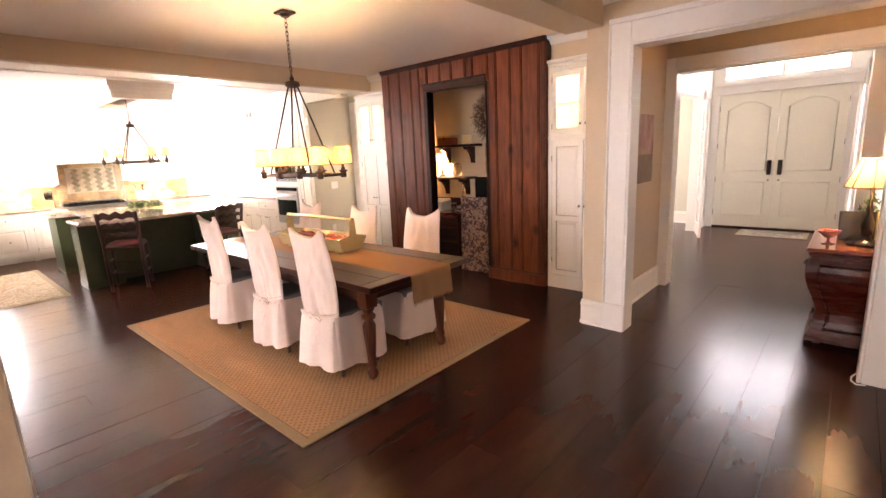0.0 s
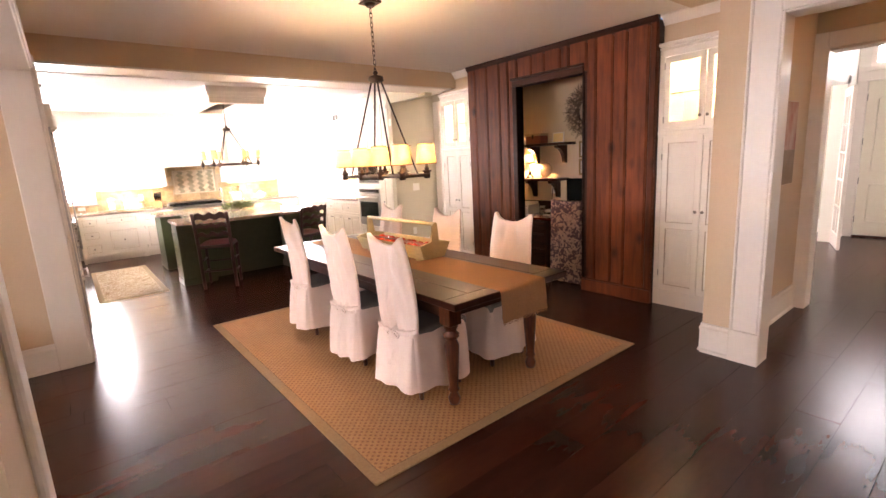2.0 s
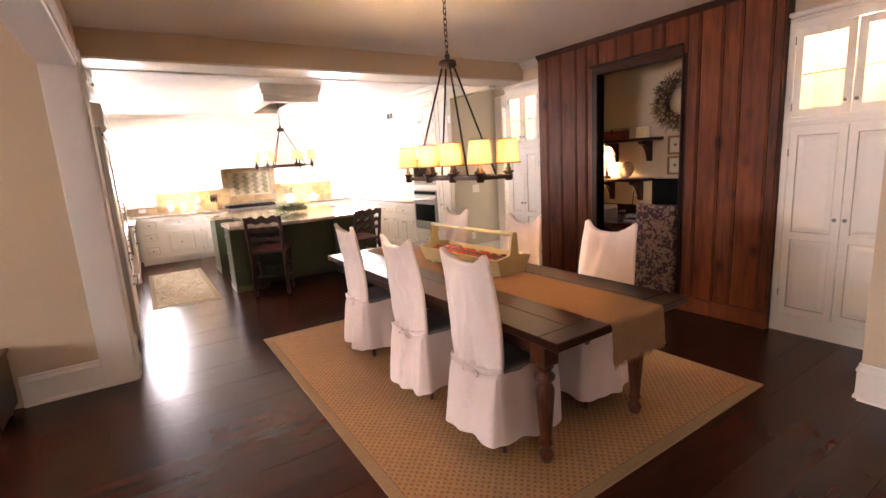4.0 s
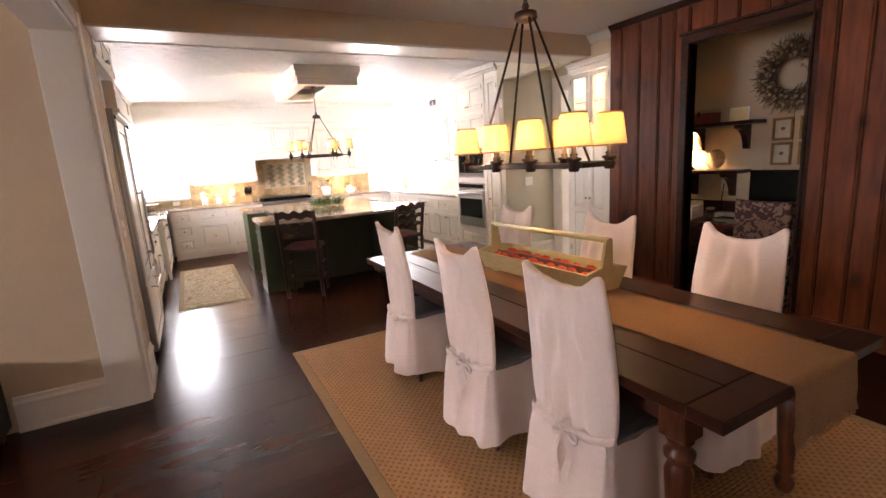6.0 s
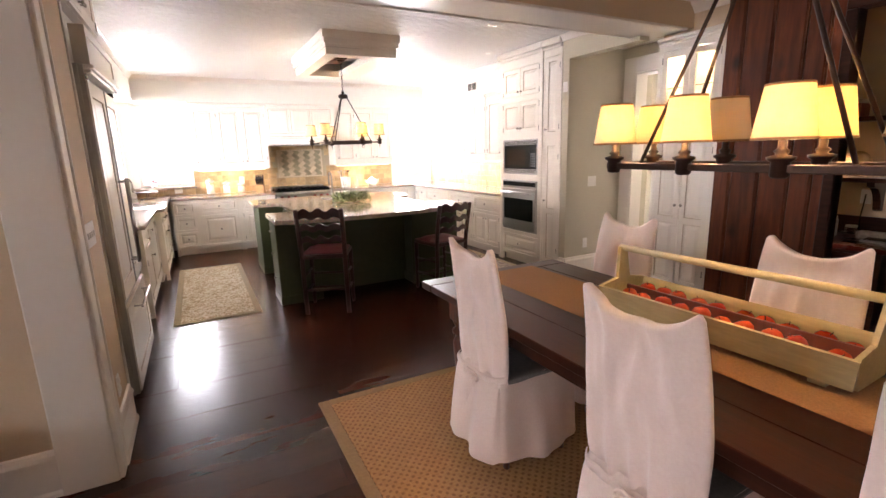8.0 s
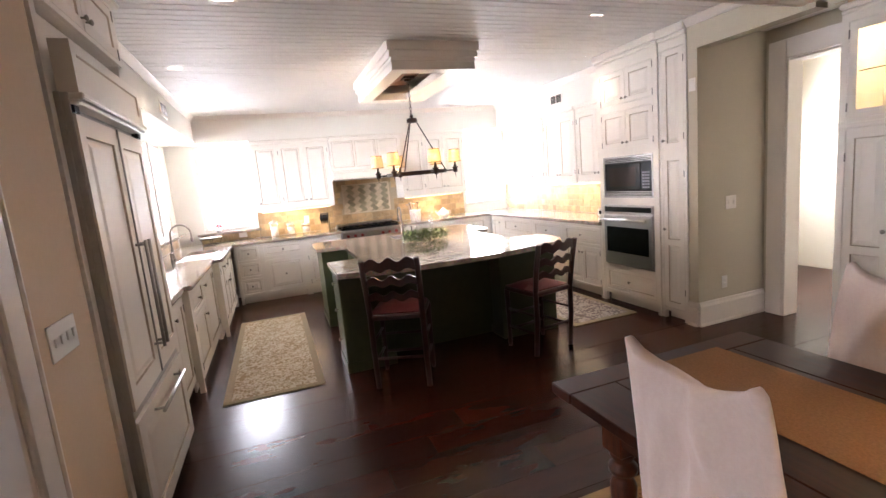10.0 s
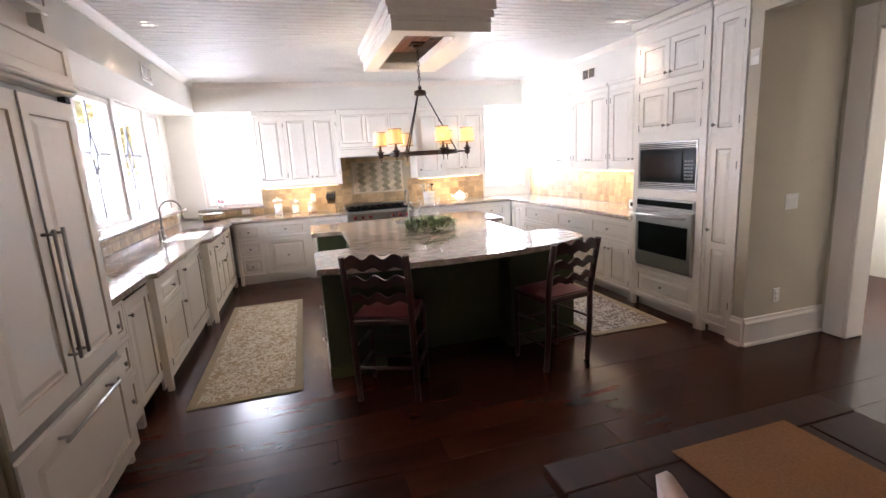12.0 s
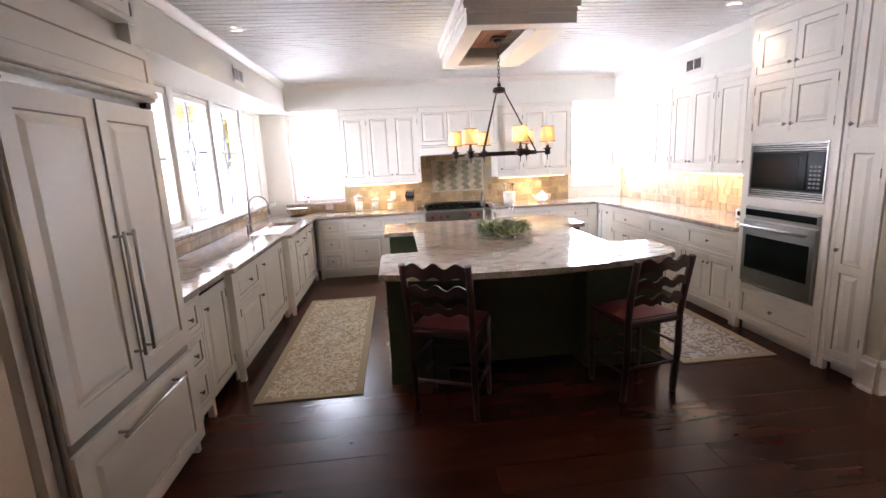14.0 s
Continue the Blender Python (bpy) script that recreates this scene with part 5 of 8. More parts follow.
flat_rug("kitchen_rug", "beige wool runner rug with a small brown leaf pattern", -9.42, -6.98, 0.545, 1.318, M_KRUG, M_KRUGEDGE)
flat_rug("kitchen_rug", "grey-beige wool runner rug with a dark scroll pattern", -9.2, -6.98, 3.76, 4.53, M_KRUG2, M_KRUGEDGE)


# ---------------------------------------------------------------- bar stools
def stool(m):
    top = thing("bar_stool", "dark cherry ladder-back bar stool with a burgundy leather seat", "stool", m, "bar stools")
    w, d, sh = 0.40, 0.38, 0.62
    for s in (-1, 1):
        bm = bmesh.new()
        tube(bm, [(s * w / 2, 0.03, 0.0), (s * w / 2, 0.0, 0.35), (s * w / 2, 0.0, 0.62), (s * (w / 2 + 0.005), -0.03, 0.85), (s * (w / 2 + 0.005), -0.075, 1.09)], 0.022, 8)
        part("back_post", bm, M_STOOL, top)
        bm = bmesh.new()
        lathe(bm, [(0.014, 0), (0.020, 0.05), (0.017, 0.18), (0.022, 0.2), (0.018, 0.24), (0.022, 0.5), (0.024, 0.60)], 10, (s * w / 2, d, 0))
        part("leg", bm, M_STOOL, top)
        bm = bmesh.new()
        tube(bm, [(s * w / 2, 0.01, 0.22), (s * w / 2, d, 0.22)], 0.012, 8)
        tube(bm, [(s * w / 2, 0.005, 0.40), (s * w / 2, d, 0.40)], 0.011, 8)
        part("stretcher", bm, M_STOOL, top)
    for y, z in ((0.015, 0.26), (d, 0.18), (d, 0.34)):
        bm = bmesh.new()
        tube(bm, [(-w / 2, y, z), (w / 2, y, z)], 0.012, 8)
        part("stretcher", bm, M_STOOL, top)
    part("seat_frame", B((-w / 2 - 0.015, w / 2 + 0.015, -0.015, d + 0.02, 0.585, 0.63), bevel=0.01), M_STOOL, top)
    bm = B((-w / 2 + 0.0, w / 2 - 0.0, 0.02, d + 0.012, 0.63, 0.675))
    bmesh.ops.subdivide_edges(bm, edges=bm.edges[:], cuts=4, use_grid_fill=True)
    for v in bm.verts:
        if v.co.z > 0.64:
            e = min(1.0, 4.0 * min(v.co.x + w / 2, w / 2 - v.co.x, v.co.y - 0.02, d + 0.012 - v.co.y) / 0.4 + 0.2)
            v.co.z = 0.63 + 0.045 * e
    for f in bm.faces:
        f.smooth = True
    part("seat_cushion", bm, M_LEATHER, top, "burgundy leather cushion")
    for z, h, yb in ((1.045, 0.085, -0.062), (0.91, 0.06, -0.04), (0.785, 0.055, -0.018)):
        bm = bmesh.new()
        n = 20
        fr, bk = [], []
        for k in range(2):
            for i in range(n + 1):
                u = -1 + 2 * i / n
                wave = 0.020 * math.cos(3 * math.pi * u) * (1 - 0.3 * abs(u))
                zz = z + (h / 2 + wave if k else -h / 2 + wave * 0.7)
                yy = yb - 0.025 * (1 - u * u)
                fr.append(bm.verts.new((u * w / 2, yy - 0.009, zz)))
                bk.append(bm.verts.new((u * w / 2, yy + 0.009, zz)))
        for i in range(n):
            a, b = i, n + 1 + i
            for q in ((fr[a], fr[a + 1], fr[b + 1], fr[b]), (bk[a + 1], bk[a], bk[b], bk[b + 1]), (fr[b], fr[b + 1], bk[b + 1], bk[b]), (fr[a + 1], fr[a], bk[a], bk[a + 1])):
                bm.faces.new(q)
        part("back_slat", bm, M_STOOL, top)
    return top


LOW = Matrix.Diagonal((1, 1, 0.945, 1))
first_stool = stool(pose(-6.56, 1.87, 0, 0, 0, 66) @ LOW)
copy_thing(first_stool, pose(-6.56, 3.254, 0, 0, 0, 101) @ LOW)

# ---------------------------------------------------------------- dining room
def sisal_rug():
    x0, x1, y0, y1, b = -4.945, -1.72, 1.395, 3.82, 0.065
    top = thing("sisal_rug", "woven sisal area rug with a plain jute border, slightly rippled", "rug")
    bm = bmesh.new()
    nx, ny = 90, 66
    g = []
    for i in range(nx + 1):
        row = []
        for j in range(ny + 1):
            x, y = x0 + b + (x1 - x0 - 2 * b) * i / nx, y0 + b + (y1 - y0 - 2 * b) * j / ny
            lift = max(0.0, noise.noise(Vector((x * 1.6, y * 5.0, 3.1))) - 0.15) * 0.050 * (1.0 if y < 2.1 else 0.25)
            e = min(x - x0 - b, x1 - b - x, y - y0 - b, y1 - b - y)
            row.append(bm.verts.new((x, y, 0.011 + lift * min(1.0, e / 0.08))))
        g.append(row)
    for i in range(nx):
        for j in range(ny):
            f = bm.faces.new((g[i][j], g[i + 1][j], g[i + 1][j + 1], g[i][j + 1]))
            f.smooth = True
    part("field", bm, M_SISAL, top)
    part("border", B((x0, x1, y0, y0 + b, 0.0, 0.0125), (x0, x1, y1 - b, y1, 0.0, 0.0125), (x0, x0 + b, y0 + b, y1 - b, 0.0, 0.0125), (x1 - b, x1, y0 + b, y1 - b, 0.0, 0.0125), bevel=0.004), M_RUGEDGE, top)


sisal_rug()
TX0, TX1, TY0, TY1, TZ = -4.715, -1.815, 2.03, 3.05, 0.752


def dining_table():
    top = thing("dining_table", "long dark walnut farmhouse dining table with turned legs", "table")
    n = 5
    for i in range(n):
        w = (TY1 - TY0) / n
        part("plank", B((TX0 + 0.12, TX1 - 0.12, TY0 + i * w + 0.0012, TY0 + (i + 1) * w - 0.0012, TZ - 0.042, TZ), bevel=0.003), M_TABLE, top)
    for a in (TX0, TX1 - 0.118):
        part("breadboard_end", B((a, a + 0.118, TY0 - 0.002, TY1 + 0.002, TZ - 0.043, TZ + 0.0005), bevel=0.004), M_TABLE, top)
    ins, iny = 0.22, 0.14
    for y in (TY0 + iny - 0.045, TY1 - iny + 0.02):
        part("apron", B((TX0 + ins, TX1 - ins, y, y + 0.025, TZ - 0.155, TZ - 0.0425)), M_DARKWOOD, top)
    for x in (TX0 + ins - 0.02, TX1 - ins):
        part("apron", B((x, x + 0.022, TY0 + iny, TY1 - iny, TZ - 0.155, TZ - 0.0425)), M_DARKWOOD, top)
    prof = [(0.030, 0.0), (0.036, 0.02), (0.040, 0.045), (0.030, 0.065), (0.026, 0.085), (0.038, 0.10), (0.030, 0.115), (0.030, 0.13), (0.036, 0.22), (0.045, 0.34), (0.048, 0.40), (0.036, 0.43),
            (0.032, 0.44), (0.050, 0.455), (0.052, 0.475), (0.036, 0.49), (0.034, 0.50), (0.046, 0.52), (0.046, 0.535)]
    lg = bmesh.new()
    lathe(lg, prof, 18)
    box(lg, -0.05, 0.05, -0.05, 0.05, 0.535, TZ - 0.0425, bevel=0.004)
    me = mesh_of("leg", lg, M_TURNED)
    for x in (TX0 + ins, TX1 - ins):
        for y in (TY0 + iny, TY1 - iny):
            shared("leg", me, top, (x, y, 0.0125))["label"] = "turned walnut leg"


dining_table()


def table_runner():
    bm = bmesh.new()
    y0, y1 = 2.385, 2.80
    path = [(-4.635, TZ + 0.003)]
    x = -4.60
    while x < TX1 - 0.01:
        path.append((x, TZ + 0.0035))
        x += 0.06
    path += [(TX1 + 0.004, TZ + 0.002), (TX1 + 0.011, TZ - 0.012), (TX1 + 0.013, TZ - 0.06), (TX1 + 0.018, TZ - 0.12), (TX1 + 0.016, TZ - 0.165), (TX1 + 0.024, TZ - 0.20)]
    n = 12
    for dz in (0.0, 0.0018):
        g = []
        for x, z in path:
            g.append([bm.verts.new((x + (0.008 * math.sin(j * 1.7) * max(0.0, (TZ - z)) * 4 if z < TZ else 0) + dz, y0 + (y1 - y0) * j / n + 0.004 * noise.noise(Vector((x * 3, 0, 1))), z + dz)) for j in range(n + 1)])
        for i in range(len(path) - 1):
            for j in range(n):
                f = bm.faces.new((g[i][j], g[i + 1][j], g[i + 1][j + 1], g[i][j + 1]))
                f.smooth = True
    top = thing("table_runner", "tan burlap runner hanging over one table end", "table runner")
    part("cloth", bm, M_BURLAP, top)
    bm = bmesh.new()
    rnd = random.Random(5)
    for i in range(90):
        y = y0 + (y1 - y0) * (i + 0.5) / 90
        tube(bm, [(TX1 + 0.024, y, TZ - 0.199), (TX1 + 0.024 + rnd.uniform(-0.004, 0.006), y + rnd.uniform(-0.004, 0.004), TZ - 0.199 - rnd.uniform(0.012, 0.022))], 0.0011, 3)
    part("fringe", bm, M_BURLAP, top, "frayed burlap fringe")


table_runner()


def dining_chair(m, seed, label):
    """A dining chair under a loose slipcover tied at the waist; the back's outer side looks along -y, the seat lies towards +y."""
    rnd = random.Random(seed)
    ph = rnd.uniform(0, 6)
    top = thing("dining_chair", label, "chair", m, "slipcovered dining chairs")
    waist = 0.475

    def hang(u, z, ztop):
        """How far the cloth of the outer face stands off: swags between the two ears, gathers above the sash, loose wrinkles."""
        fall = max(0.0, ztop - z)
        swag = 0.018 * math.sin(24 * (fall - 0.10 * u * u) + ph) * math.exp(-fall / 0.20) * (1 - u * u)
        slant = 0.012 * math.sin(9.0 * abs(u) + 15 * (z - waist) + ph) * math.exp(-((z - 0.82) / 0.20) ** 2) * (1 - u * u)
        gather = 0.016 * math.sin(13 * u + 1.5 * math.sin(3 * u + ph) + ph) * math.exp(-(z - waist) / 0.13)
        return swag + slant + gather + 0.024 * noise.noise(Vector((u * 2.2 + seed, z * 1.7, seed * 1.7))) + 0.007 * noise.noise(Vector((u * 7.0 + seed, z * 5.0, seed)))

    bm = bmesh.new()
    n, rows = 36, 48
    loops = []
    for r in range(rows + 1):
        s = r / rows
        loop = []
        for side in (-1, 1):
            for i in range(n + 1):
                u = -1 + 2 * i / n if side < 0 else 1 - 2 * i / n
                ztop = 1.030 + 0.088 * abs(u) ** 2.4 - 0.034 * max(0.0, abs(u) - 0.92) / 0.08
                z = waist - 0.03 + s * (ztop - waist + 0.03)
                q = max(0.0, (z - waist) / 0.63)
                pinch = math.exp(-abs(z - waist) / 0.05)
                hw = 0.210 - 0.020 * q + 0.010 * math.sin(3.0 * q) - 0.016 * pinch + 0.005 * noise.noise(Vector((side, z * 6, seed)))
                lean = 0.008 - 0.068 * q * q
                thick = (0.036 - 0.012 * pinch) * (1 - 0.72 * abs(u) ** 5) * (1 - 0.40 * s)
                loop.append(bm.verts.new((u * hw, lean + side * thick + hang(u, z, ztop) * (1.0 if side < 0 else 0.7) * (1 - u ** 8), z)))
        loops.append(loop)
    k = 2 * (n + 1)
    for a, b in zip(loops, loops[1:]):
        for i in range(k):
            f = bm.faces.new((a[i], a[(i + 1) % k], b[(i + 1) % k], b[i]))
            f.smooth = True
    last = loops[-1]
    for i in range(n):
        f = bm.faces.new((last[i], last[i + 1], last[k - 2 - i], last[k - 1 - i]))
        f.smooth = True
    part("back_cover", bm, M_LINEN, top)
    # the skirt goes round the seat and the back, flares to the hem and falls in folds
    bm = bmesh.new()
    w, d = 0.203, 0.43
    per = []
    corners = ((-w, -0.032), (w, -0.032), (w, d), (-w, d))
    nn = 44
    for q in range(4):
        (xa, ya), (xb, yb) = corners[q], corners[(q + 1) % 4]
        for i in range(nn):
            per.append((xa + (xb - xa) * i / nn, ya + (yb - ya) * i / nn, q, i / nn))
    rows = 20
    loops = []
    for r in range(rows + 1):
        s = r / rows
        loop = []
        for x, y, q, t in per:
            cx, cy = x, y - 0.2
            ang = math.atan2(cy, cx)
            edge = min(t, 1 - t) * (2 * w if q % 2 == 0 else d + 0.032)
            inset = 0.020 * (1 - min(1.0, edge / 0.045)) ** 2
            fold = 0.40 * math.sin(6 * ang + ph + 0.9 * math.sin(2 * ang + seed)) + 0.25 * math.sin(11 * ang + 2 * ph) + 1.2 * noise.noise(Vector((math.cos(ang) * 2, math.sin(ang) * 2 + s * 0.4, seed)))
            flare = (0.058 if q == 0 else 0.030) * s ** 0.85
            out = flare + 0.025 * fold * s ** 0.8 - inset - (0.020 if q == 0 else 0.012) * math.exp(-s / 0.07)
            ln = math.hypot(cx, cy)
            nx, ny = ((0, -1), (1, 0), (0, 1), (-1, 0))[q]
            mx, my = 0.6 * nx + 0.4 * cx / ln, 0.6 * ny + 0.4 * cy / ln
            z = 0.487 - s * (0.400 + 0.012 * math.sin(2 * ang + ph) + 0.004 * fold)
            loop.append(bm.verts.new((x + mx * out, y + my * out, z)))
        loops.append(loop)
    k = len(per)
    for a, b in zip(loops, loops[1:]):
        for i in range(k):
            f = bm.faces.new((a[i], a[(i + 1) % k], b[(i + 1) % k], b[i]))
            f.smooth = True
    part("skirt", bm, M_LINEN, top)
    bm = B((-w + 0.004, w - 0.004, 0.02, d - 0.004, 0.44, 0.486))
    bmesh.ops.subdivide_edges(bm, edges=bm.edges[:], cuts=7, use_grid_fill=True)
    for v in bm.verts:
        if v.co.z > 0.48:
            v.co.z += 0.014 * math.cos(v.co.x / w * 1.5) * math.cos((v.co.y - d / 2) / d * 2.8) + 0.006 * noise.noise(v.co * 9 + Vector((seed, 0, 0)))
    for f in bm.faces:
        f.smooth = True
    part("seat", bm, M_GREYSEAT, top, "grey fabric seat")
    # sash round the waist, dipping towards the knot
    bm = bmesh.new()
    pts = []
    for i in range(49):
        u = -1 + 2 * i / 48
        e = abs(u) ** 10
        pts.append((u * 0.207, -0.041 + 0.038 * e + 0.003 * math.sin(17 * u + ph), waist + 0.010 - 0.026 * (1 - u * u) + 0.014 * u))
    prof = ((0.006, -0.018), (-0.002, -0.015), (-0.003, -0.003), (-0.004, 0.004), (-0.002, 0.014), (0.007, 0.017))
    strips = [[bm.verts.new((x, y + dy, z + dz * (0.92 + 0.08 * math.sin(5 * x / 0.2 + ph)))) for dy, dz in prof] for x, y, z in pts]
    for a, b in zip(strips, strips[1:]):
        for i in range(len(prof) - 1):
            f = bm.faces.new((a[i], b[i], b[i + 1], a[i + 1]))
            f.smooth = True
    part("sash", bm, M_LINEN, top)
    bm = bmesh.new()
    bx = rnd.uniform(-0.05, 0.03)
    for sx, ln, sw in ((-1, 0.21, 0.018), (1, 0.16, 0.040)):
        prev = None
        for i in range(13):
            t = i / 12
            x = bx + sx * (0.010 + sw * t + 0.010 * math.sin(5 * t))
            y, z = -0.062 - 0.030 * t - 0.007 * math.sin(7 * t + sx), 0.458 - ln * t
            hw = 0.009 + 0.012 * t
            row = [bm.verts.new((x - hw, y, z)), bm.verts.new((x - hw * 0.3, y - 0.007, z)), bm.verts.new((x + hw * 0.4, y + 0.001, z)), bm.verts.new((x + hw, y - 0.004, z))]
            if prev:
                for q in range(3):
                    f = bm.faces.new((prev[q], prev[q + 1], row[q + 1], row[q]))
                    f.smooth = True
            prev = row
        loop = []
        for i in range(12):
            a = 2 * math.pi * i / 12
            loop.append((bx + sx * (0.034 + 0.030 * math.cos(a)), -0.060 + 0.004 * math.sin(2 * a), 0.458 - 0.010 * math.cos(a) + 0.015 * math.sin(a)))
        tube(bm, loop, 0.007, 6, closed=True)
    bmesh.ops.create_icosphere(bm, subdivisions=2, radius=0.015, matrix=Matrix.Translation((bx, -0.060, 0.461)))
    for f in bm.faces:
        f.smooth = True
    part("bow", bm, M_LINEN, top)
    lg = bmesh.new()
    lathe(lg, [(0.015, 0), (0.020, 0.2), (0.024, 0.44)], 8)
    me = mesh_of("leg", lg, M_TURNED)
    for x in (-w + 0.055, w - 0.055):
        for y in (0.045, d - 0.05):
            shared("leg", me, top, (x, y, 0))
    return top


W = "white cotton slipcovered dining chair, bow-tied, "
for i, (x, y, rz, s) in enumerate(((-2.37, 1.998, 2, 1), (-3.095, 1.992, 2, 2), (-4.02, 2.01, -1, 3))):
    dining_chair(pose(x, y, 0.0125, 0, 0, rz), s, W + ("facing the nook", "between two others", "beside the kitchen opening")[i])
for i, (x, y, rz, s) in enumerate(((-2.40, 3.10, 181, 4), (-3.20, 3.09, 179, 5), (-4.18, 3.12, 180, 6))):
    dining_chair(pose(x, y, 0.0125, 0, 0, rz), s, W + ("before the nook", "before the panelling", "before the passage")[i])


def apple_tote():
    top = thing("wooden_tote", "long yellow-green wooden tote with a bar handle, holding apples", "wooden tote", pose(-3.275, 2.655, TZ + 0.005, 0, 0, 2))
    m = surf("yellow_green_paint", (0.46, 0.35, 0.17), (0.37, 0.28, 0.13), scale=12, rough=0.5, bump=0.2, stretch=(1, 6, 6), stain=0.3)
    L, wb, wt, h, z0 = 0.44, 0.10, 0.145, 0.115, 0.022

    def board(a, b, c, d, t):
        bm = bmesh.new()
        pts = [Vector(p) for p in (a, b, c, d)]
        nrm = (pts[1] - pts[0]).cross(pts[3] - pts[0]).normalized() * t
        lo = [bm.verts.new(p) for p in pts]
        hi = [bm.verts.new(p + nrm) for p in pts]
        bm.faces.new(lo[::-1])
        bm.faces.new(hi)
        for i in range(4):
            bm.faces.new((lo[i], lo[(i + 1) % 4], hi[(i + 1) % 4], hi[i]))
        return bm
    part("base", B((-L, L, -wb, wb, z0, z0 + 0.012), (-L + 0.05, -L + 0.10, -wb, wb, 0, z0), (L - 0.10, L - 0.05, -wb, wb, 0, z0)), m, top)
    part("side", board((-L - 0.02, -wb, z0), (L + 0.02, -wb, z0), (L + 0.04, -wt, z0 + h), (-L - 0.04, -wt, z0 + h), 0.010), m, top)
    part("side", board((L + 0.02, wb, z0), (-L - 0.02, wb, z0), (-L - 0.04, wt, z0 + h), (L + 0.04, wt, z0 + h), 0.010), m, top)
    inner = surf("red_tote_lining", (0.20, 0.045, 0.03), (0.12, 0.03, 0.02), scale=14, rough=0.6, bump=0.1)
    part("divider", B((-L, L, -0.006, 0.006, z0 + 0.012, z0 + h - 0.01)), inner, top)
    for s in (-1, 1):
        bm = bmesh.new()
        pts = ((-wb, z0), (wb, z0), (wt, z0 + h), (0.04, z0 + h + 0.02), (0.022, 0.30), (-0.022, 0.30), (-0.04, z0 + h + 0.02), (-wt, z0 + h))
        lo = [bm.verts.new((s * (L + 0.012 + 0.02 * (z / 0.3)), y, z)) for y, z in pts]
        hi = [bm.verts.new((s * (L + 0.028 + 0.02 * (z / 0.3)), y, z)) for y, z in pts]
        bm.faces.new(lo)
        bm.faces.new(hi[::-1])
        for i in range(len(pts)):
            bm.faces.new((lo[i], lo[(i + 1) % len(pts)], hi[(i + 1) % len(pts)], hi[i]))
        part("end_board", bm, m, top)
    bm = bmesh.new()
    tube(bm, [(-L - 0.05, 0, 0.295), (L + 0.05, 0, 0.295)], 0.016, 12)
    part("handle", bm, m, top, "round wooden handle bar")


apple_tote()
ap = bmesh.new()
lathe(ap, [(0.004, 0.010), (0.014, 0.002), (0.026, 0.008), (0.036, 0.028), (0.037, 0.045), (0.028, 0.062), (0.014, 0.068), (0.003, 0.060)], 14)
apple_me = mesh_of("apple", ap, surf("apple_skin", (0.40, 0.012, 0.012), (0.50, 0.09, 0.02), scale=14, rough=0.2, rough2=0.3, bump=0.02, rand=0.5, coat=0.3, stain=0.4, stain_scale=20))
stem = bmesh.new()
tube(stem, [(0, 0, 0.058), (0.003, 0.002, 0.078)], 0.0018, 5)
stem_me = mesh_of("stem", stem, M_DARKWOOD)
rnd = random.Random(8)
for i in range(10):
    for s in (-1, 1):
        o = new("apple", apple_me)
        tagged(o, "shiny red and orange apple in the wooden tote", "apple", "apples")
        o.matrix_world = pose(-3.275 - 0.39 + i * 0.0867 + rnd.uniform(-0.006, 0.006), 2.655 + s * 0.056 + rnd.uniform(-0.006, 0.006), TZ + 0.058 + rnd.uniform(0, 0.012), rnd.uniform(-25, 25), rnd.uniform(-25, 25), rnd.uniform(0, 360))
        shared("stem", stem_me, o, (0, 0, 0))


# ---------------------------------------------------------------- panelled wall and desk nook
PY = 4.88


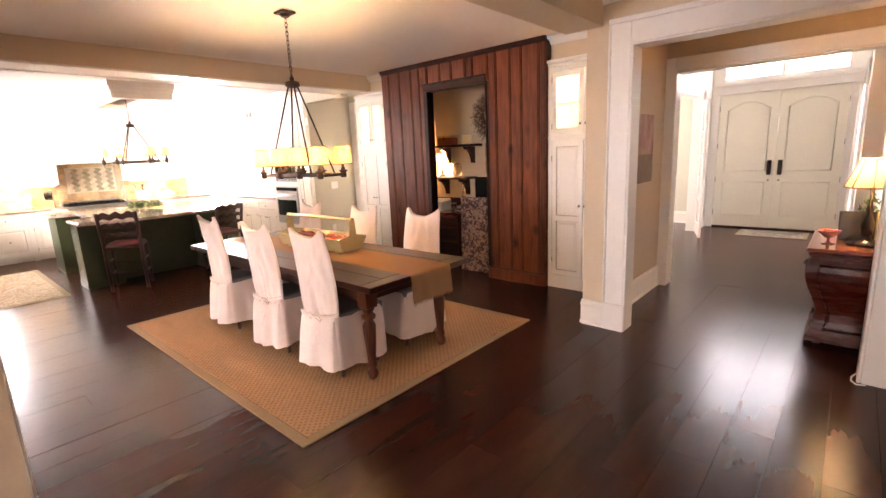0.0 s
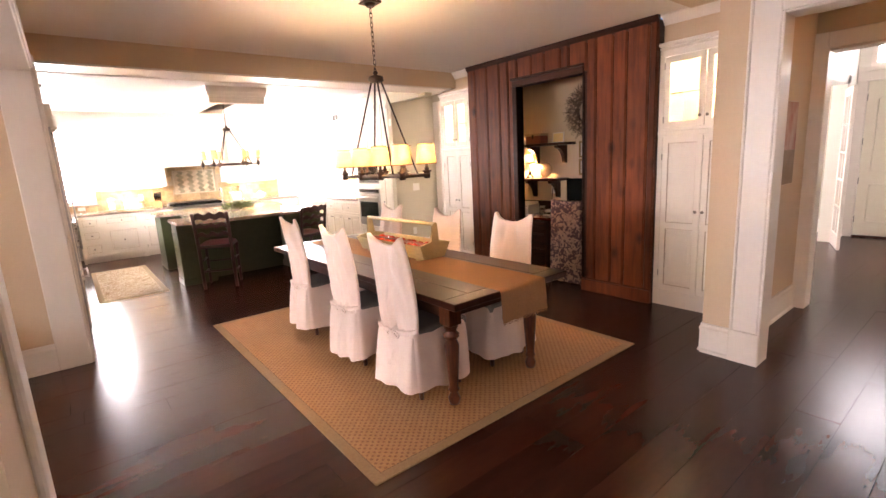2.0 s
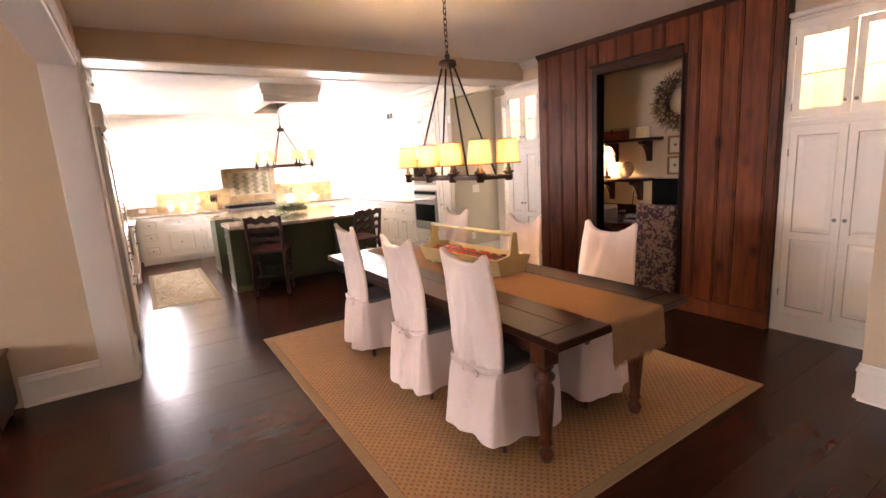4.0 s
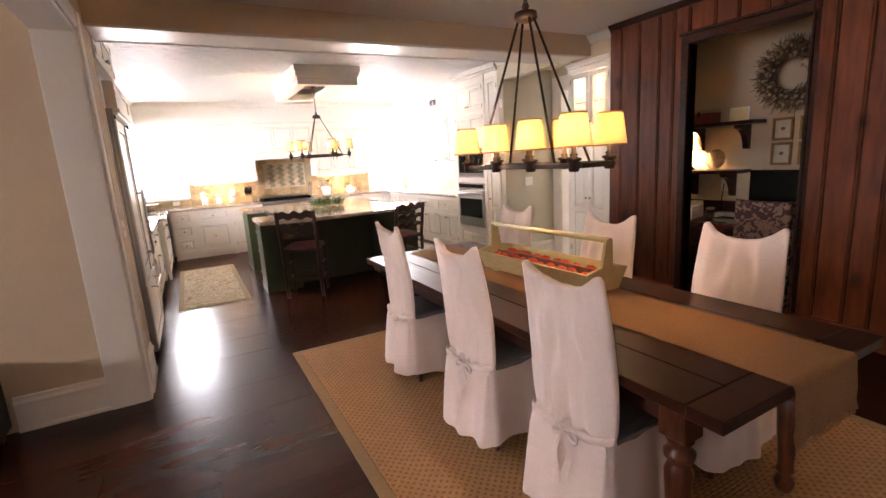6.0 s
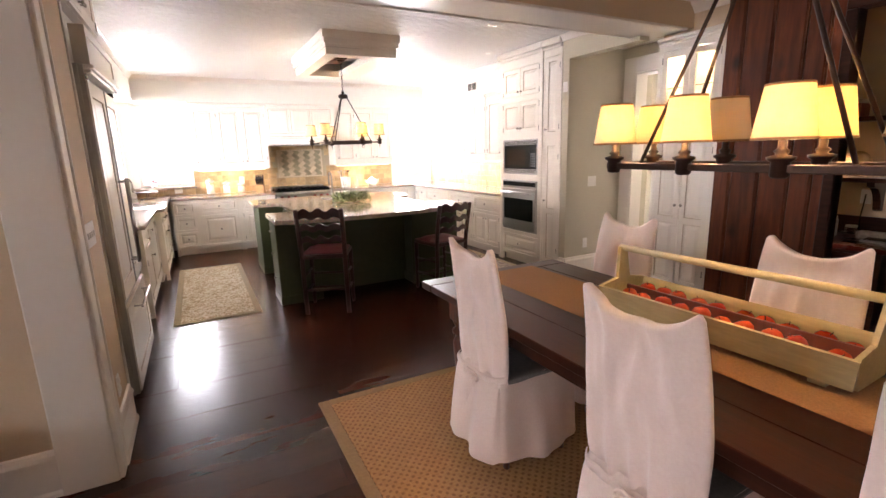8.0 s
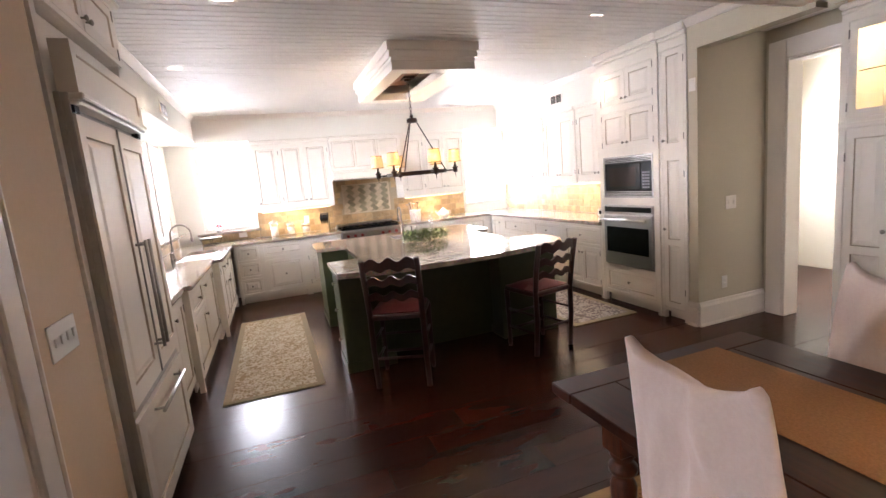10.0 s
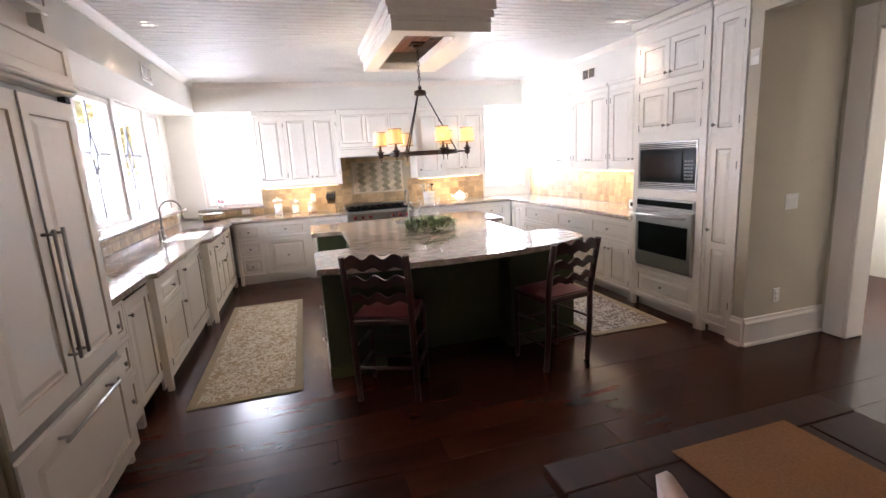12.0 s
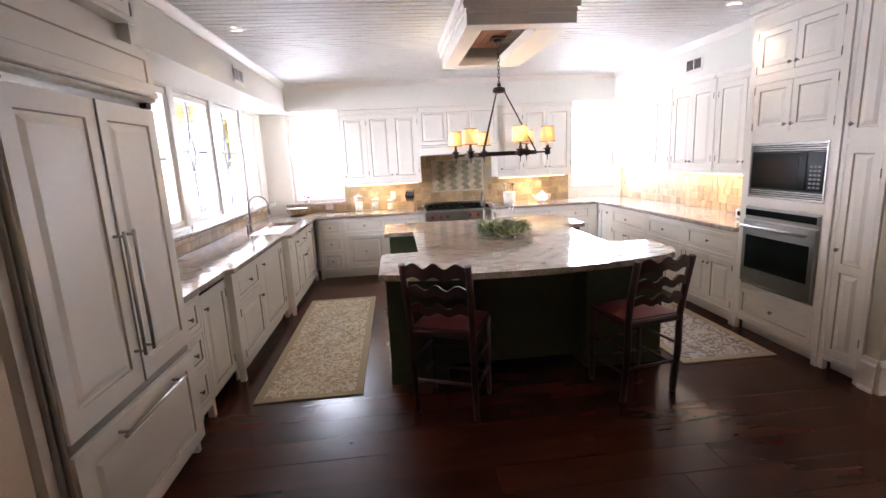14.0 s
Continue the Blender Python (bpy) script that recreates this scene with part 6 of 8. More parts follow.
def panelled_wall():
    top = thing("wood_panel_wall", "dark knotty stained pine panelling round the desk nook", "wall panelling", kind="structure")
    X0, X1, N0, N1, NZ = -4.755, -2.14, -3.87, -2.95, 2.365
    part("backing", B((X0, N0, PY + 0.02, 4.985, 0, 2.70), (N1, X1, PY + 0.02, 4.985, 0, 2.70), (N0, N1, PY + 0.02, 4.985, NZ, 2.70)), M_DARKWOOD, top)
    rnd = random.Random(3)
    x = X0
    while x < X1 - 0.01:
        w = rnd.choice((0.115, 0.15, 0.15, 0.19, 0.22))
        if X1 - (x + w) < 0.08:
            w = X1 - x
        cuts = [(x, min(x + w, X1))]
        for a, b in cuts:
            mid = (a + b) / 2
            z0 = 0.0 if (b <= N0 + 0.06 or a >= N1 - 0.06) else NZ + 0.02
            aa, bb = a, b
            if z0 == 0.0 and a < N0 < b:
                bb = N0
            if z0 == 0.0 and a < N1 < b:
                aa = N1
            if bb - aa < 0.02:
                continue
            bm = bmesh.new()
            e = 0.009
            prof = [(aa + 0.001, PY + 0.02), (aa + 0.001, PY + 0.012), (aa + e, PY), (bb - e - 0.014, PY), (bb - 0.014, PY + 0.010), (bb - 0.010, PY + 0.003), (bb - 0.003, PY + 0.003), (bb - 0.001, PY + 0.012), (bb - 0.001, PY + 0.02)]
            lo = [bm.verts.new((u, v, z0)) for u, v in prof]
            hi = [bm.verts.new((u, v, 2.70)) for u, v in prof]
            for i in range(len(prof)):
                bm.faces.new((lo[i], lo[(i + 1) % len(prof)], hi[(i + 1) % len(prof)], hi[i]))
            bm.faces.new(lo)
            bm.faces.new(hi[::-1])
            part("board", bm, M_PANEL, top)
        x += w
    bm = bmesh.new()
    sweep(bm, [(0, 0), (0, -0.075), (0.012, -0.075), (0.02, -0.05), (0.045, -0.025), (0.055, 0)], ((X1, PY + 0.019, H - 0.004), (X0, PY + 0.019, H - 0.004)))
    part("crown", bm, M_DARKWOOD, top)
    for a, b in ((X0, N0 - 0.07), (N1 + 0.005, X1)):
        part("plinth", B((a, b, PY - 0.022, PY - 0.001, 0, 0.13), (a, b, PY - 0.014, PY - 0.001, 0.13, 0.15), bevel=0.004), M_PANEL, top)
    part("casing", B((N0 - 0.07, N0, PY - 0.02, PY + 0.1, 0, NZ + 0.0), bevel=0.006), M_DARKWOOD, top)
    part("casing", B((N1, N1 + 0.018, PY - 0.004, PY + 0.1, 0, NZ), bevel=0.003), M_DARKWOOD, top)
    part("casing", B((N0 - 0.07, N1 + 0.018, PY - 0.02, PY + 0.1, NZ + 0.001, NZ + 0.075), (N0 - 0.09, N1 + 0.02, PY - 0.034, PY, NZ + 0.076, NZ + 0.10), bevel=0.006), M_DARKWOOD, top)


panelled_wall()


def china_cabinet(x, w, label):
    h = w / 2
    top = cabinet("china_cabinet", label, pose(x, 4.92, 0), w, 0.06, 2.42, 0.48,
                  [("glass", 0.045, 1.725, h, 2.365, "r"), ("glass", h, 1.725, w - 0.045, 2.365, "l"), ("door2", 0.045, 0.15, h, 1.645, "r", 0.80), ("door2", h, 0.15, w - 0.045, 1.645, "l", 0.80)], feet=False, category="cabinet", group="china cabinets")
    part("crown", B((0.0, w, -0.02, 0.06, 2.42, 2.45), (0.0, w, -0.045, 0.06, 2.45, 2.485), bevel=0.01), M_CAB, top)
    part("mid_rail", B((0.0, w, -0.012, 0.0, 1.66, 1.70), bevel=0.005), M_CAB, top)
    part("plinth", B((0.0, w, 0.001, 0.45, 0, 0.06)), M_CAB, top)
    part("shelf", B((0.021, w - 0.021, 0.05, 0.458, 2.035, 2.043)), M_GLASS, top, "thin glass shelf").visible_shadow = False
    part("shelf_edge", B((0.021, w - 0.021, 0.044, 0.05, 2.035, 2.043)), surf("glass_shelf_edge", (0.10, 0.13, 0.11), scale=5, rough=0.05, bump=0), top, "green glass shelf edge")
    li = bpy.data.lights.new("cabinet_puck", "POINT")
    li.energy, li.color, li.shadow_soft_size = 7.0, (1.0, 0.74, 0.36), 0.04
    lo = new("cabinet_puck", li)
    lo.location = (x + w / 2, 5.12, 2.36)
    bm = bmesh.new()
    lathe(bm, [(0.035, 0.0), (0.035, -0.012), (0.0, -0.013)], 14, (w / 2, 0.2, 2.40))
    part("puck_light", bm, M_LIT, top)
    for i, (u, z, r, hh) in enumerate(((0.3, 2.043, 0.055, 0.05), (0.68, 2.043, 0.045, 0.07), (0.32, 1.706, 0.06, 0.09), (0.7, 1.706, 0.05, 0.12))):
        bm = bmesh.new()
        lathe(bm, [(r * 0.5, 0), (r * 0.5, 0.006), (r * 0.8, hh * 0.4), (r, hh), (r - 0.004, hh), (r * 0.75, hh * 0.42), (0, 0.012)], 16)
        solid("glass_bowl", bm, M_GLASS, "small clear glass bowl on a cabinet shelf", "bowl", group="glass bowls", m=pose(x + u * w, 5.15, z))


china_cabinet(-5.412, 0.655, "cream china cabinet with lit glass doors beside the passage")
china_cabinet(-2.138, 0.822, "cream china cabinet with lit glass doors beside the hall")


def bracket_shelf(z, x0, x1, label):
    top = thing("wall_shelf", label, "shelf")
    part("board", B((x0, x1, 5.46, 5.718, z - 0.035, z), bevel=0.005), M_DARKWOOD, top)
    for x in (x0 + 0.16, x1 - 0.16):
        bm = bmesh.new()
        pts = [(5.716, z - 0.036), (5.50, z - 0.036), (5.51, z - 0.07)] + [(5.51 + 0.16 * math.sin(a), z - 0.07 - 0.20 * (1 - math.cos(a))) for a in (0.4, 0.8, 1.2, 1.5)] + [(5.69, z - 0.27), (5.716, z - 0.27)]
        lo = [bm.verts.new((x - 0.025, y, q)) for y, q in pts]
        hi = [bm.verts.new((x + 0.025, y, q)) for y, q in pts]
        bm.faces.new(lo)
        bm.faces.new(hi[::-1])
        for i in range(len(pts)):
            bm.faces.new((lo[i], lo[(i + 1) % len(pts)], hi[(i + 1) % len(pts)], hi[i]))
        part("bracket", bm, M_DARKWOOD, top)


bracket_shelf(1.69, -4.40, -3.62, "dark wood wall shelf on curved brackets with a box on it")
bracket_shelf(1.225, -4.45, -3.73, "dark wood wall shelf on curved brackets with a lamp on it")
top = thing("keepsake_box", "small red-brown wooden box with a pale lid", "box", pose(-4.15, 5.57, 1.69))
part("body", B((-0.13, 0.13, -0.08, 0.08, 0, 0.105), bevel=0.004), surf("red_leather_box", (0.26, 0.06, 0.025), scale=14, rough=0.45, bump=0.1), top)
part("lid", B((-0.135, 0.135, -0.085, 0.085, 0.106, 0.135), bevel=0.004), surf("tan_box_lid", (0.50, 0.36, 0.22), scale=14, rough=0.5, bump=0.1), top, "pale tan lid")
part("latch", B((-0.012, 0.012, -0.089, -0.08, 0.07, 0.12), bevel=0.002), M_IRON, top)
top = thing("photo_card", "pale yellow card in a small easel frame", "picture", pose(-3.82, 5.60, 1.69, -8, 0, 4))
part("frame", B((-0.085, 0.085, 0.0, 0.012, 0, 0.13), bevel=0.003), M_PLASTIC, top)
part("card", B((-0.075, 0.075, -0.002, 0.001, 0.01, 0.12)), surf("yellow_print", (0.85, 0.70, 0.36), (0.75, 0.52, 0.20), scale=9, rough=0.6, bump=0), top)


def table_lamp(m, label, h, shade, mat_base, mat_shade, power, panels=0):
    top = thing("table_lamp", label, "lamp", m)
    rb, rt, sh = shade
    bm = bmesh.new()
    k = h - sh
    lathe(bm, [(0.26 * k, 0), (0.26 * k, 0.02), (0.10 * k, 0.04), (0.05 * k, 0.08 * k + 0.03), (0.075 * k, 0.2 * k), (0.10 * k, 0.36 * k), (0.05 * k, 0.5 * k), (0.035 * k, 0.56 * k), (0.06 * k, 0.62 * k), (0.03 * k, 0.70 * k), (0.03 * k, k + sh * 0.3), (0, k + sh * 0.31)], 16)
    part("base", bm, mat_base, top)
    bm = bmesh.new()
    n = 24
    lathe(bm, [(rb, k), (rb * 0.62 + rt * 0.38 - 0.01, k + sh * 0.45), (rt, k + sh)], n, caps=False)
    s = part("shade", bm, mat_shade, top, "lit fabric lampshade")
    bm = bmesh.new()
    lathe(bm, [(rb + 0.002, k), (rb + 0.002, k + 0.010)], n, caps=False)
    lathe(bm, [(rt + 0.002, k + sh - 0.010), (rt + 0.002, k + sh)], n, caps=False)
    for i in range(panels):
        a = 2 * math.pi * i / panels
        tube(bm, [((rb + 0.001) * math.cos(a), (rb + 0.001) * math.sin(a), k), ((rb * 0.62 + rt * 0.38 - 0.008) * math.cos(a), (rb * 0.62 + rt * 0.38 - 0.008) * math.sin(a), k + sh * 0.45), ((rt + 0.001) * math.cos(a), (rt + 0.001) * math.sin(a), k + sh)], 0.004, 5)
    part("shade_binding", bm, M_BURLAP, s)
    li = bpy.data.lights.new("lamp_bulb", "POINT")
    li.energy, li.color, li.shadow_soft_size = power, (1.0, 0.66, 0.32), 0.04
    lo = new("lamp_bulb", li)
    lo.location = m @ Vector((0, 0, k + sh * 0.55))
    return top


table_lamp(pose(-4.31, 5.61, 1.225), "small brass lamp with a lit ivory shade on the nook shelf", 0.34, (0.105, 0.062, 0.135), M_IRON, M_SHADEPALE, 16.0)
top = thing("display_plate", "round painted plate on a small stand", "plate", pose(-4.05, 5.62, 1.225, -10, 0, 0))
bm = bmesh.new()
lathe(bm, [(0, 0.008), (0.06, 0.006), (0.075, 0.0), (0.10, -0.006), (0.102, -0.002), (0.076, 0.006), (0, 0.014)], 24)
bmesh.ops.rotate(bm, verts=bm.verts[:], cent=(0, 0, 0), matrix=Matrix.Rotation(radians(90), 3, "X"))
bmesh.ops.translate(bm, verts=bm.verts[:], vec=(0, 0, 0.105))
part("dish", bm, surf("painted_plate", (0.62, 0.50, 0.36), (0.22, 0.15, 0.10), scale=7, rough=0.25, bump=0.02), top)
bm = bmesh.new()
tube(bm, [(-0.05, -0.03, 0.003), (0.05, -0.03, 0.003), (0.05, 0.04, 0.003), (-0.05, 0.04, 0.003)], 0.003, 5, closed=True)
part("stand", bm, M_IRON, top)


def desk():
    top = thing("desk", "dark stained built-in desk in the nook, dark drawer block added below", "desk")
    part("desktop", B((-4.57, -2.41, 5.06, 5.715, 0.725, 0.76), bevel=0.006), M_CHEST, top, "red-brown polished desktop")
    # added drawer block, its dark wood fills in the shadow under the desktop
    part("pedestal", B((-4.56, -3.62, 5.10, 5.70, 0.03, 0.7245)), M_DARKWOOD, top)
    for z, h in ((0.06, 0.28), (0.36, 0.17), (0.55, 0.15)):
        d = part("drawer_front", B((-4.53, -3.65, 5.085, 5.0985, z, z + h), bevel=0.005), M_DARKWOOD, top)
    part("side_panel", B((-2.46, -2.415, 5.10, 5.70, 0.0, 0.7245)), M_DARKWOOD, top)
    part("backsplash", B((-4.57, -2.41, 5.69, 5.715, 0.761, 0.90)), M_DARKWOOD, top)
    part("plinth", B((-4.54, -3.64, 5.14, 5.69, 0.0, 0.03)), M_BLACK, top)


desk()
top = thing("monitor", "black flat computer monitor on the desk", "monitor", pose(-3.36, 5.60, 0.76))
part("screen", B((-0.31, 0.31, -0.02, 0.02, 0.12, 0.46), bevel=0.005), M_BLACK, top)
part("display", B((-0.295, 0.295, -0.0225, -0.0195, 0.135, 0.445)), M_OVENGLASS, top)
part("stand", B((-0.03, 0.03, -0.01, 0.03, 0.01, 0.14), (-0.12, 0.12, -0.08, 0.08, 0, 0.012), bevel=0.004), M_BLACK, top)
top = thing("letter_tray", "white paper letter tray with a stack of sheets", "letter tray", pose(-4.13, 5.30, 0.76, 0, 0, 12))
part("tray", B((-0.12, 0.12, -0.15, 0.15, 0, 0.012), (-0.12, -0.112, -0.15, 0.15, 0.012, 0.13), (0.112, 0.12, -0.15, 0.15, 0.012, 0.13), (-0.112, 0.112, 0.142, 0.15, 0.012, 0.16), bevel=0.002), M_PLASTIC, top)
for z in (0.02, 0.05, 0.08):
    part("paper", B((-0.105, 0.105, -0.145, 0.135, z, z + 0.018)), M_PLASTIC, top)
solid("notepad", B((-0.11, 0.11, -0.06, 0.06, 0, 0.016), bevel=0.003), M_PLASTIC, "white notepad on the desk", "notepad", m=pose(-4.16, 5.13, 0.761, 0, 0, 8))
solid("notepad", B((-0.12, 0.12, -0.05, 0.05, 0, 0.05), bevel=0.004), surf("striped_card_box", (0.5, 0.45, 0.38), (0.2, 0.18, 0.16), scale=20, rough=0.6, bump=0.1), "low striped file box on the desk", "box", m=pose(-3.80, 5.50, 0.76))


plate("wall_outlet", "dark wall outlet with a black cord under the nook shelf", pose(-3.98, 5.719, 1.06), 0.075, 0.115, [(0, 0.022, 0.03, 0.028)], "outlet")
top = thing("cord", "black lamp cord hanging down to the desk", "cord")
bm = bmesh.new()
tube(bm, [(-3.98, 5.702, 1.08), (-3.975, 5.68, 1.03), (-3.985, 5.676, 0.90), (-3.98, 5.67, 0.767), (-3.93, 5.60, 0.766)], 0.005, 6)
part("cable", bm, M_BLACK, top)
top = thing("glass_jar", "small clear glass jar with a steel lid on the desk", "jar", pose(-3.93, 5.40, 0.76))
bm = bmesh.new()
lathe(bm, [(0.035, 0), (0.045, 0.01), (0.045, 0.07), (0.036, 0.085), (0.033, 0.082), (0.041, 0.068), (0.041, 0.012), (0, 0.01)], 16)
part("bowl", bm, M_GLASS, top)
bm = bmesh.new()
lathe(bm, [(0.036, 0.086), (0.038, 0.09), (0.036, 0.102), (0.0, 0.106)], 16)
part("lid", bm, M_STEEL, top)
top = thing("keyboard", "grey computer keyboard with black keys on the desk", "keyboard", pose(-3.62, 5.36, 0.76, 0, 0, 4))
part("tray", B((-0.21, 0.21, -0.075, 0.075, 0, 0.018), bevel=0.005), surf("grey_plastic", (0.30, 0.29, 0.28), scale=30, rough=0.45, bump=0.03), top)
for r in range(4):
    bm = bmesh.new()
    for c in range(14):
        box(bm, -0.195 + c * 0.028, -0.171 + c * 0.028, -0.06 + r * 0.031, -0.035 + r * 0.031, 0.018, 0.025, bevel=0.003)
    part("key_row", bm, M_BLACK, top)


def wreath():
    top = thing("wreath", "dried twig wreath with pale pods on the nook wall", "wreath", pose(-3.39, 5.69, 2.05))
    rnd = random.Random(12)
    ring, tips, pods = bmesh.new(), bmesh.new(), bmesh.new()
    tube(ring, [(0.20 * math.cos(2 * math.pi * i / 28), -0.02, 0.20 * math.sin(2 * math.pi * i / 28)) for i in range(28)], 0.045, 6, closed=True)
    for i in range(1500):
        a = rnd.uniform(0, 2 * math.pi)
        r = rnd.uniform(0.14, 0.25)
        d = a + rnd.gauss(0.0 if r > 0.19 else 0.9, 0.6)
        ln = rnd.uniform(0.05, 0.12)
        p = Vector((r * math.cos(a), rnd.uniform(-0.09, -0.01), r * math.sin(a)))
        q = p + Vector((math.cos(d), rnd.uniform(-0.5, 0.1), math.sin(d))) * ln
        tube(tips, [p, q], 0.0042, 3, r1=0.0018)
        if rnd.random() < 0.42 and math.hypot(q.x, q.z) < 0.27:
            s = rnd.uniform(0.009, 0.018)
            bmesh.ops.create_icosphere(pods, subdivisions=1, radius=s, matrix=Matrix.Translation(q) @ Matrix.Diagonal((1, 0.7, 1, 1)))
    part("ring", ring, M_DARKWOOD, top)
    part("dried_twig", tips, surf("dry_twigs", (0.22, 0.14, 0.085), (0.12, 0.075, 0.05), scale=30, rough=0.9, bump=0.2), top)["kind"] = "stuff"
    part("seed_pod", pods, surf("pale_pods", (0.55, 0.40, 0.29), (0.34, 0.22, 0.15), scale=30, rough=0.85, bump=0.2), top, "pale dried seed pods")["kind"] = "stuff"


wreath()


def framed_print(x, z):
    top = thing("framed_print", "small gilt-framed botanical print on the nook wall", "picture", pose(x, 5.715, z), "framed prints")
    w, h = 0.175, 0.205
    part("frame", B((-w / 2, w / 2, -0.02, 0, -h / 2, -h / 2 + 0.022), (-w / 2, w / 2, -0.02, 0, h / 2 - 0.022, h / 2), (-w / 2, -w / 2 + 0.022, -0.02, 0, -h / 2 + 0.022, h / 2 - 0.022), (w / 2 - 0.022, w / 2, -0.02, 0, -h / 2 + 0.022, h / 2 - 0.022), bevel=0.004),
         surf("gilt_wood", (0.38, 0.24, 0.09), (0.25, 0.15, 0.05), scale=20, rough=0.35, bump=0.1, metal=0.4), top)
    part("mat", B((-w / 2 + 0.022, w / 2 - 0.022, -0.008, -0.003, -h / 2 + 0.022, h / 2 - 0.022)), surf("ivory_mat_board", (0.72, 0.65, 0.54), scale=30, rough=0.8, bump=0.02), top)
    bm = bmesh.new()
    bmesh.ops.create_icosphere(bm, subdivisions=1, radius=0.022, matrix=Matrix.Translation((0, -0.0085, 0.004)) @ Matrix.Diagonal((1, 0.05, 0.8, 1)))
    part("motif", bm, surf("print_ink", (0.28, 0.14, 0.09), scale=50, rough=0.8, bump=0), top)


for x in (-3.475, -3.25):
    for z in (1.585, 1.36):
        framed_print(x, z)


def desk_chair():
    top = thing("desk_chair", "tall desk chair in a floral tapestry slipcover", "chair", pose(-3.235, 5.0, 0, 0, 0, 0))
    bm = bmesh.new()
    n, rows = 40, 22
    loops = []
    for r in range(rows + 1):
        s = r / rows
        loop = []
        for i in range(n):
            a = 2 * math.pi * i / n
            cx, cy = math.cos(a), math.sin(a)
            k = 1.0 / max(abs(cx), abs(cy)) ** 0.75
            wx, wy = 0.235 - 0.01 * s, 0.045
            z = 0.02 + s * 0.97
            loop.append(bm.verts.new((cx * k * wx + 0.004 * math.sin(9 * a), cy * k * wy + 0.012 * (1 - s) * math.sin(11 * a) + 0.01 * noise.noise(Vector((cx * 2, z * 3, 1))), z + (0.02 * cx * cx if s > 0.95 else 0))))
        loops.append(loop)
    for a, b in zip(loops, loops[1:]):
        for i in range(n):
            f = bm.faces.new((a[i], a[(i + 1) % n], b[(i + 1) % n], b[i]))
            f.smooth = True
    bm.faces.new(loops[-1])
    part("back_cover", bm, M_FLORAL, top)
    part("seat_cover", B((-0.23, 0.23, 0.05, 0.46, 0.03, 0.50), bevel=0.03), M_FLORAL, top)
    bm = bmesh.new()
    tube(bm, [(-0.2, 0.0, 0.0), (-0.2, 0.0, 0.1)], 0.015, 8)
    tube(bm, [(0.2, 0.0, 0.0), (0.2, 0.0, 0.1)], 0.015, 8)
    part("leg", bm, M_DARKWOOD, top)


desk_chair()

# ---------------------------------------------------------------- hall and foyer
def front_doors():
    cream = surf("cream_door_paint", (0.82, 0.765, 0.64), (0.79, 0.735, 0.61), scale=25, rough=0.35, bump=0.05, bscale=140, stain=0.06)
    w, h = 0.883, 2.33
    for i, x in enumerate((-1.498, -0.612)):
        top = thing("door_%d" % (i + 1), "white arched-panel front door leaf with a dark bronze lock", "door", pose(x, 10.06, 0.029), kind="structure")
        bm = bmesh.new()
        box(bm, 0, w, 0.0, 0.045, 0, h, bevel=0.002)
        part("leaf", bm, cream, top)

        def ridge(pts, name="panel_moulding"):
            b = bmesh.new()
            tube(b, pts, 0.011, 6, closed=True)
            part(name, b, cream, top)
        a, b_ = 0.13, w - 0.13
        arch = [(a + (b_ - a) * t / 14, -0.002, 2.06 + 0.12 * math.sin(math.pi * t / 14)) for t in range(15)]
        ridge([(a, -0.002, 1.00), (b_, -0.002, 1.00)] + arch[::-1])
        ridge([(a, -0.002, 0.22), (b_, -0.002, 0.22), (b_, -0.002, 0.80), (a, -0.002, 0.80)])
        hx = w - 0.075 if i == 0 else 0.075
        hd = part("lock_plate", B((hx - 0.032, hx + 0.032, -0.014, 0.0, 0.93, 1.18), bevel=0.012), M_IRON, top)
        bm = bmesh.new()
        tube(bm, [(hx, -0.01, 0.97), (hx, -0.055, 0.99), (hx, -0.055, 1.12), (hx, -0.01, 1.14)], 0.011, 8)
        part("pull", bm, M_BLACK, hd)
        bm = bmesh.new()
        lathe(bm, [(0.0, 0), (0.017, 0.002), (0.017, 0.01), (0, 0.012)], 12)
        bmesh.ops.rotate(bm, verts=bm.verts[:], cent=(0, 0, 0), matrix=Matrix.Rotation(radians(90), 3, "X"))
        part("deadbolt", bm, M_NICKEL, top, m=Matrix.Translation((hx, 0, 0.84)))
        for z in (0.25, 0.85, 1.45, 2.1):
            shared("hinge", HINGE, top, (0.0 if i == 0 else w, -0.004, z)).scale = (1.6, 1.6, 1.6)
    solid("trim_threshold", B((-1.502, 0.272, 10.03, 10.24, 0.0, 0.028), bevel=0.006), M_DARKWOOD, "dark wooden threshold of the front doors", "threshold", "structure")
    solid("trim_door_casing", casing_bm([(-1.63, -1.502, 10.02, 10.05, 0, 2.45), (0.275, 0.40, 10.02, 10.05, 0, 2.45), (-1.63, 0.40, 10.015, 10.05, 2.362, 2.50), (-1.63, 0.42, 9.99, 10.05, 2.50, 2.56)]), M_TRIM, "white painted front door casing", "casing", "structure")
    top = thing("window_7", "white transom window bright with daylight over the front door", "window", kind="structure")
    part("window_frame", B((-1.50, 0.27, 10.06, 10.14, 2.562, 2.62), (-1.50, 0.27, 10.06, 10.14, 3.44, 3.498), (-1.50, -1.44, 10.06, 10.14, 2.62, 3.44), (0.21, 0.27, 10.06, 10.14, 2.62, 3.44), (-0.64, -0.59, 10.06, 10.14, 2.62, 3.44)), M_TRIM, top)
    part("pane", B((-1.44, 0.21, 10.10, 10.105, 2.62, 3.44)), M_GLASS, top).visible_shadow = False


front_doors()


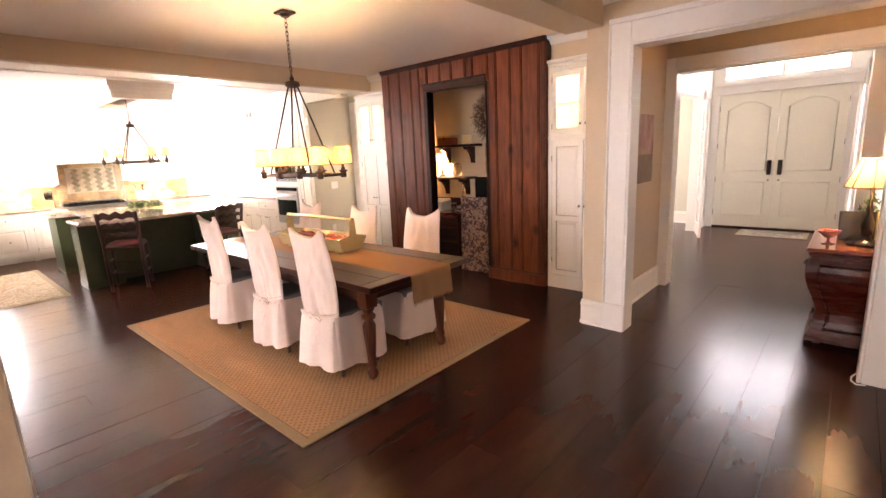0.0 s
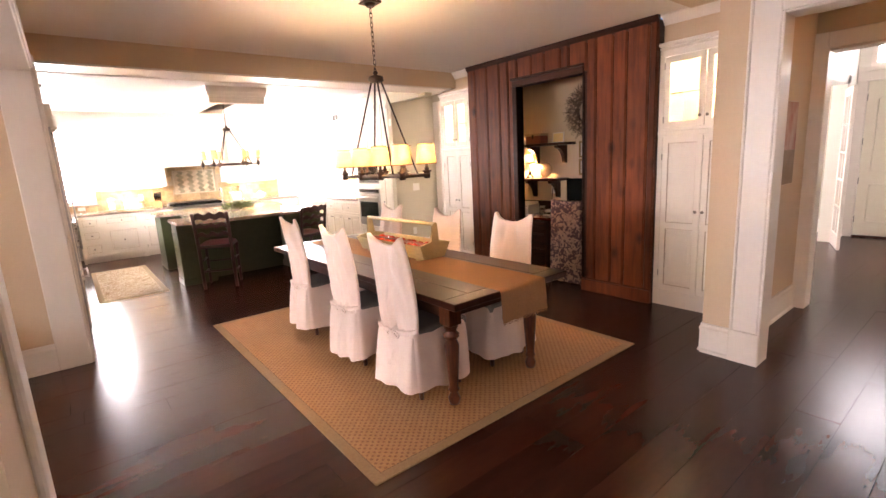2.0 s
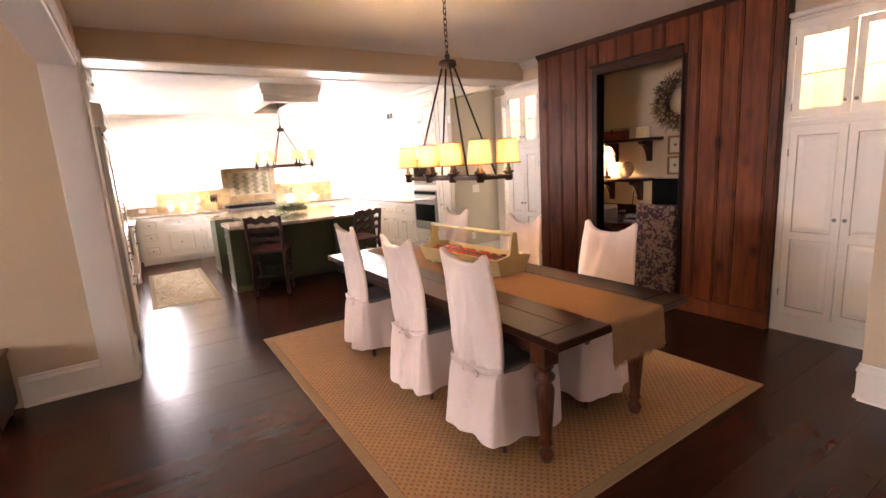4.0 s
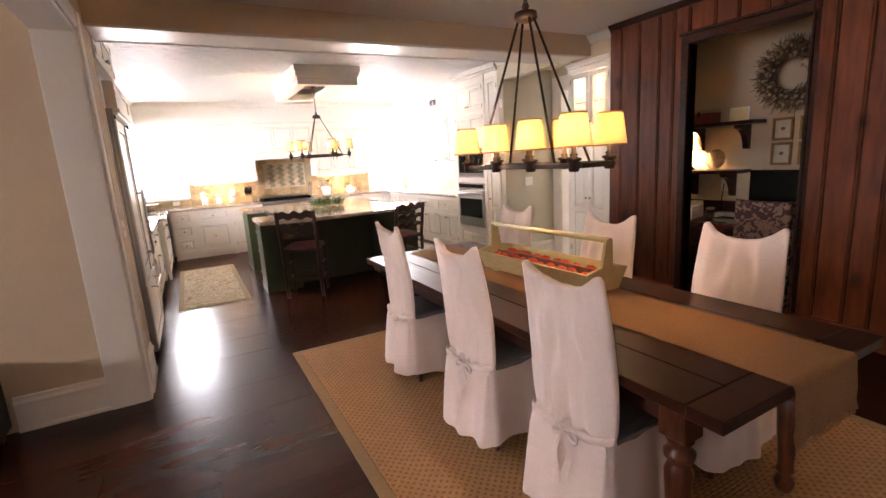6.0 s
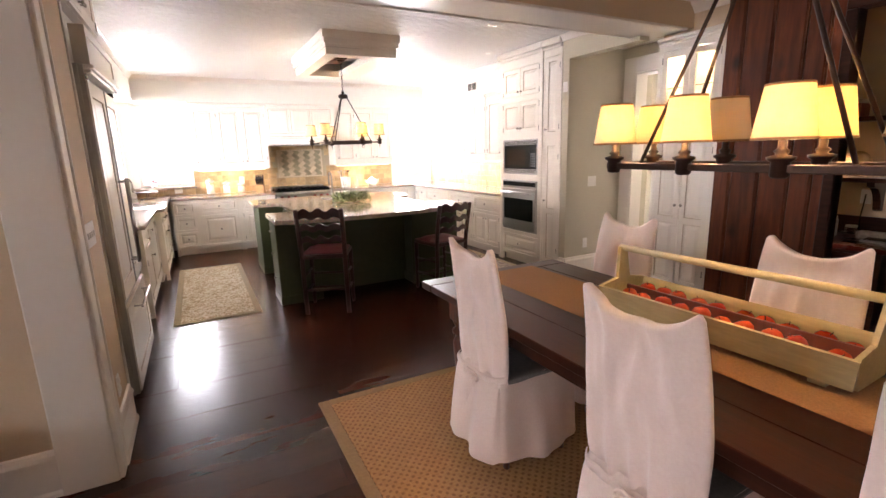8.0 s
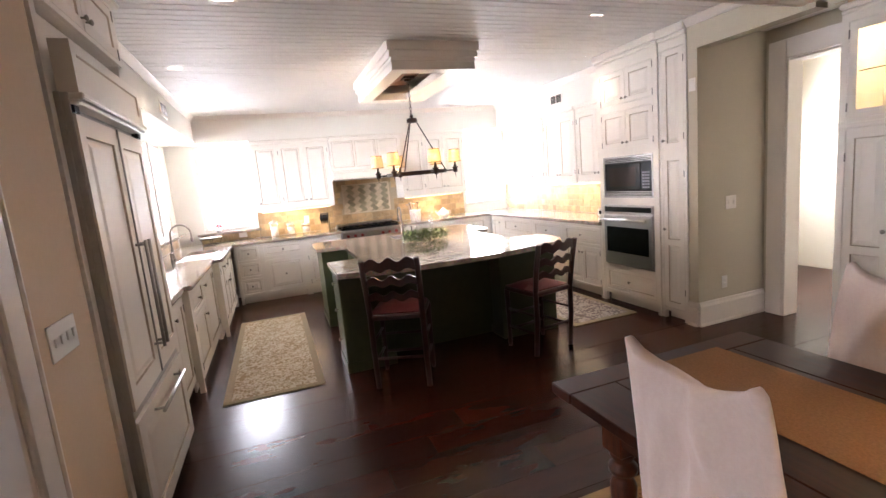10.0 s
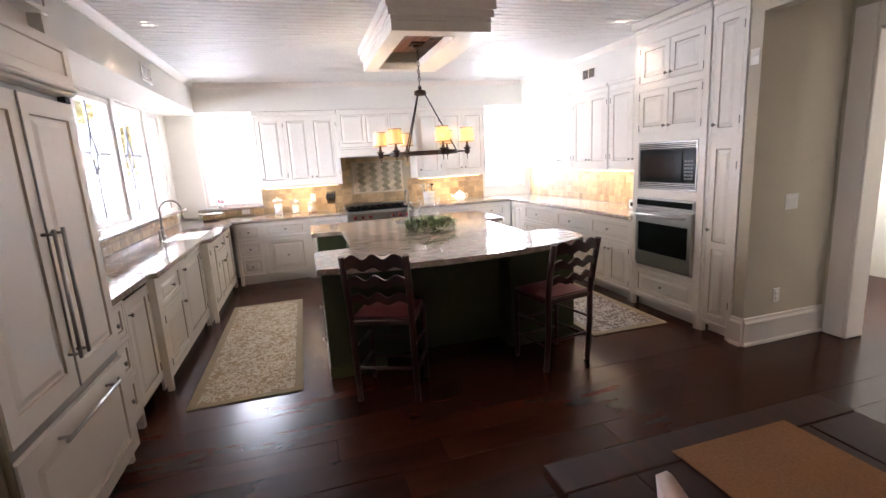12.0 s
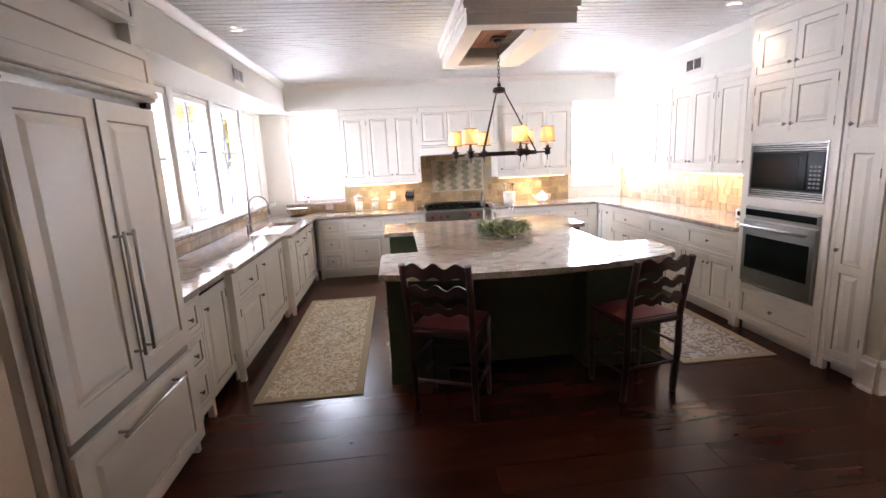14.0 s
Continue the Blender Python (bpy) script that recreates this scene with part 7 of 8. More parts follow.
def french_door(name, label, m, w=0.62, h=2.22):
    top = thing(name, label, "door", m, kind="structure")
    s = 0.095
    part("stiles", B((0, s, 0, 0.04, 0, h), (w - s, w, 0, 0.04, 0, h), (s, w - s, 0, 0.04, 0, 0.2), (s, w - s, 0, 0.04, h - 0.11, h), bevel=0.003), M_TRIM, top)
    for i in range(1, 5):
        z = 0.2 + (h - 0.31) * i / 5
        part("glazing_bar", B((s, w - s, 0.005, 0.035, z - 0.012, z + 0.012)), M_TRIM, top)
    part("glazing_bar", B((w / 2 - 0.012, w / 2 + 0.012, 0.006, 0.034, 0.2, h - 0.11)), M_TRIM, top)
    part("pane", B((s, w - s, 0.018, 0.022, 0.2, h - 0.11)), M_GLASS, top).visible_shadow = False


french_door("door_3", "white glazed french door standing ajar off the foyer", pose(-1.62, 9.30, 0.005, 0, 0, -72))
french_door("door_4", "white glazed french door folded back off the foyer", pose(0.44, 9.36, 0.005, 0, 0, -96))
solid("trim_foyer_doors", casing_bm([(-1.645, -1.61, 9.35, 9.49, 0, 2.42), (-1.645, -1.61, 7.41, 7.55, 0, 2.42), (-1.645, -1.61, 7.41, 9.49, 2.30, 2.44), (0.43, 0.465, 9.40, 9.54, 0, 2.42), (0.43, 0.465, 7.76, 7.90, 0, 2.42), (0.43, 0.465, 7.76, 9.54, 2.30, 2.44)]),
      M_TRIM, "white painted casings of the foyer's side doorways", "casing", "structure")
flat_rug("door_mat", "grey-brown woven entrance mat inside the front door", -0.99, -0.02, 9.26, 9.90, M_KRUG2, M_KRUGEDGE, 0.05)


def painting():
    top = thing("painting", "unframed canvas painting of soft red flowers on the hall wall", "painting", pose(-1.15, 5.20, 1.20, 0, 0, 90))
    cv = surf("red_flower_canvas", (0.55, 0.42, 0.33), (0.40, 0.12, 0.09), scale=5, rough=0.8, bump=0.15, bscale=260, stretch=(1.6, 1.6, 0.8), stain=0.5, stain_scale=4)
    m2 = surf("dark_canvas_ground", (0.34, 0.25, 0.17), (0.22, 0.16, 0.11), scale=5, rough=0.8, bump=0.15, bscale=260)
    part("stretcher", B((-0.46, 0.0, -0.03, -0.001, 0, 0.66), bevel=0.003), surf("ivory_canvas_edge", (0.70, 0.62, 0.5), scale=30, rough=0.8, bump=0.1), top)
    part("flower_field", B((-0.46, 0.0, -0.0325, -0.0305, 0.28, 0.655)), cv, top)
    part("ground", B((-0.46, 0.0, -0.0325, -0.0305, 0.005, 0.279)), m2, top)


painting()


def bombe_chest():
    top = thing("bombe_chest", "curved red mahogany chest with a marble-look top in the hall", "chest")
    x0, x1, y0, y1 = 0.225, 0.855, 4.56, 5.50
    bm = bmesh.new()
    prof = [(0.03, 0.0), (0.035, 0.03), (0.05, 0.06), (0.065, 0.10), (0.085, 0.16), (0.088, 0.22), (0.075, 0.29), (0.05, 0.36), (0.022, 0.43), (0.004, 0.50), (0.0, 0.55), (0.008, 0.60), (0.025, 0.65), (0.04, 0.70)]
    rings = []
    for o, z in prof:
        rings.append([bm.verts.new(p) for p in ((x0 + o, y0 + o * 0.8, z + 0.03), (x1, y0 + o * 0.8, z + 0.03), (x1, y1 - o * 0.8, z + 0.03), (x0 + o, y1 - o * 0.8, z + 0.03))])
    for a, b in zip(rings, rings[1:]):
        for i in range(4):
            bm.faces.new((a[i], a[(i + 1) % 4], b[(i + 1) % 4], b[i]))
    bm.faces.new(rings[0][::-1])
    bm.faces.new(rings[-1])
    part("carcass", bm, M_CHEST, top)
    part("top", B((x0 - 0.005, x1, y0 - 0.01, y1 + 0.01, 0.731, 0.76), bevel=0.008), surf("red_brown_polished_top", (0.30, 0.10, 0.07), (0.17, 0.05, 0.035), scale=5, rough=0.12, bump=0.02, coat=0.4), top)
    part("moulding", B((x0 + 0.01, x1 - 0.001, y0 + 0.005, y1 - 0.005, 0.70, 0.7305), bevel=0.008), M_CHEST, top)
    # raised field on the side
    bm = bmesh.new()
    side = [(z + 0.03, o) for o, z in prof if 0.09 < z < 0.64]
    tube(bm, [(x0 + o + 0.075, y0 + o * 0.8, z) for z, o in side] + [(x1 - 0.07, y0 + o * 0.8, z) for z, o in side[::-1]], 0.012, 6, closed=True)
    part("side_moulding", bm, M_CHEST, top)
    def front_x(z):
        for (o0, z0), (o1, z1) in zip(prof, prof[1:]):
            if z0 + 0.03 <= z <= z1 + 0.03:
                return x0 + o0 + (o1 - o0) * (z - z0 - 0.03) / (z1 - z0)
        return x0 + prof[-1][0]

    for z, h in ((0.12, 0.18), (0.32, 0.19), (0.53, 0.15)):
        bm = bmesh.new()
        rows = []
        for i in range(9):
            q = z + h * i / 8
            dx = 0.004 if i in (0, 8) else -0.007
            rows.append([bm.verts.new((front_x(q) + dx, y, q)) for y in (y0 + 0.09, y0 + 0.10, y1 - 0.10, y1 - 0.09)])
        for p, q in zip(rows, rows[1:]):
            for i in range(3):
                bm.faces.new((p[i], p[i + 1], q[i + 1], q[i])).smooth = True
        d = part("drawer_front", bm, M_CHEST, top)
        for y in (y0 + 0.25, y1 - 0.25):
            bm = bmesh.new()
            zc = z + h / 2
            xc = front_x(zc)
            tube(bm, [(xc + 0.01, y - 0.05, zc + 0.02), (xc - 0.02, y - 0.04, zc), (xc - 0.028, y, zc - 0.02), (xc - 0.02, y + 0.04, zc), (xc + 0.01, y + 0.05, zc + 0.02)], 0.006, 6)
            part("bail_pull", bm, M_IRON, d)
    ft = bmesh.new()
    lathe(ft, [(0.028, 0), (0.04, 0.015), (0.045, 0.035), (0.03, 0.055)], 10)
    me = mesh_of("foot", ft, M_CHEST)
    for x in (x0 + 0.11, x1 - 0.07):
        for y in (y0 + 0.10, y1 - 0.10):
            shared("foot", me, top, (x, y, 0))


bombe_chest()
table_lamp(pose(0.545, 4.86, 0.76), "dark bronze table lamp with a pleated lit ivory shade", 0.64, (0.165, 0.085, 0.21), M_BLACK, M_SHADEPALE, 7.0, panels=8)
top = thing("box_frame", "black box frame leaning on the chest", "frame", pose(0.47, 5.02, 0.76, -6, 0, 8))
part("frame", B((-0.09, 0.13, 0, 0.03, 0, 0.23), bevel=0.004), M_BLACK, top)
part("gilt_edge", B((0.131, 0.20, 0.002, 0.03, 0, 0.23), bevel=0.003), surf("gilt_edge", (0.5, 0.36, 0.14), scale=20, rough=0.35, bump=0.05, metal=0.5), top)


def candy_dish():
    top = thing("candy_dish", "footed glass dish holding red petals", "dish", pose(0.33, 4.80, 0.76))
    bm = bmesh.new()
    lathe(bm, [(0.04, 0), (0.042, 0.004), (0.010, 0.012), (0.009, 0.045), (0.03, 0.055), (0.065, 0.085), (0.075, 0.105), (0.072, 0.105), (0.06, 0.085), (0.0, 0.06)], 20)
    part("bowl", bm, surf("rose_glass", (0.30, 0.12, 0.10), (0.22, 0.08, 0.07), scale=12, rough=0.12, bump=0.0), top)
    bm = bmesh.new()
    rnd = random.Random(2)
    for i in range(34):
        a, r = rnd.uniform(0, 6.28), rnd.uniform(0, 0.055)
        bmesh.ops.create_icosphere(bm, subdivisions=1, radius=rnd.uniform(0.010, 0.017), matrix=Matrix.Translation((r * math.cos(a), r * math.sin(a), 0.085 + rnd.uniform(0, 0.03))) @ Matrix.Diagonal((1, 0.8, 0.5, 1)))
    part("petals", bm, surf("red_petals", (0.42, 0.06, 0.06), (0.6, 0.25, 0.2), scale=40, rough=0.6, bump=0.1), top, "red and pink petals")


candy_dish()
M_LEAF = surf("grey_green_leaf", (0.20, 0.26, 0.10), (0.07, 0.12, 0.035), scale=12, rough=0.5, bump=0.1, rand=0.8)
M_LEAFPALE = surf("pale_green_leaf", (0.40, 0.44, 0.26), (0.24, 0.30, 0.14), scale=12, rough=0.55, bump=0.1, rand=0.6)


def leaf(bm, p, d, ln, w, up=Vector((0, 0, 1))):
    d = d.normalized()
    s = d.cross(up)
    if s.length < 1e-3:
        s = Vector((1, 0, 0))
    s.normalize()
    n = s.cross(d)
    v = [bm.verts.new(q) for q in (p, p + d * ln * 0.45 + s * w - n * w * 0.3, p + d * ln, p + d * ln * 0.45 - s * w - n * w * 0.3, p + d * ln * 0.5)]
    bm.faces.new((v[0], v[1], v[4]))
    bm.faces.new((v[1], v[2], v[4]))
    bm.faces.new((v[2], v[3], v[4]))
    bm.faces.new((v[3], v[0], v[4]))


def foliage(n, shape, ln, w, seed):
    bm = bmesh.new()
    rnd = random.Random(seed)
    for _ in range(n):
        p = shape(rnd)
        d = Vector((p.x, p.y, 0)).normalized() * rnd.uniform(0.2, 1.0) + Vector((rnd.uniform(-0.6, 0.6), rnd.uniform(-0.6, 0.6), rnd.uniform(-0.2, 0.9)))
        leaf(bm, p, d, ln * rnd.uniform(0.6, 1.3), w * rnd.uniform(0.7, 1.2))
    return bm


def in_blob(a, b, c, z0):
    def f(r):
        v = Vector((r.gauss(0, 1), r.gauss(0, 1), r.gauss(0, 1))).normalized() * r.uniform(0.45, 1.0)
        return Vector((v.x * a, v.y * b, z0 + abs(v.z) * c))
    return f


top = thing("potted_plant", "leafy green plant in a dark pot on the hall chest", "plant", pose(0.62, 5.25, 0.76))
bm = bmesh.new()
lathe(bm, [(0.05, 0), (0.07, 0.09), (0.075, 0.095), (0.065, 0.09), (0, 0.085)], 16)
part("pot", bm, M_IRON, top)
part("leaves", foliage(260, in_blob(0.15, 0.15, 0.26, 0.09), 0.06, 0.014, 4), M_LEAF, top)
top = thing("cord", "white lamp cord looped on the floor", "cord")
bm = bmesh.new()
tube(bm, [(0.62, 4.0, 0.006), (0.575, 3.985, 0.006), (0.55, 4.03, 0.006), (0.552, 4.10, 0.006), (0.60, 4.25, 0.006)], 0.005, 6)
part("cable", bm, M_PLASTIC, top)
# low dark chest in the side room, seen past the pier
top = thing("low_chest", "low dark wood chest beyond the side opening", "chest", pose(-4.74, -0.92, 0))
part("body", B((0.0, 0.5, 0.0, 0.60, 0.06, 0.44), bevel=0.006), M_DARKWOOD, top)
part("lid", B((-0.01, 0.515, -0.015, 0.615, 0.441, 0.47), bevel=0.006), M_DARKWOOD, top)
for x, y in ((0.04, 0.04), (0.42, 0.04), (0.04, 0.52), (0.42, 0.52)):
    part("foot", B((x, x + 0.05, y, y + 0.05, 0, 0.06)), M_DARKWOOD, top)

# ---------------------------------------------------------------- small things in the kitchen
ZW = 0.913


def canister(x, y, h, r):
    top = thing("canister", "clear glass canister with a steel lid, %s" % ("tall" if h > 0.2 else "medium" if h > 0.16 else "small"), "canister", pose(x, y, ZW), "glass canisters")
    bm = bmesh.new()
    lathe(bm, [(r * 0.9, 0), (r, 0.01), (r, h * 0.78), (r * 0.9, h * 0.8), (r * 0.88, h * 0.78), (r * 0.94, h * 0.75), (r * 0.94, 0.014), (0, 0.012)], 20)
    part("jar", bm, M_GLASS, top)
    bm = bmesh.new()
    lathe(bm, [(r * 0.88, 0.015), (r * 0.88, h * 0.62), (0, h * 0.64)], 16)
    part("flour", bm, surf("white_flour", (0.8, 0.77, 0.7), scale=30, rough=0.9, bump=0.1), top, "white flour inside")
    bm = bmesh.new()
    lathe(bm, [(r * 0.98, h * 0.80), (r, h * 0.82), (r, h * 0.93), (r * 0.5, h * 0.97), (0.014, h * 0.98), (0.014, h * 1.06), (0, h * 1.07)], 20)
    part("lid", bm, M_STEEL, top)


for y, h, r in ((1.09, 0.25, 0.062), (1.33, 0.20, 0.060), (1.56, 0.165, 0.062)):
    canister(-10.86, y, h, r)


def knife_block():
    top = thing("knife_block", "pale wooden knife block full of black-handled knives", "knife block", pose(-10.78, 1.86, ZW, 0, 0, 75))
    bm = bmesh.new()
    lo = [bm.verts.new(p) for p in ((-0.06, -0.09, 0), (0.06, -0.09, 0), (0.06, 0.09, 0), (-0.06, 0.09, 0))]
    hi = [bm.verts.new(p) for p in ((-0.06, -0.10, 0.12), (0.06, -0.10, 0.12), (0.06, 0.06, 0.21), (-0.06, 0.06, 0.21))]
    bm.faces.new(lo[::-1])
    bm.faces.new(hi)
    for i in range(4):
        bm.faces.new((lo[i], lo[(i + 1) % 4], hi[(i + 1) % 4], hi[i]))
    part("block", bm, surf("beech", (0.50, 0.33, 0.16), (0.40, 0.25, 0.12), scale=6, rough=0.45, bump=0.1, stretch=(6, 6, 1)), top)
    for i in range(4):
        for j in range(3):
            x, y = -0.042 + i * 0.028, -0.075 + j * 0.05
            z = 0.125 + (y + 0.10) * 0.56
            bm = bmesh.new()
            tube(bm, [(x, y, z), (x + 0.004 * (i - 1.5), y - 0.03, z + 0.055), (x + 0.006 * (i - 1.5), y - 0.055, z + 0.10)], 0.010, 6, r1=0.012)
            part("knife_handle", bm, M_BLACK, top)


knife_block()


def crock():
    top = thing("utensil_crock", "white ceramic crock full of kitchen utensils", "crock", pose(-10.80, 3.36, ZW))
    bm = bmesh.new()
    lathe(bm, [(0.075, 0), (0.085, 0.01), (0.095, 0.17), (0.10, 0.18), (0.092, 0.18), (0.085, 0.17), (0.07, 0.02), (0, 0.02)], 20)
    part("pot", bm, M_PLASTIC, top)
    rnd = random.Random(6)
    for i in range(7):
        a, t = rnd.uniform(0, 6.28), rnd.uniform(0.06, 0.16)
        bm = bmesh.new()
        q = Vector((t * math.cos(a), t * math.sin(a), rnd.uniform(0.25, 0.31)))
        tube(bm, [(0.03 * math.cos(a), 0.03 * math.sin(a), 0.03), q], 0.006, 6)
        bmesh.ops.create_icosphere(bm, subdivisions=1, radius=0.032, matrix=Matrix.Translation(q) @ Matrix.Diagonal((1, 1, 0.5, 1)))
        part("utensil", bm, M_BLACK if i % 2 else M_STEEL, top)


crock()
top = thing("teapot", "white ceramic teapot on the counter", "teapot", pose(-10.82, 3.88, ZW))
bm = bmesh.new()
lathe(bm, [(0.05, 0), (0.08, 0.02), (0.095, 0.06), (0.085, 0.10), (0.05, 0.125), (0.045, 0.13), (0.03, 0.145), (0.012, 0.15), (0.014, 0.165), (0, 0.168)], 20)
part("body", bm, M_PLASTIC, top)
bm = bmesh.new()
tube(bm, [(0, -0.08, 0.05), (0, -0.12, 0.07), (0, -0.14, 0.11)], 0.016, 8, r1=0.009)
part("spout", bm, M_PLASTIC, top)
bm = bmesh.new()
tube(bm, [(0, 0.085, 0.10), (0, 0.13, 0.10), (0, 0.135, 0.06), (0, 0.09, 0.04)], 0.008, 8)
part("handle", bm, M_PLASTIC, top)


def centrepiece():
    x, y, z = -8.02, 2.62, 0.919
    top = thing("hurricane_vase", "tall clear glass hurricane vase on the island", "vase", pose(x, y, z))
    bm = bmesh.new()
    lathe(bm, [(0.07, 0), (0.10, 0.004), (0.10, 0.05), (0.098, 0.26), (0.112, 0.31), (0.109, 0.31), (0.094, 0.26), (0.095, 0.01), (0, 0.008)], 24)
    part("glass", bm, M_GLASS, top)
    part("greens", foliage(120, in_blob(0.06, 0.06, 0.12, 0.02), 0.04, 0.010, 31), M_LEAF, top, "grey-green sprigs inside")
    ring = lambda r: (lambda a, q, h: Vector((q * math.cos(a), q * math.sin(a), h)))(r.uniform(0, 6.283), r.uniform(0.12, 0.235), r.uniform(0.012, 0.10))
    top = thing("greenery_wreath", "wreath of pale grey-green leaves round the vase", "wreath", pose(x, y, z))
    part("leaves", foliage(520, ring, 0.055, 0.012, 32), M_LEAF, top)
    part("pale_leaves", foliage(380, ring, 0.045, 0.012, 33), M_LEAFPALE, top, "pale green tips")


centrepiece()
top = thing("radio", "white tabletop radio by the oven cabinet", "radio", pose(-7.98, 5.06, ZW, 0, 0, -8))
part("case", B((-0.14, 0.14, -0.09, 0.09, 0, 0.105), bevel=0.014), M_PLASTIC, top)
part("display", B((-0.10, 0.02, -0.093, -0.088, 0.035, 0.08), bevel=0.003), M_OVENGLASS, top)
part("foot", B((-0.12, 0.12, -0.07, 0.07, -0.001, 0.004)), M_BLACK, top)
for i, (x, w, h, col) in enumerate(((-7.80, 0.045, 0.15, (0.75, 0.66, 0.58)), (-7.75, 0.035, 0.20, (0.55, 0.12, 0.08)), (-7.712, 0.03, 0.22, (0.75, 0.7, 0.62)), (-7.68, 0.03, 0.21, (0.35, 0.08, 0.06)))):
    top = thing("cookbook", "cookbook standing beside the oven cabinet", "book", pose(x, 5.12, ZW), "cookbooks")
    part("cover", B((0, w - 0.003, -0.09, 0.09, 0, h), bevel=0.002), surf("book_cloth", col, scale=40, rough=0.6, bump=0.1), top)
    part("spine_label", B((0.006, w - 0.009, -0.0915, -0.0895, h * 0.6, h * 0.8)), M_PLASTIC, top)
top = thing("coffee_canister", "brown stoneware coffee canister with a lid", "canister", pose(-6.98, -0.02, ZW))
brown = surf("brown_stoneware", (0.13, 0.055, 0.04), (0.08, 0.035, 0.026), scale=14, rough=0.3, bump=0.05)
part("jar", B((-0.065, 0.065, -0.065, 0.065, 0, 0.13), bevel=0.014), brown, top)
part("lid", B((-0.05, 0.05, -0.05, 0.05, 0.131, 0.155), bevel=0.01), M_IRON, top)
bm = bmesh.new()
lathe(bm, [(0.008, 0), (0.016, 0.018), (0.0, 0.026)], 10, (0, 0, 0.155))
part("lid_knob", bm, M_IRON, top)
top = thing("napkin_holder", "curled iron napkin holder on the counter", "napkin holder", pose(-7.20, -0.03, ZW))
for s in (-0.04, 0.04):
    bm = bmesh.new()
    tube(bm, [(s, 0.07 * math.cos(a), 0.055 + 0.05 * math.sin(a)) for a in [i * 2 * math.pi / 14 for i in range(14)]], 0.004, 5, closed=True)
    part("hoop", bm, M_IRON, top)
part("tray", B((-0.05, 0.05, -0.06, 0.06, 0, 0.006), bevel=0.002), M_IRON, top)
top = thing("fruit_stand", "low wire stand in the kitchen corner", "stand", pose(-10.78, 0.20, ZW))
bm = bmesh.new()
for z, r in ((0.10, 0.15), (0.004, 0.10)):
    tube(bm, [(r * math.cos(i * 2 * math.pi / 18), r * math.sin(i * 2 * math.pi / 18), z) for i in range(18)], 0.004, 5, closed=True)
for i in range(4):
    a = i * math.pi / 2
    tube(bm, [(0.10 * math.cos(a), 0.10 * math.sin(a), 0.004), (0.15 * math.cos(a), 0.15 * math.sin(a), 0.10)], 0.003, 5)
part("wire_frame", bm, M_IRON, top)
bm = bmesh.new()
lathe(bm, [(0, 0.104), (0.14, 0.104), (0.15, 0.112), (0.0, 0.110)], 20)
part("plate", bm, M_PLASTIC, top)
top = thing("flower_pot", "small pot of red flowers on the corner window ledge", "plant", pose(-11.05, 0.30, 1.066))
bm = bmesh.new()
lathe(bm, [(0.03, 0), (0.042, 0.06), (0.038, 0.06), (0, 0.055)], 14)
part("pot", bm, M_PLASTIC, top)
part("flowers", foliage(90, in_blob(0.08, 0.05, 0.08, 0.06), 0.03, 0.012, 41), surf("red_flowers", (0.55, 0.05, 0.06), scale=30, rough=0.6, bump=0.1), top, "small red flowers")


# ---------------------------------------------------------------- lights under the wall cabinets
def strip_light(m, w):
    top = thing("under_cabinet_light", "slim lit strip light under the wall cabinets", "strip light", m, "under-cabinet lights")
    part("housing", B((0, w, 0, 0.05, 0.004, 0.016), bevel=0.003), M_PLASTIC, top)
    part("diffuser", B((0.01, w - 0.01, 0.006, 0.044, 0.0, 0.004)), glow("warm_strip_lens", (1.0, 0.72, 0.36), 6.0), top)


strip_light(pose(-10.80, 0.95, 1.299, 0, 0, 90), 1.03)
strip_light(pose(-10.80, 3.21, 1.299, 0, 0, 90), 1.03)
strip_light(pose(-9.60, 5.08, 1.329), 1.95)
for where, aim, size in (((-10.85, 1.46, 1.297), (-10.95, 1.46, 0.9), (0.03, 1.0)), ((-10.85, 3.72, 1.297), (-10.95, 3.72, 0.9), (0.03, 1.0)), ((-8.6, 5.10, 1.327), (-8.6, 5.2, 0.9), (1.9, 0.03))):
    lamp("strip_lamp", "AREA", where, aim, 5.0, (1.0, 0.76, 0.44), size=size)

# ---------------------------------------------------------------- outside
M_BARK = surf('grey_bark', (0.35, 0.31, 0.27), (0.24, 0.21, 0.18), scale=8, rough=0.9, bump=0.4, stretch=(4, 4, 1))
# ground colour is paled to carry the glare outside the windows
solid("ground", B((-120, 120, -160, 160, -0.6, -0.45)), surf("glare_paled_ground", (0.46, 0.43, 0.37), (0.36, 0.34, 0.29), scale=3, rough=0.9, bump=0.3), "ground round the house, paled as if overexposed", "ground", "structure")


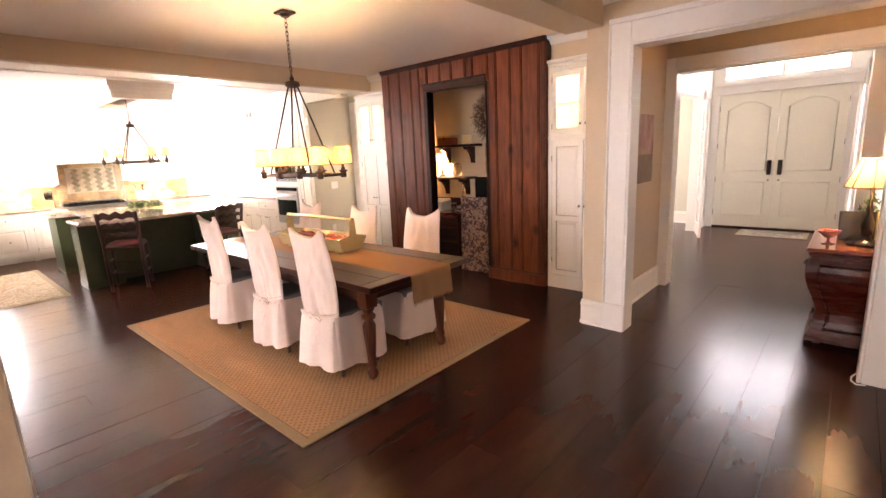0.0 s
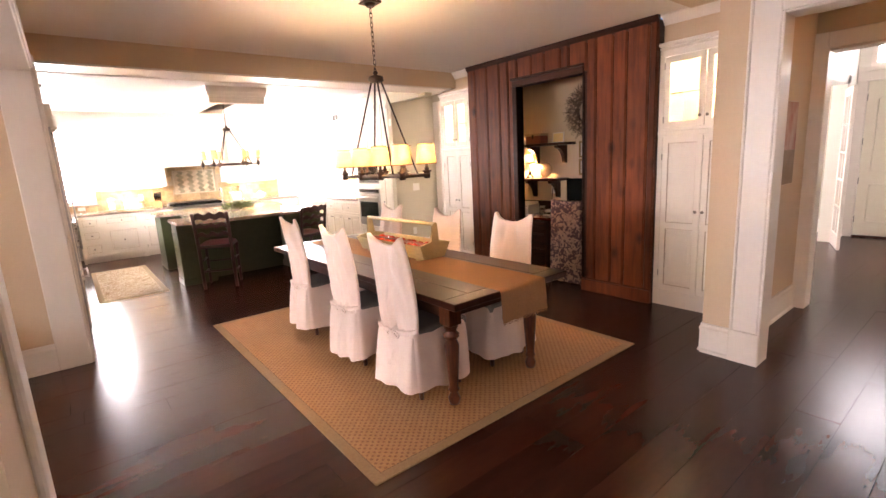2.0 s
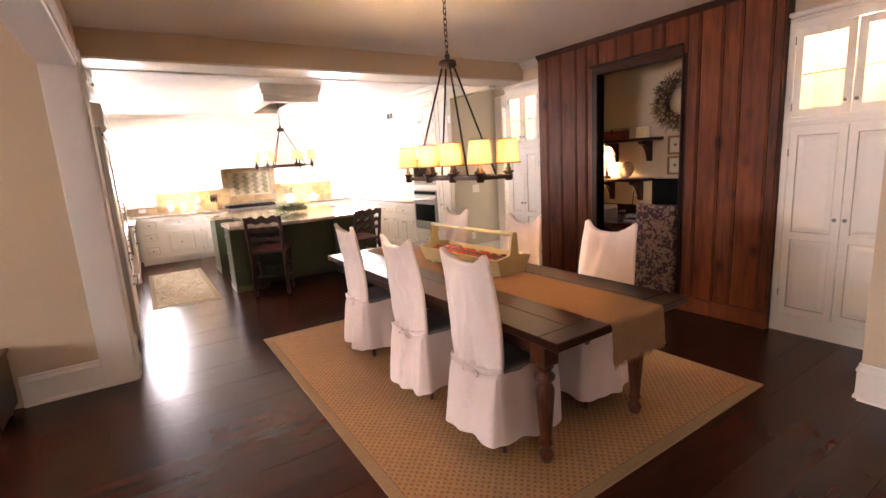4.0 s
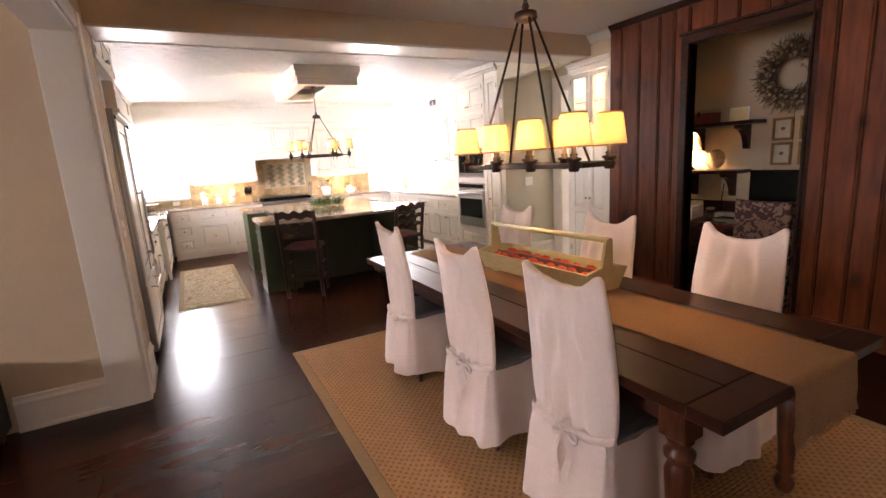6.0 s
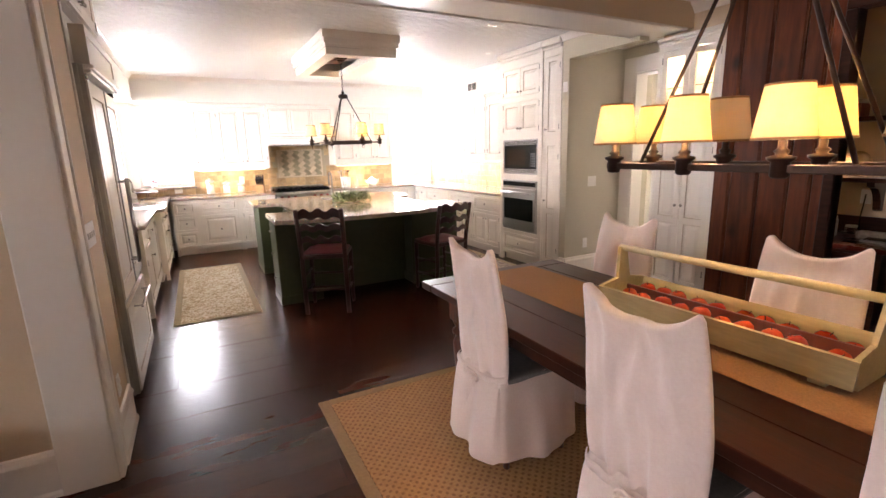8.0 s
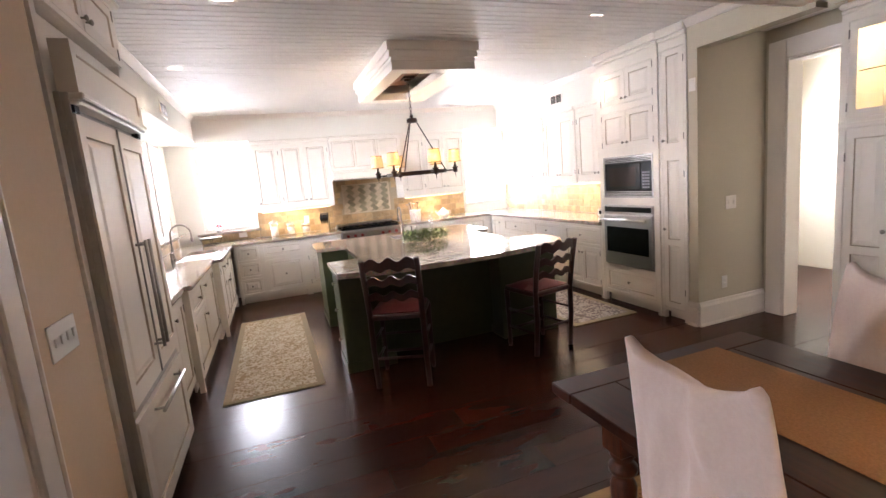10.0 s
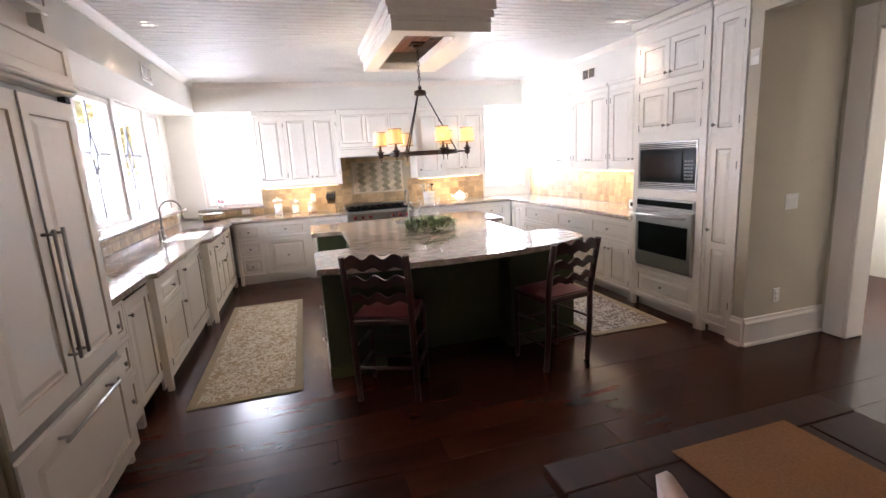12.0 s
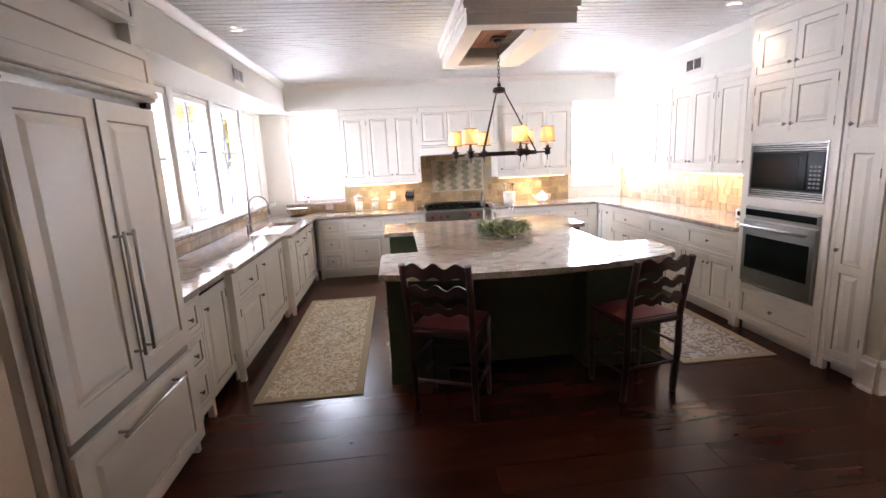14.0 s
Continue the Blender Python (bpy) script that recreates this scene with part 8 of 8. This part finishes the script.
def shrub(x, y, h, seed, mat):
    top = thing("garden_shrub", "leafy garden shrub outside the kitchen windows", "shrub", pose(x, y, -0.45), "garden shrubs")
    rnd = random.Random(seed)
    bm = bmesh.new()
    for i in range(6):
        a = rnd.uniform(0, 6.28)
        tube(bm, [(0, 0, 0), (0.15 * math.cos(a), 0.15 * math.sin(a), h * 0.4), (0.5 * math.cos(a), 0.5 * math.sin(a), h * 0.85)], 0.03, 6, r1=0.008)
    part("stems", bm, M_BARK, top)

    def crown(r):
        c = r.choice(((0, 0, 0.6), (0.4, 0.1, 0.75), (-0.4, 0.2, 0.7), (0.1, -0.4, 0.85), (-0.1, 0.3, 0.45), (0.3, -0.3, 0.4)))
        v = Vector((r.gauss(0, 1), r.gauss(0, 1), r.gauss(0, 1))).normalized() * r.uniform(0.3, 0.55)
        return Vector((c[0] + v.x, c[1] + v.y, h * c[2] + v.z))
    part("leaves", foliage(1500, crown, 0.13, 0.03, seed), mat, top)


M_LEAFGOLD = surf("autumn_leaf", (0.55, 0.45, 0.14), (0.34, 0.32, 0.09), scale=8, rough=0.6, bump=0.1, rand=0.8)
lets_light_through(M_LEAFGOLD, (0.75, 0.60, 0.18), 0.35)
M_LEAFHEDGE = surf("hedge_leaf", (0.26, 0.30, 0.14), (0.12, 0.17, 0.06), scale=12, rough=0.5, bump=0.1, rand=0.8)
lets_light_through(M_LEAFHEDGE, (0.45, 0.50, 0.20), 0.2)
for x, y, h, s, mt in ((-8.3, -3.6, 1.7, 51, M_LEAFHEDGE), (-10.2, -3.9, 1.6, 52, M_LEAFHEDGE), (-12.0, -4.2, 1.9, 53, M_LEAFHEDGE)):
    shrub(x, y, h, s, mt)


def tree(x, y, h, seed):
    top = thing("garden_tree", "garden tree with golden autumn leaves", "tree", pose(x, y, -0.45))
    rnd = random.Random(seed)
    bm = bmesh.new()
    tube(bm, [(0, 0, 0), (0.05, 0.02, h * 0.3), (-0.04, 0.08, h * 0.65), (0, 0, h * 0.95)], 0.14, 8, r1=0.03)
    tips = []
    for i in range(11):
        a, z = rnd.uniform(0, 6.28), rnd.uniform(0.35, 0.85)
        q = Vector((math.cos(a) * rnd.uniform(0.9, 1.7), math.sin(a) * rnd.uniform(0.9, 1.7), h * z + rnd.uniform(0.3, 0.9)))
        tube(bm, [(0, 0.03, h * z * 0.9), q * 0.55 + Vector((0, 0, h * z * 0.42)), q], 0.045, 6, r1=0.01)
        tips.append(q)
    part("trunk", bm, M_BARK, top)

    def crown(r):
        c = r.choice(tips)
        v = Vector((r.gauss(0, 1), r.gauss(0, 1), r.gauss(0, 0.7))) * 0.38
        return c + v
    part("crown", foliage(5200, crown, 0.24, 0.08, seed + 1), M_LEAFGOLD, top)


tree(-9.3, -5.2, 4.6, 61)
tree(-12.6, -4.2, 4.2, 62)
tree(-19.0, -4.4, 4.4, 63)
tree(-21.5, -6.3, 5.0, 64)
tree(-16.6, -5.6, 4.2, 65)
HAZE = glow("bright_hazy_sky", (0.95, 0.98, 1.0), 4.0)
solid("backdrop", B((-60, 40, -60.0, -59.8, -2, 40), (-60.2, -60, -60, 70, -2, 40), (-30, 30, 70, 70.2, -2, 40)), HAZE, "bright hazy daylight beyond the garden", "sky", "structure")
# added lamps with no windows: room beyond the passage, then the foyer's side rooms
lamp("window_light", "AREA", (-7.55, 6.6, 1.6), (-5.0, 6.4, 1.2), 75, DAY, size=(1.2, 1.4))
lamp("window_light", "AREA", (-4.2, 8.6, 1.6), (-1.7, 8.4, 1.2), 38, DAY, size=(1.6, 1.6))
lamp("window_light", "AREA", (2.5, 8.6, 1.6), (0.5, 8.4, 1.2), 40, DAY, size=(1.6, 1.6))


# ---------------------------------------------------------------- backsplash tiles, piece by piece
M_GROUT = surf("sand_grout", (0.45, 0.38, 0.27), scale=60, rough=0.9, bump=0.2)
M_TILE = surf("tumbled_travertine", (0.52, 0.37, 0.20), (0.36, 0.25, 0.13), scale=16, rough=0.42, rough2=0.55, bump=0.25, bscale=60, rand=0.6, stain=0.3, stain_scale=9)
M_TILELIGHT = surf("pale_travertine", (0.60, 0.50, 0.36), (0.50, 0.41, 0.28), scale=16, rough=0.42, bump=0.2, bscale=60, rand=0.3)
M_TILEGREEN = surf("sage_slate_tile", (0.33, 0.29, 0.19), (0.24, 0.215, 0.14), scale=16, rough=0.42, bump=0.2, bscale=60, rand=0.3)


def tile_mesh(w, h, mat):
    bm = B((0.002, w - 0.002, -0.008, 0.0, 0.002, h - 0.002), bevel=0.002)
    return mesh_of("tile", bm, mat)


def tiled(name, label, m, areas, skip=()):
    top = thing(name, label, "backsplash", m, kind="structure")
    bm = bmesh.new()
    for u0, v0, u1, v1 in areas:
        box(bm, u0, u1, -0.004, -0.0005, v0, v1)
    part("grout", bm, M_GROUT, top)
    sizes = {}
    rnd = random.Random(17)
    for u0, v0, u1, v1 in areas:
        rows = max(1, round((v1 - v0) / 0.098))
        h = (v1 - v0) / rows
        for r in range(rows):
            u = u0
            while u < u1 - 0.004:
                w = rnd.choice((0.1, 0.1, 0.15, 0.075))
                if u1 - (u + w) < 0.05:
                    w = u1 - u
                w = round(w, 3)
                if not any(a < u + w - 0.002 and u + 0.002 < c and b < v0 + (r + 0.5) * h < d for a, b, c, d in skip):
                    key = (w, round(h, 4))
                    if key not in sizes:
                        sizes[key] = tile_mesh(w, h, M_TILE)
                    shared("tile", sizes[key], top, (u, -0.004, v0 + r * h))
                u += w
    return top


range_tiles = tiled("backsplash", "tumbled tan stone tile backsplash behind the range", pose(-11.10, 0, 0, 0, 0, 90),
                    [(0.87, 0.914, 2.035, 1.312), (2.035, 0.93, 3.155, 1.688), (3.155, 0.914, 4.40, 1.312), (0.03, 0.914, 0.87, 1.03)], skip=[(2.22, 1.12, 3.02, 1.62)])
tiled("backsplash", "tumbled tan stone tile backsplash under the wall cabinets", pose(-11.09, 5.28, 0), [(0.02, 0.914, 3.46, 1.362)])
tiled("backsplash", "low tan stone tile backsplash under the long window", pose(-6.54, -0.27, 0, 0, 0, 180), [(0.02, 0.914, 4.4, 1.084)])


def accent_panel():
    """The framed herringbone of pale and sage tiles over the range."""
    top = thing("tile_panel", "framed herringbone panel of pale and sage stone tiles", "tile panel", pose(-11.104, 2.62, 1.37, 0, 0, 90), kind="structure")
    W2, H2 = 0.40, 0.245
    part("ground", B((-W2, W2, -0.009, -0.004, -H2, H2)), M_GROUT, top)
    for a in ((-W2, W2, -H2, -H2 + 0.02), (-W2, W2, H2 - 0.02, H2), (-W2, -W2 + 0.02, -H2 + 0.02, H2 - 0.02), (W2 - 0.02, W2, -H2 + 0.02, H2 - 0.02)):
        part("liner", B((a[0], a[1], -0.022, -0.008, a[2], a[3]), bevel=0.004), M_TILELIGHT, top)
    s = 0.068
    iw, ih = W2 - 0.022, H2 - 0.022
    cells = []
    for i in range(-12, 13):
        for j in range(-12, 13):
            k = (i - j) % 4
            if k == 0:
                cells.append((i, j, i + 2, j + 1, 0))
            elif k == 3:
                cells.append((i, j, i + 1, j + 2, 1))
    c45 = math.sqrt(0.5)
    for a, b, c, d, kind in cells:
        poly = [((u - v) * s * c45, (u + v) * s * c45) for u, v in ((a + 0.04, b + 0.04), (c - 0.04, b + 0.04), (c - 0.04, d - 0.04), (a + 0.04, d - 0.04))]
        for axis, lim, sign in ((0, iw, 1), (0, -iw, -1), (1, ih, 1), (1, -ih, -1)):
            out = []
            for p, q in zip(poly, poly[1:] + poly[:1]):
                pin, qin = (lim - p[axis]) * sign >= 0, (lim - q[axis]) * sign >= 0
                if pin:
                    out.append(p)
                if pin != qin:
                    t = (lim - p[axis]) / (q[axis] - p[axis])
                    out.append((p[0] + (q[0] - p[0]) * t, p[1] + (q[1] - p[1]) * t))
            poly = out
            if len(poly) < 3:
                break
        if len(poly) < 3:
            continue
        area = 0.5 * abs(sum(p[0] * q[1] - q[0] * p[1] for p, q in zip(poly, poly[1:] + poly[:1])))
        if area < 0.0003:
            continue
        bm = bmesh.new()
        lo = [bm.verts.new((p[0], -0.009, p[1])) for p in poly]
        hi = [bm.verts.new((p[0], -0.015, p[1])) for p in poly]
        bm.faces.new(hi)
        for i in range(len(poly)):
            bm.faces.new((lo[i], lo[(i + 1) % len(poly)], hi[(i + 1) % len(poly)], hi[i]))
        part("tile", bm, M_TILEGREEN if kind else M_TILELIGHT, top)


accent_panel()


# ---------------------------------------------------------------- floor planks
def plank_floor():
    floor = thing("floor", "glossy dark espresso hand-scraped plank floor", "floor", kind="structure")
    part("subfloor", B((-11.30, 4.65, -4.65, 10.4, -0.25, -0.014)), M_BLACK, floor)
    rnd = random.Random(21)
    W = 0.21
    lengths = (1.2, 1.6, 2.0, 2.4)
    meshes = {}
    rest = bmesh.new()
    count = 0
    x = -11.30
    while x < 4.65:
        y = -4.65 - rnd.uniform(0, 2.0)
        while y < 10.4:
            ln = rnd.choice(lengths)
            near = -7.0 < x < 0.6 and -0.6 < y + ln / 2 < 5.2
            if near and count < 300:
                if ln not in meshes:
                    meshes[ln] = mesh_of("plank", B((0.0004, W - 0.0004, 0.0004, ln - 0.0004, -0.014, 0.0), bevel=0.001), M_FLOOR)
                shared("plank", meshes[ln], floor, (x, y, rnd.uniform(-0.0003, 0.0))).rotation_euler = (rnd.uniform(-0.0007, 0.0007), rnd.uniform(-0.004, 0.004), 0)
                count += 1
            else:
                z = rnd.uniform(-0.0003, 0.0)
                box(rest, x + 0.0004, x + W - 0.0004, y + 0.0004, y + ln - 0.0004, -0.014, z)
            y += ln
        x += W
    tagged(part("planks", rest, M_FLOOR, floor), kind="stuff")


plank_floor()
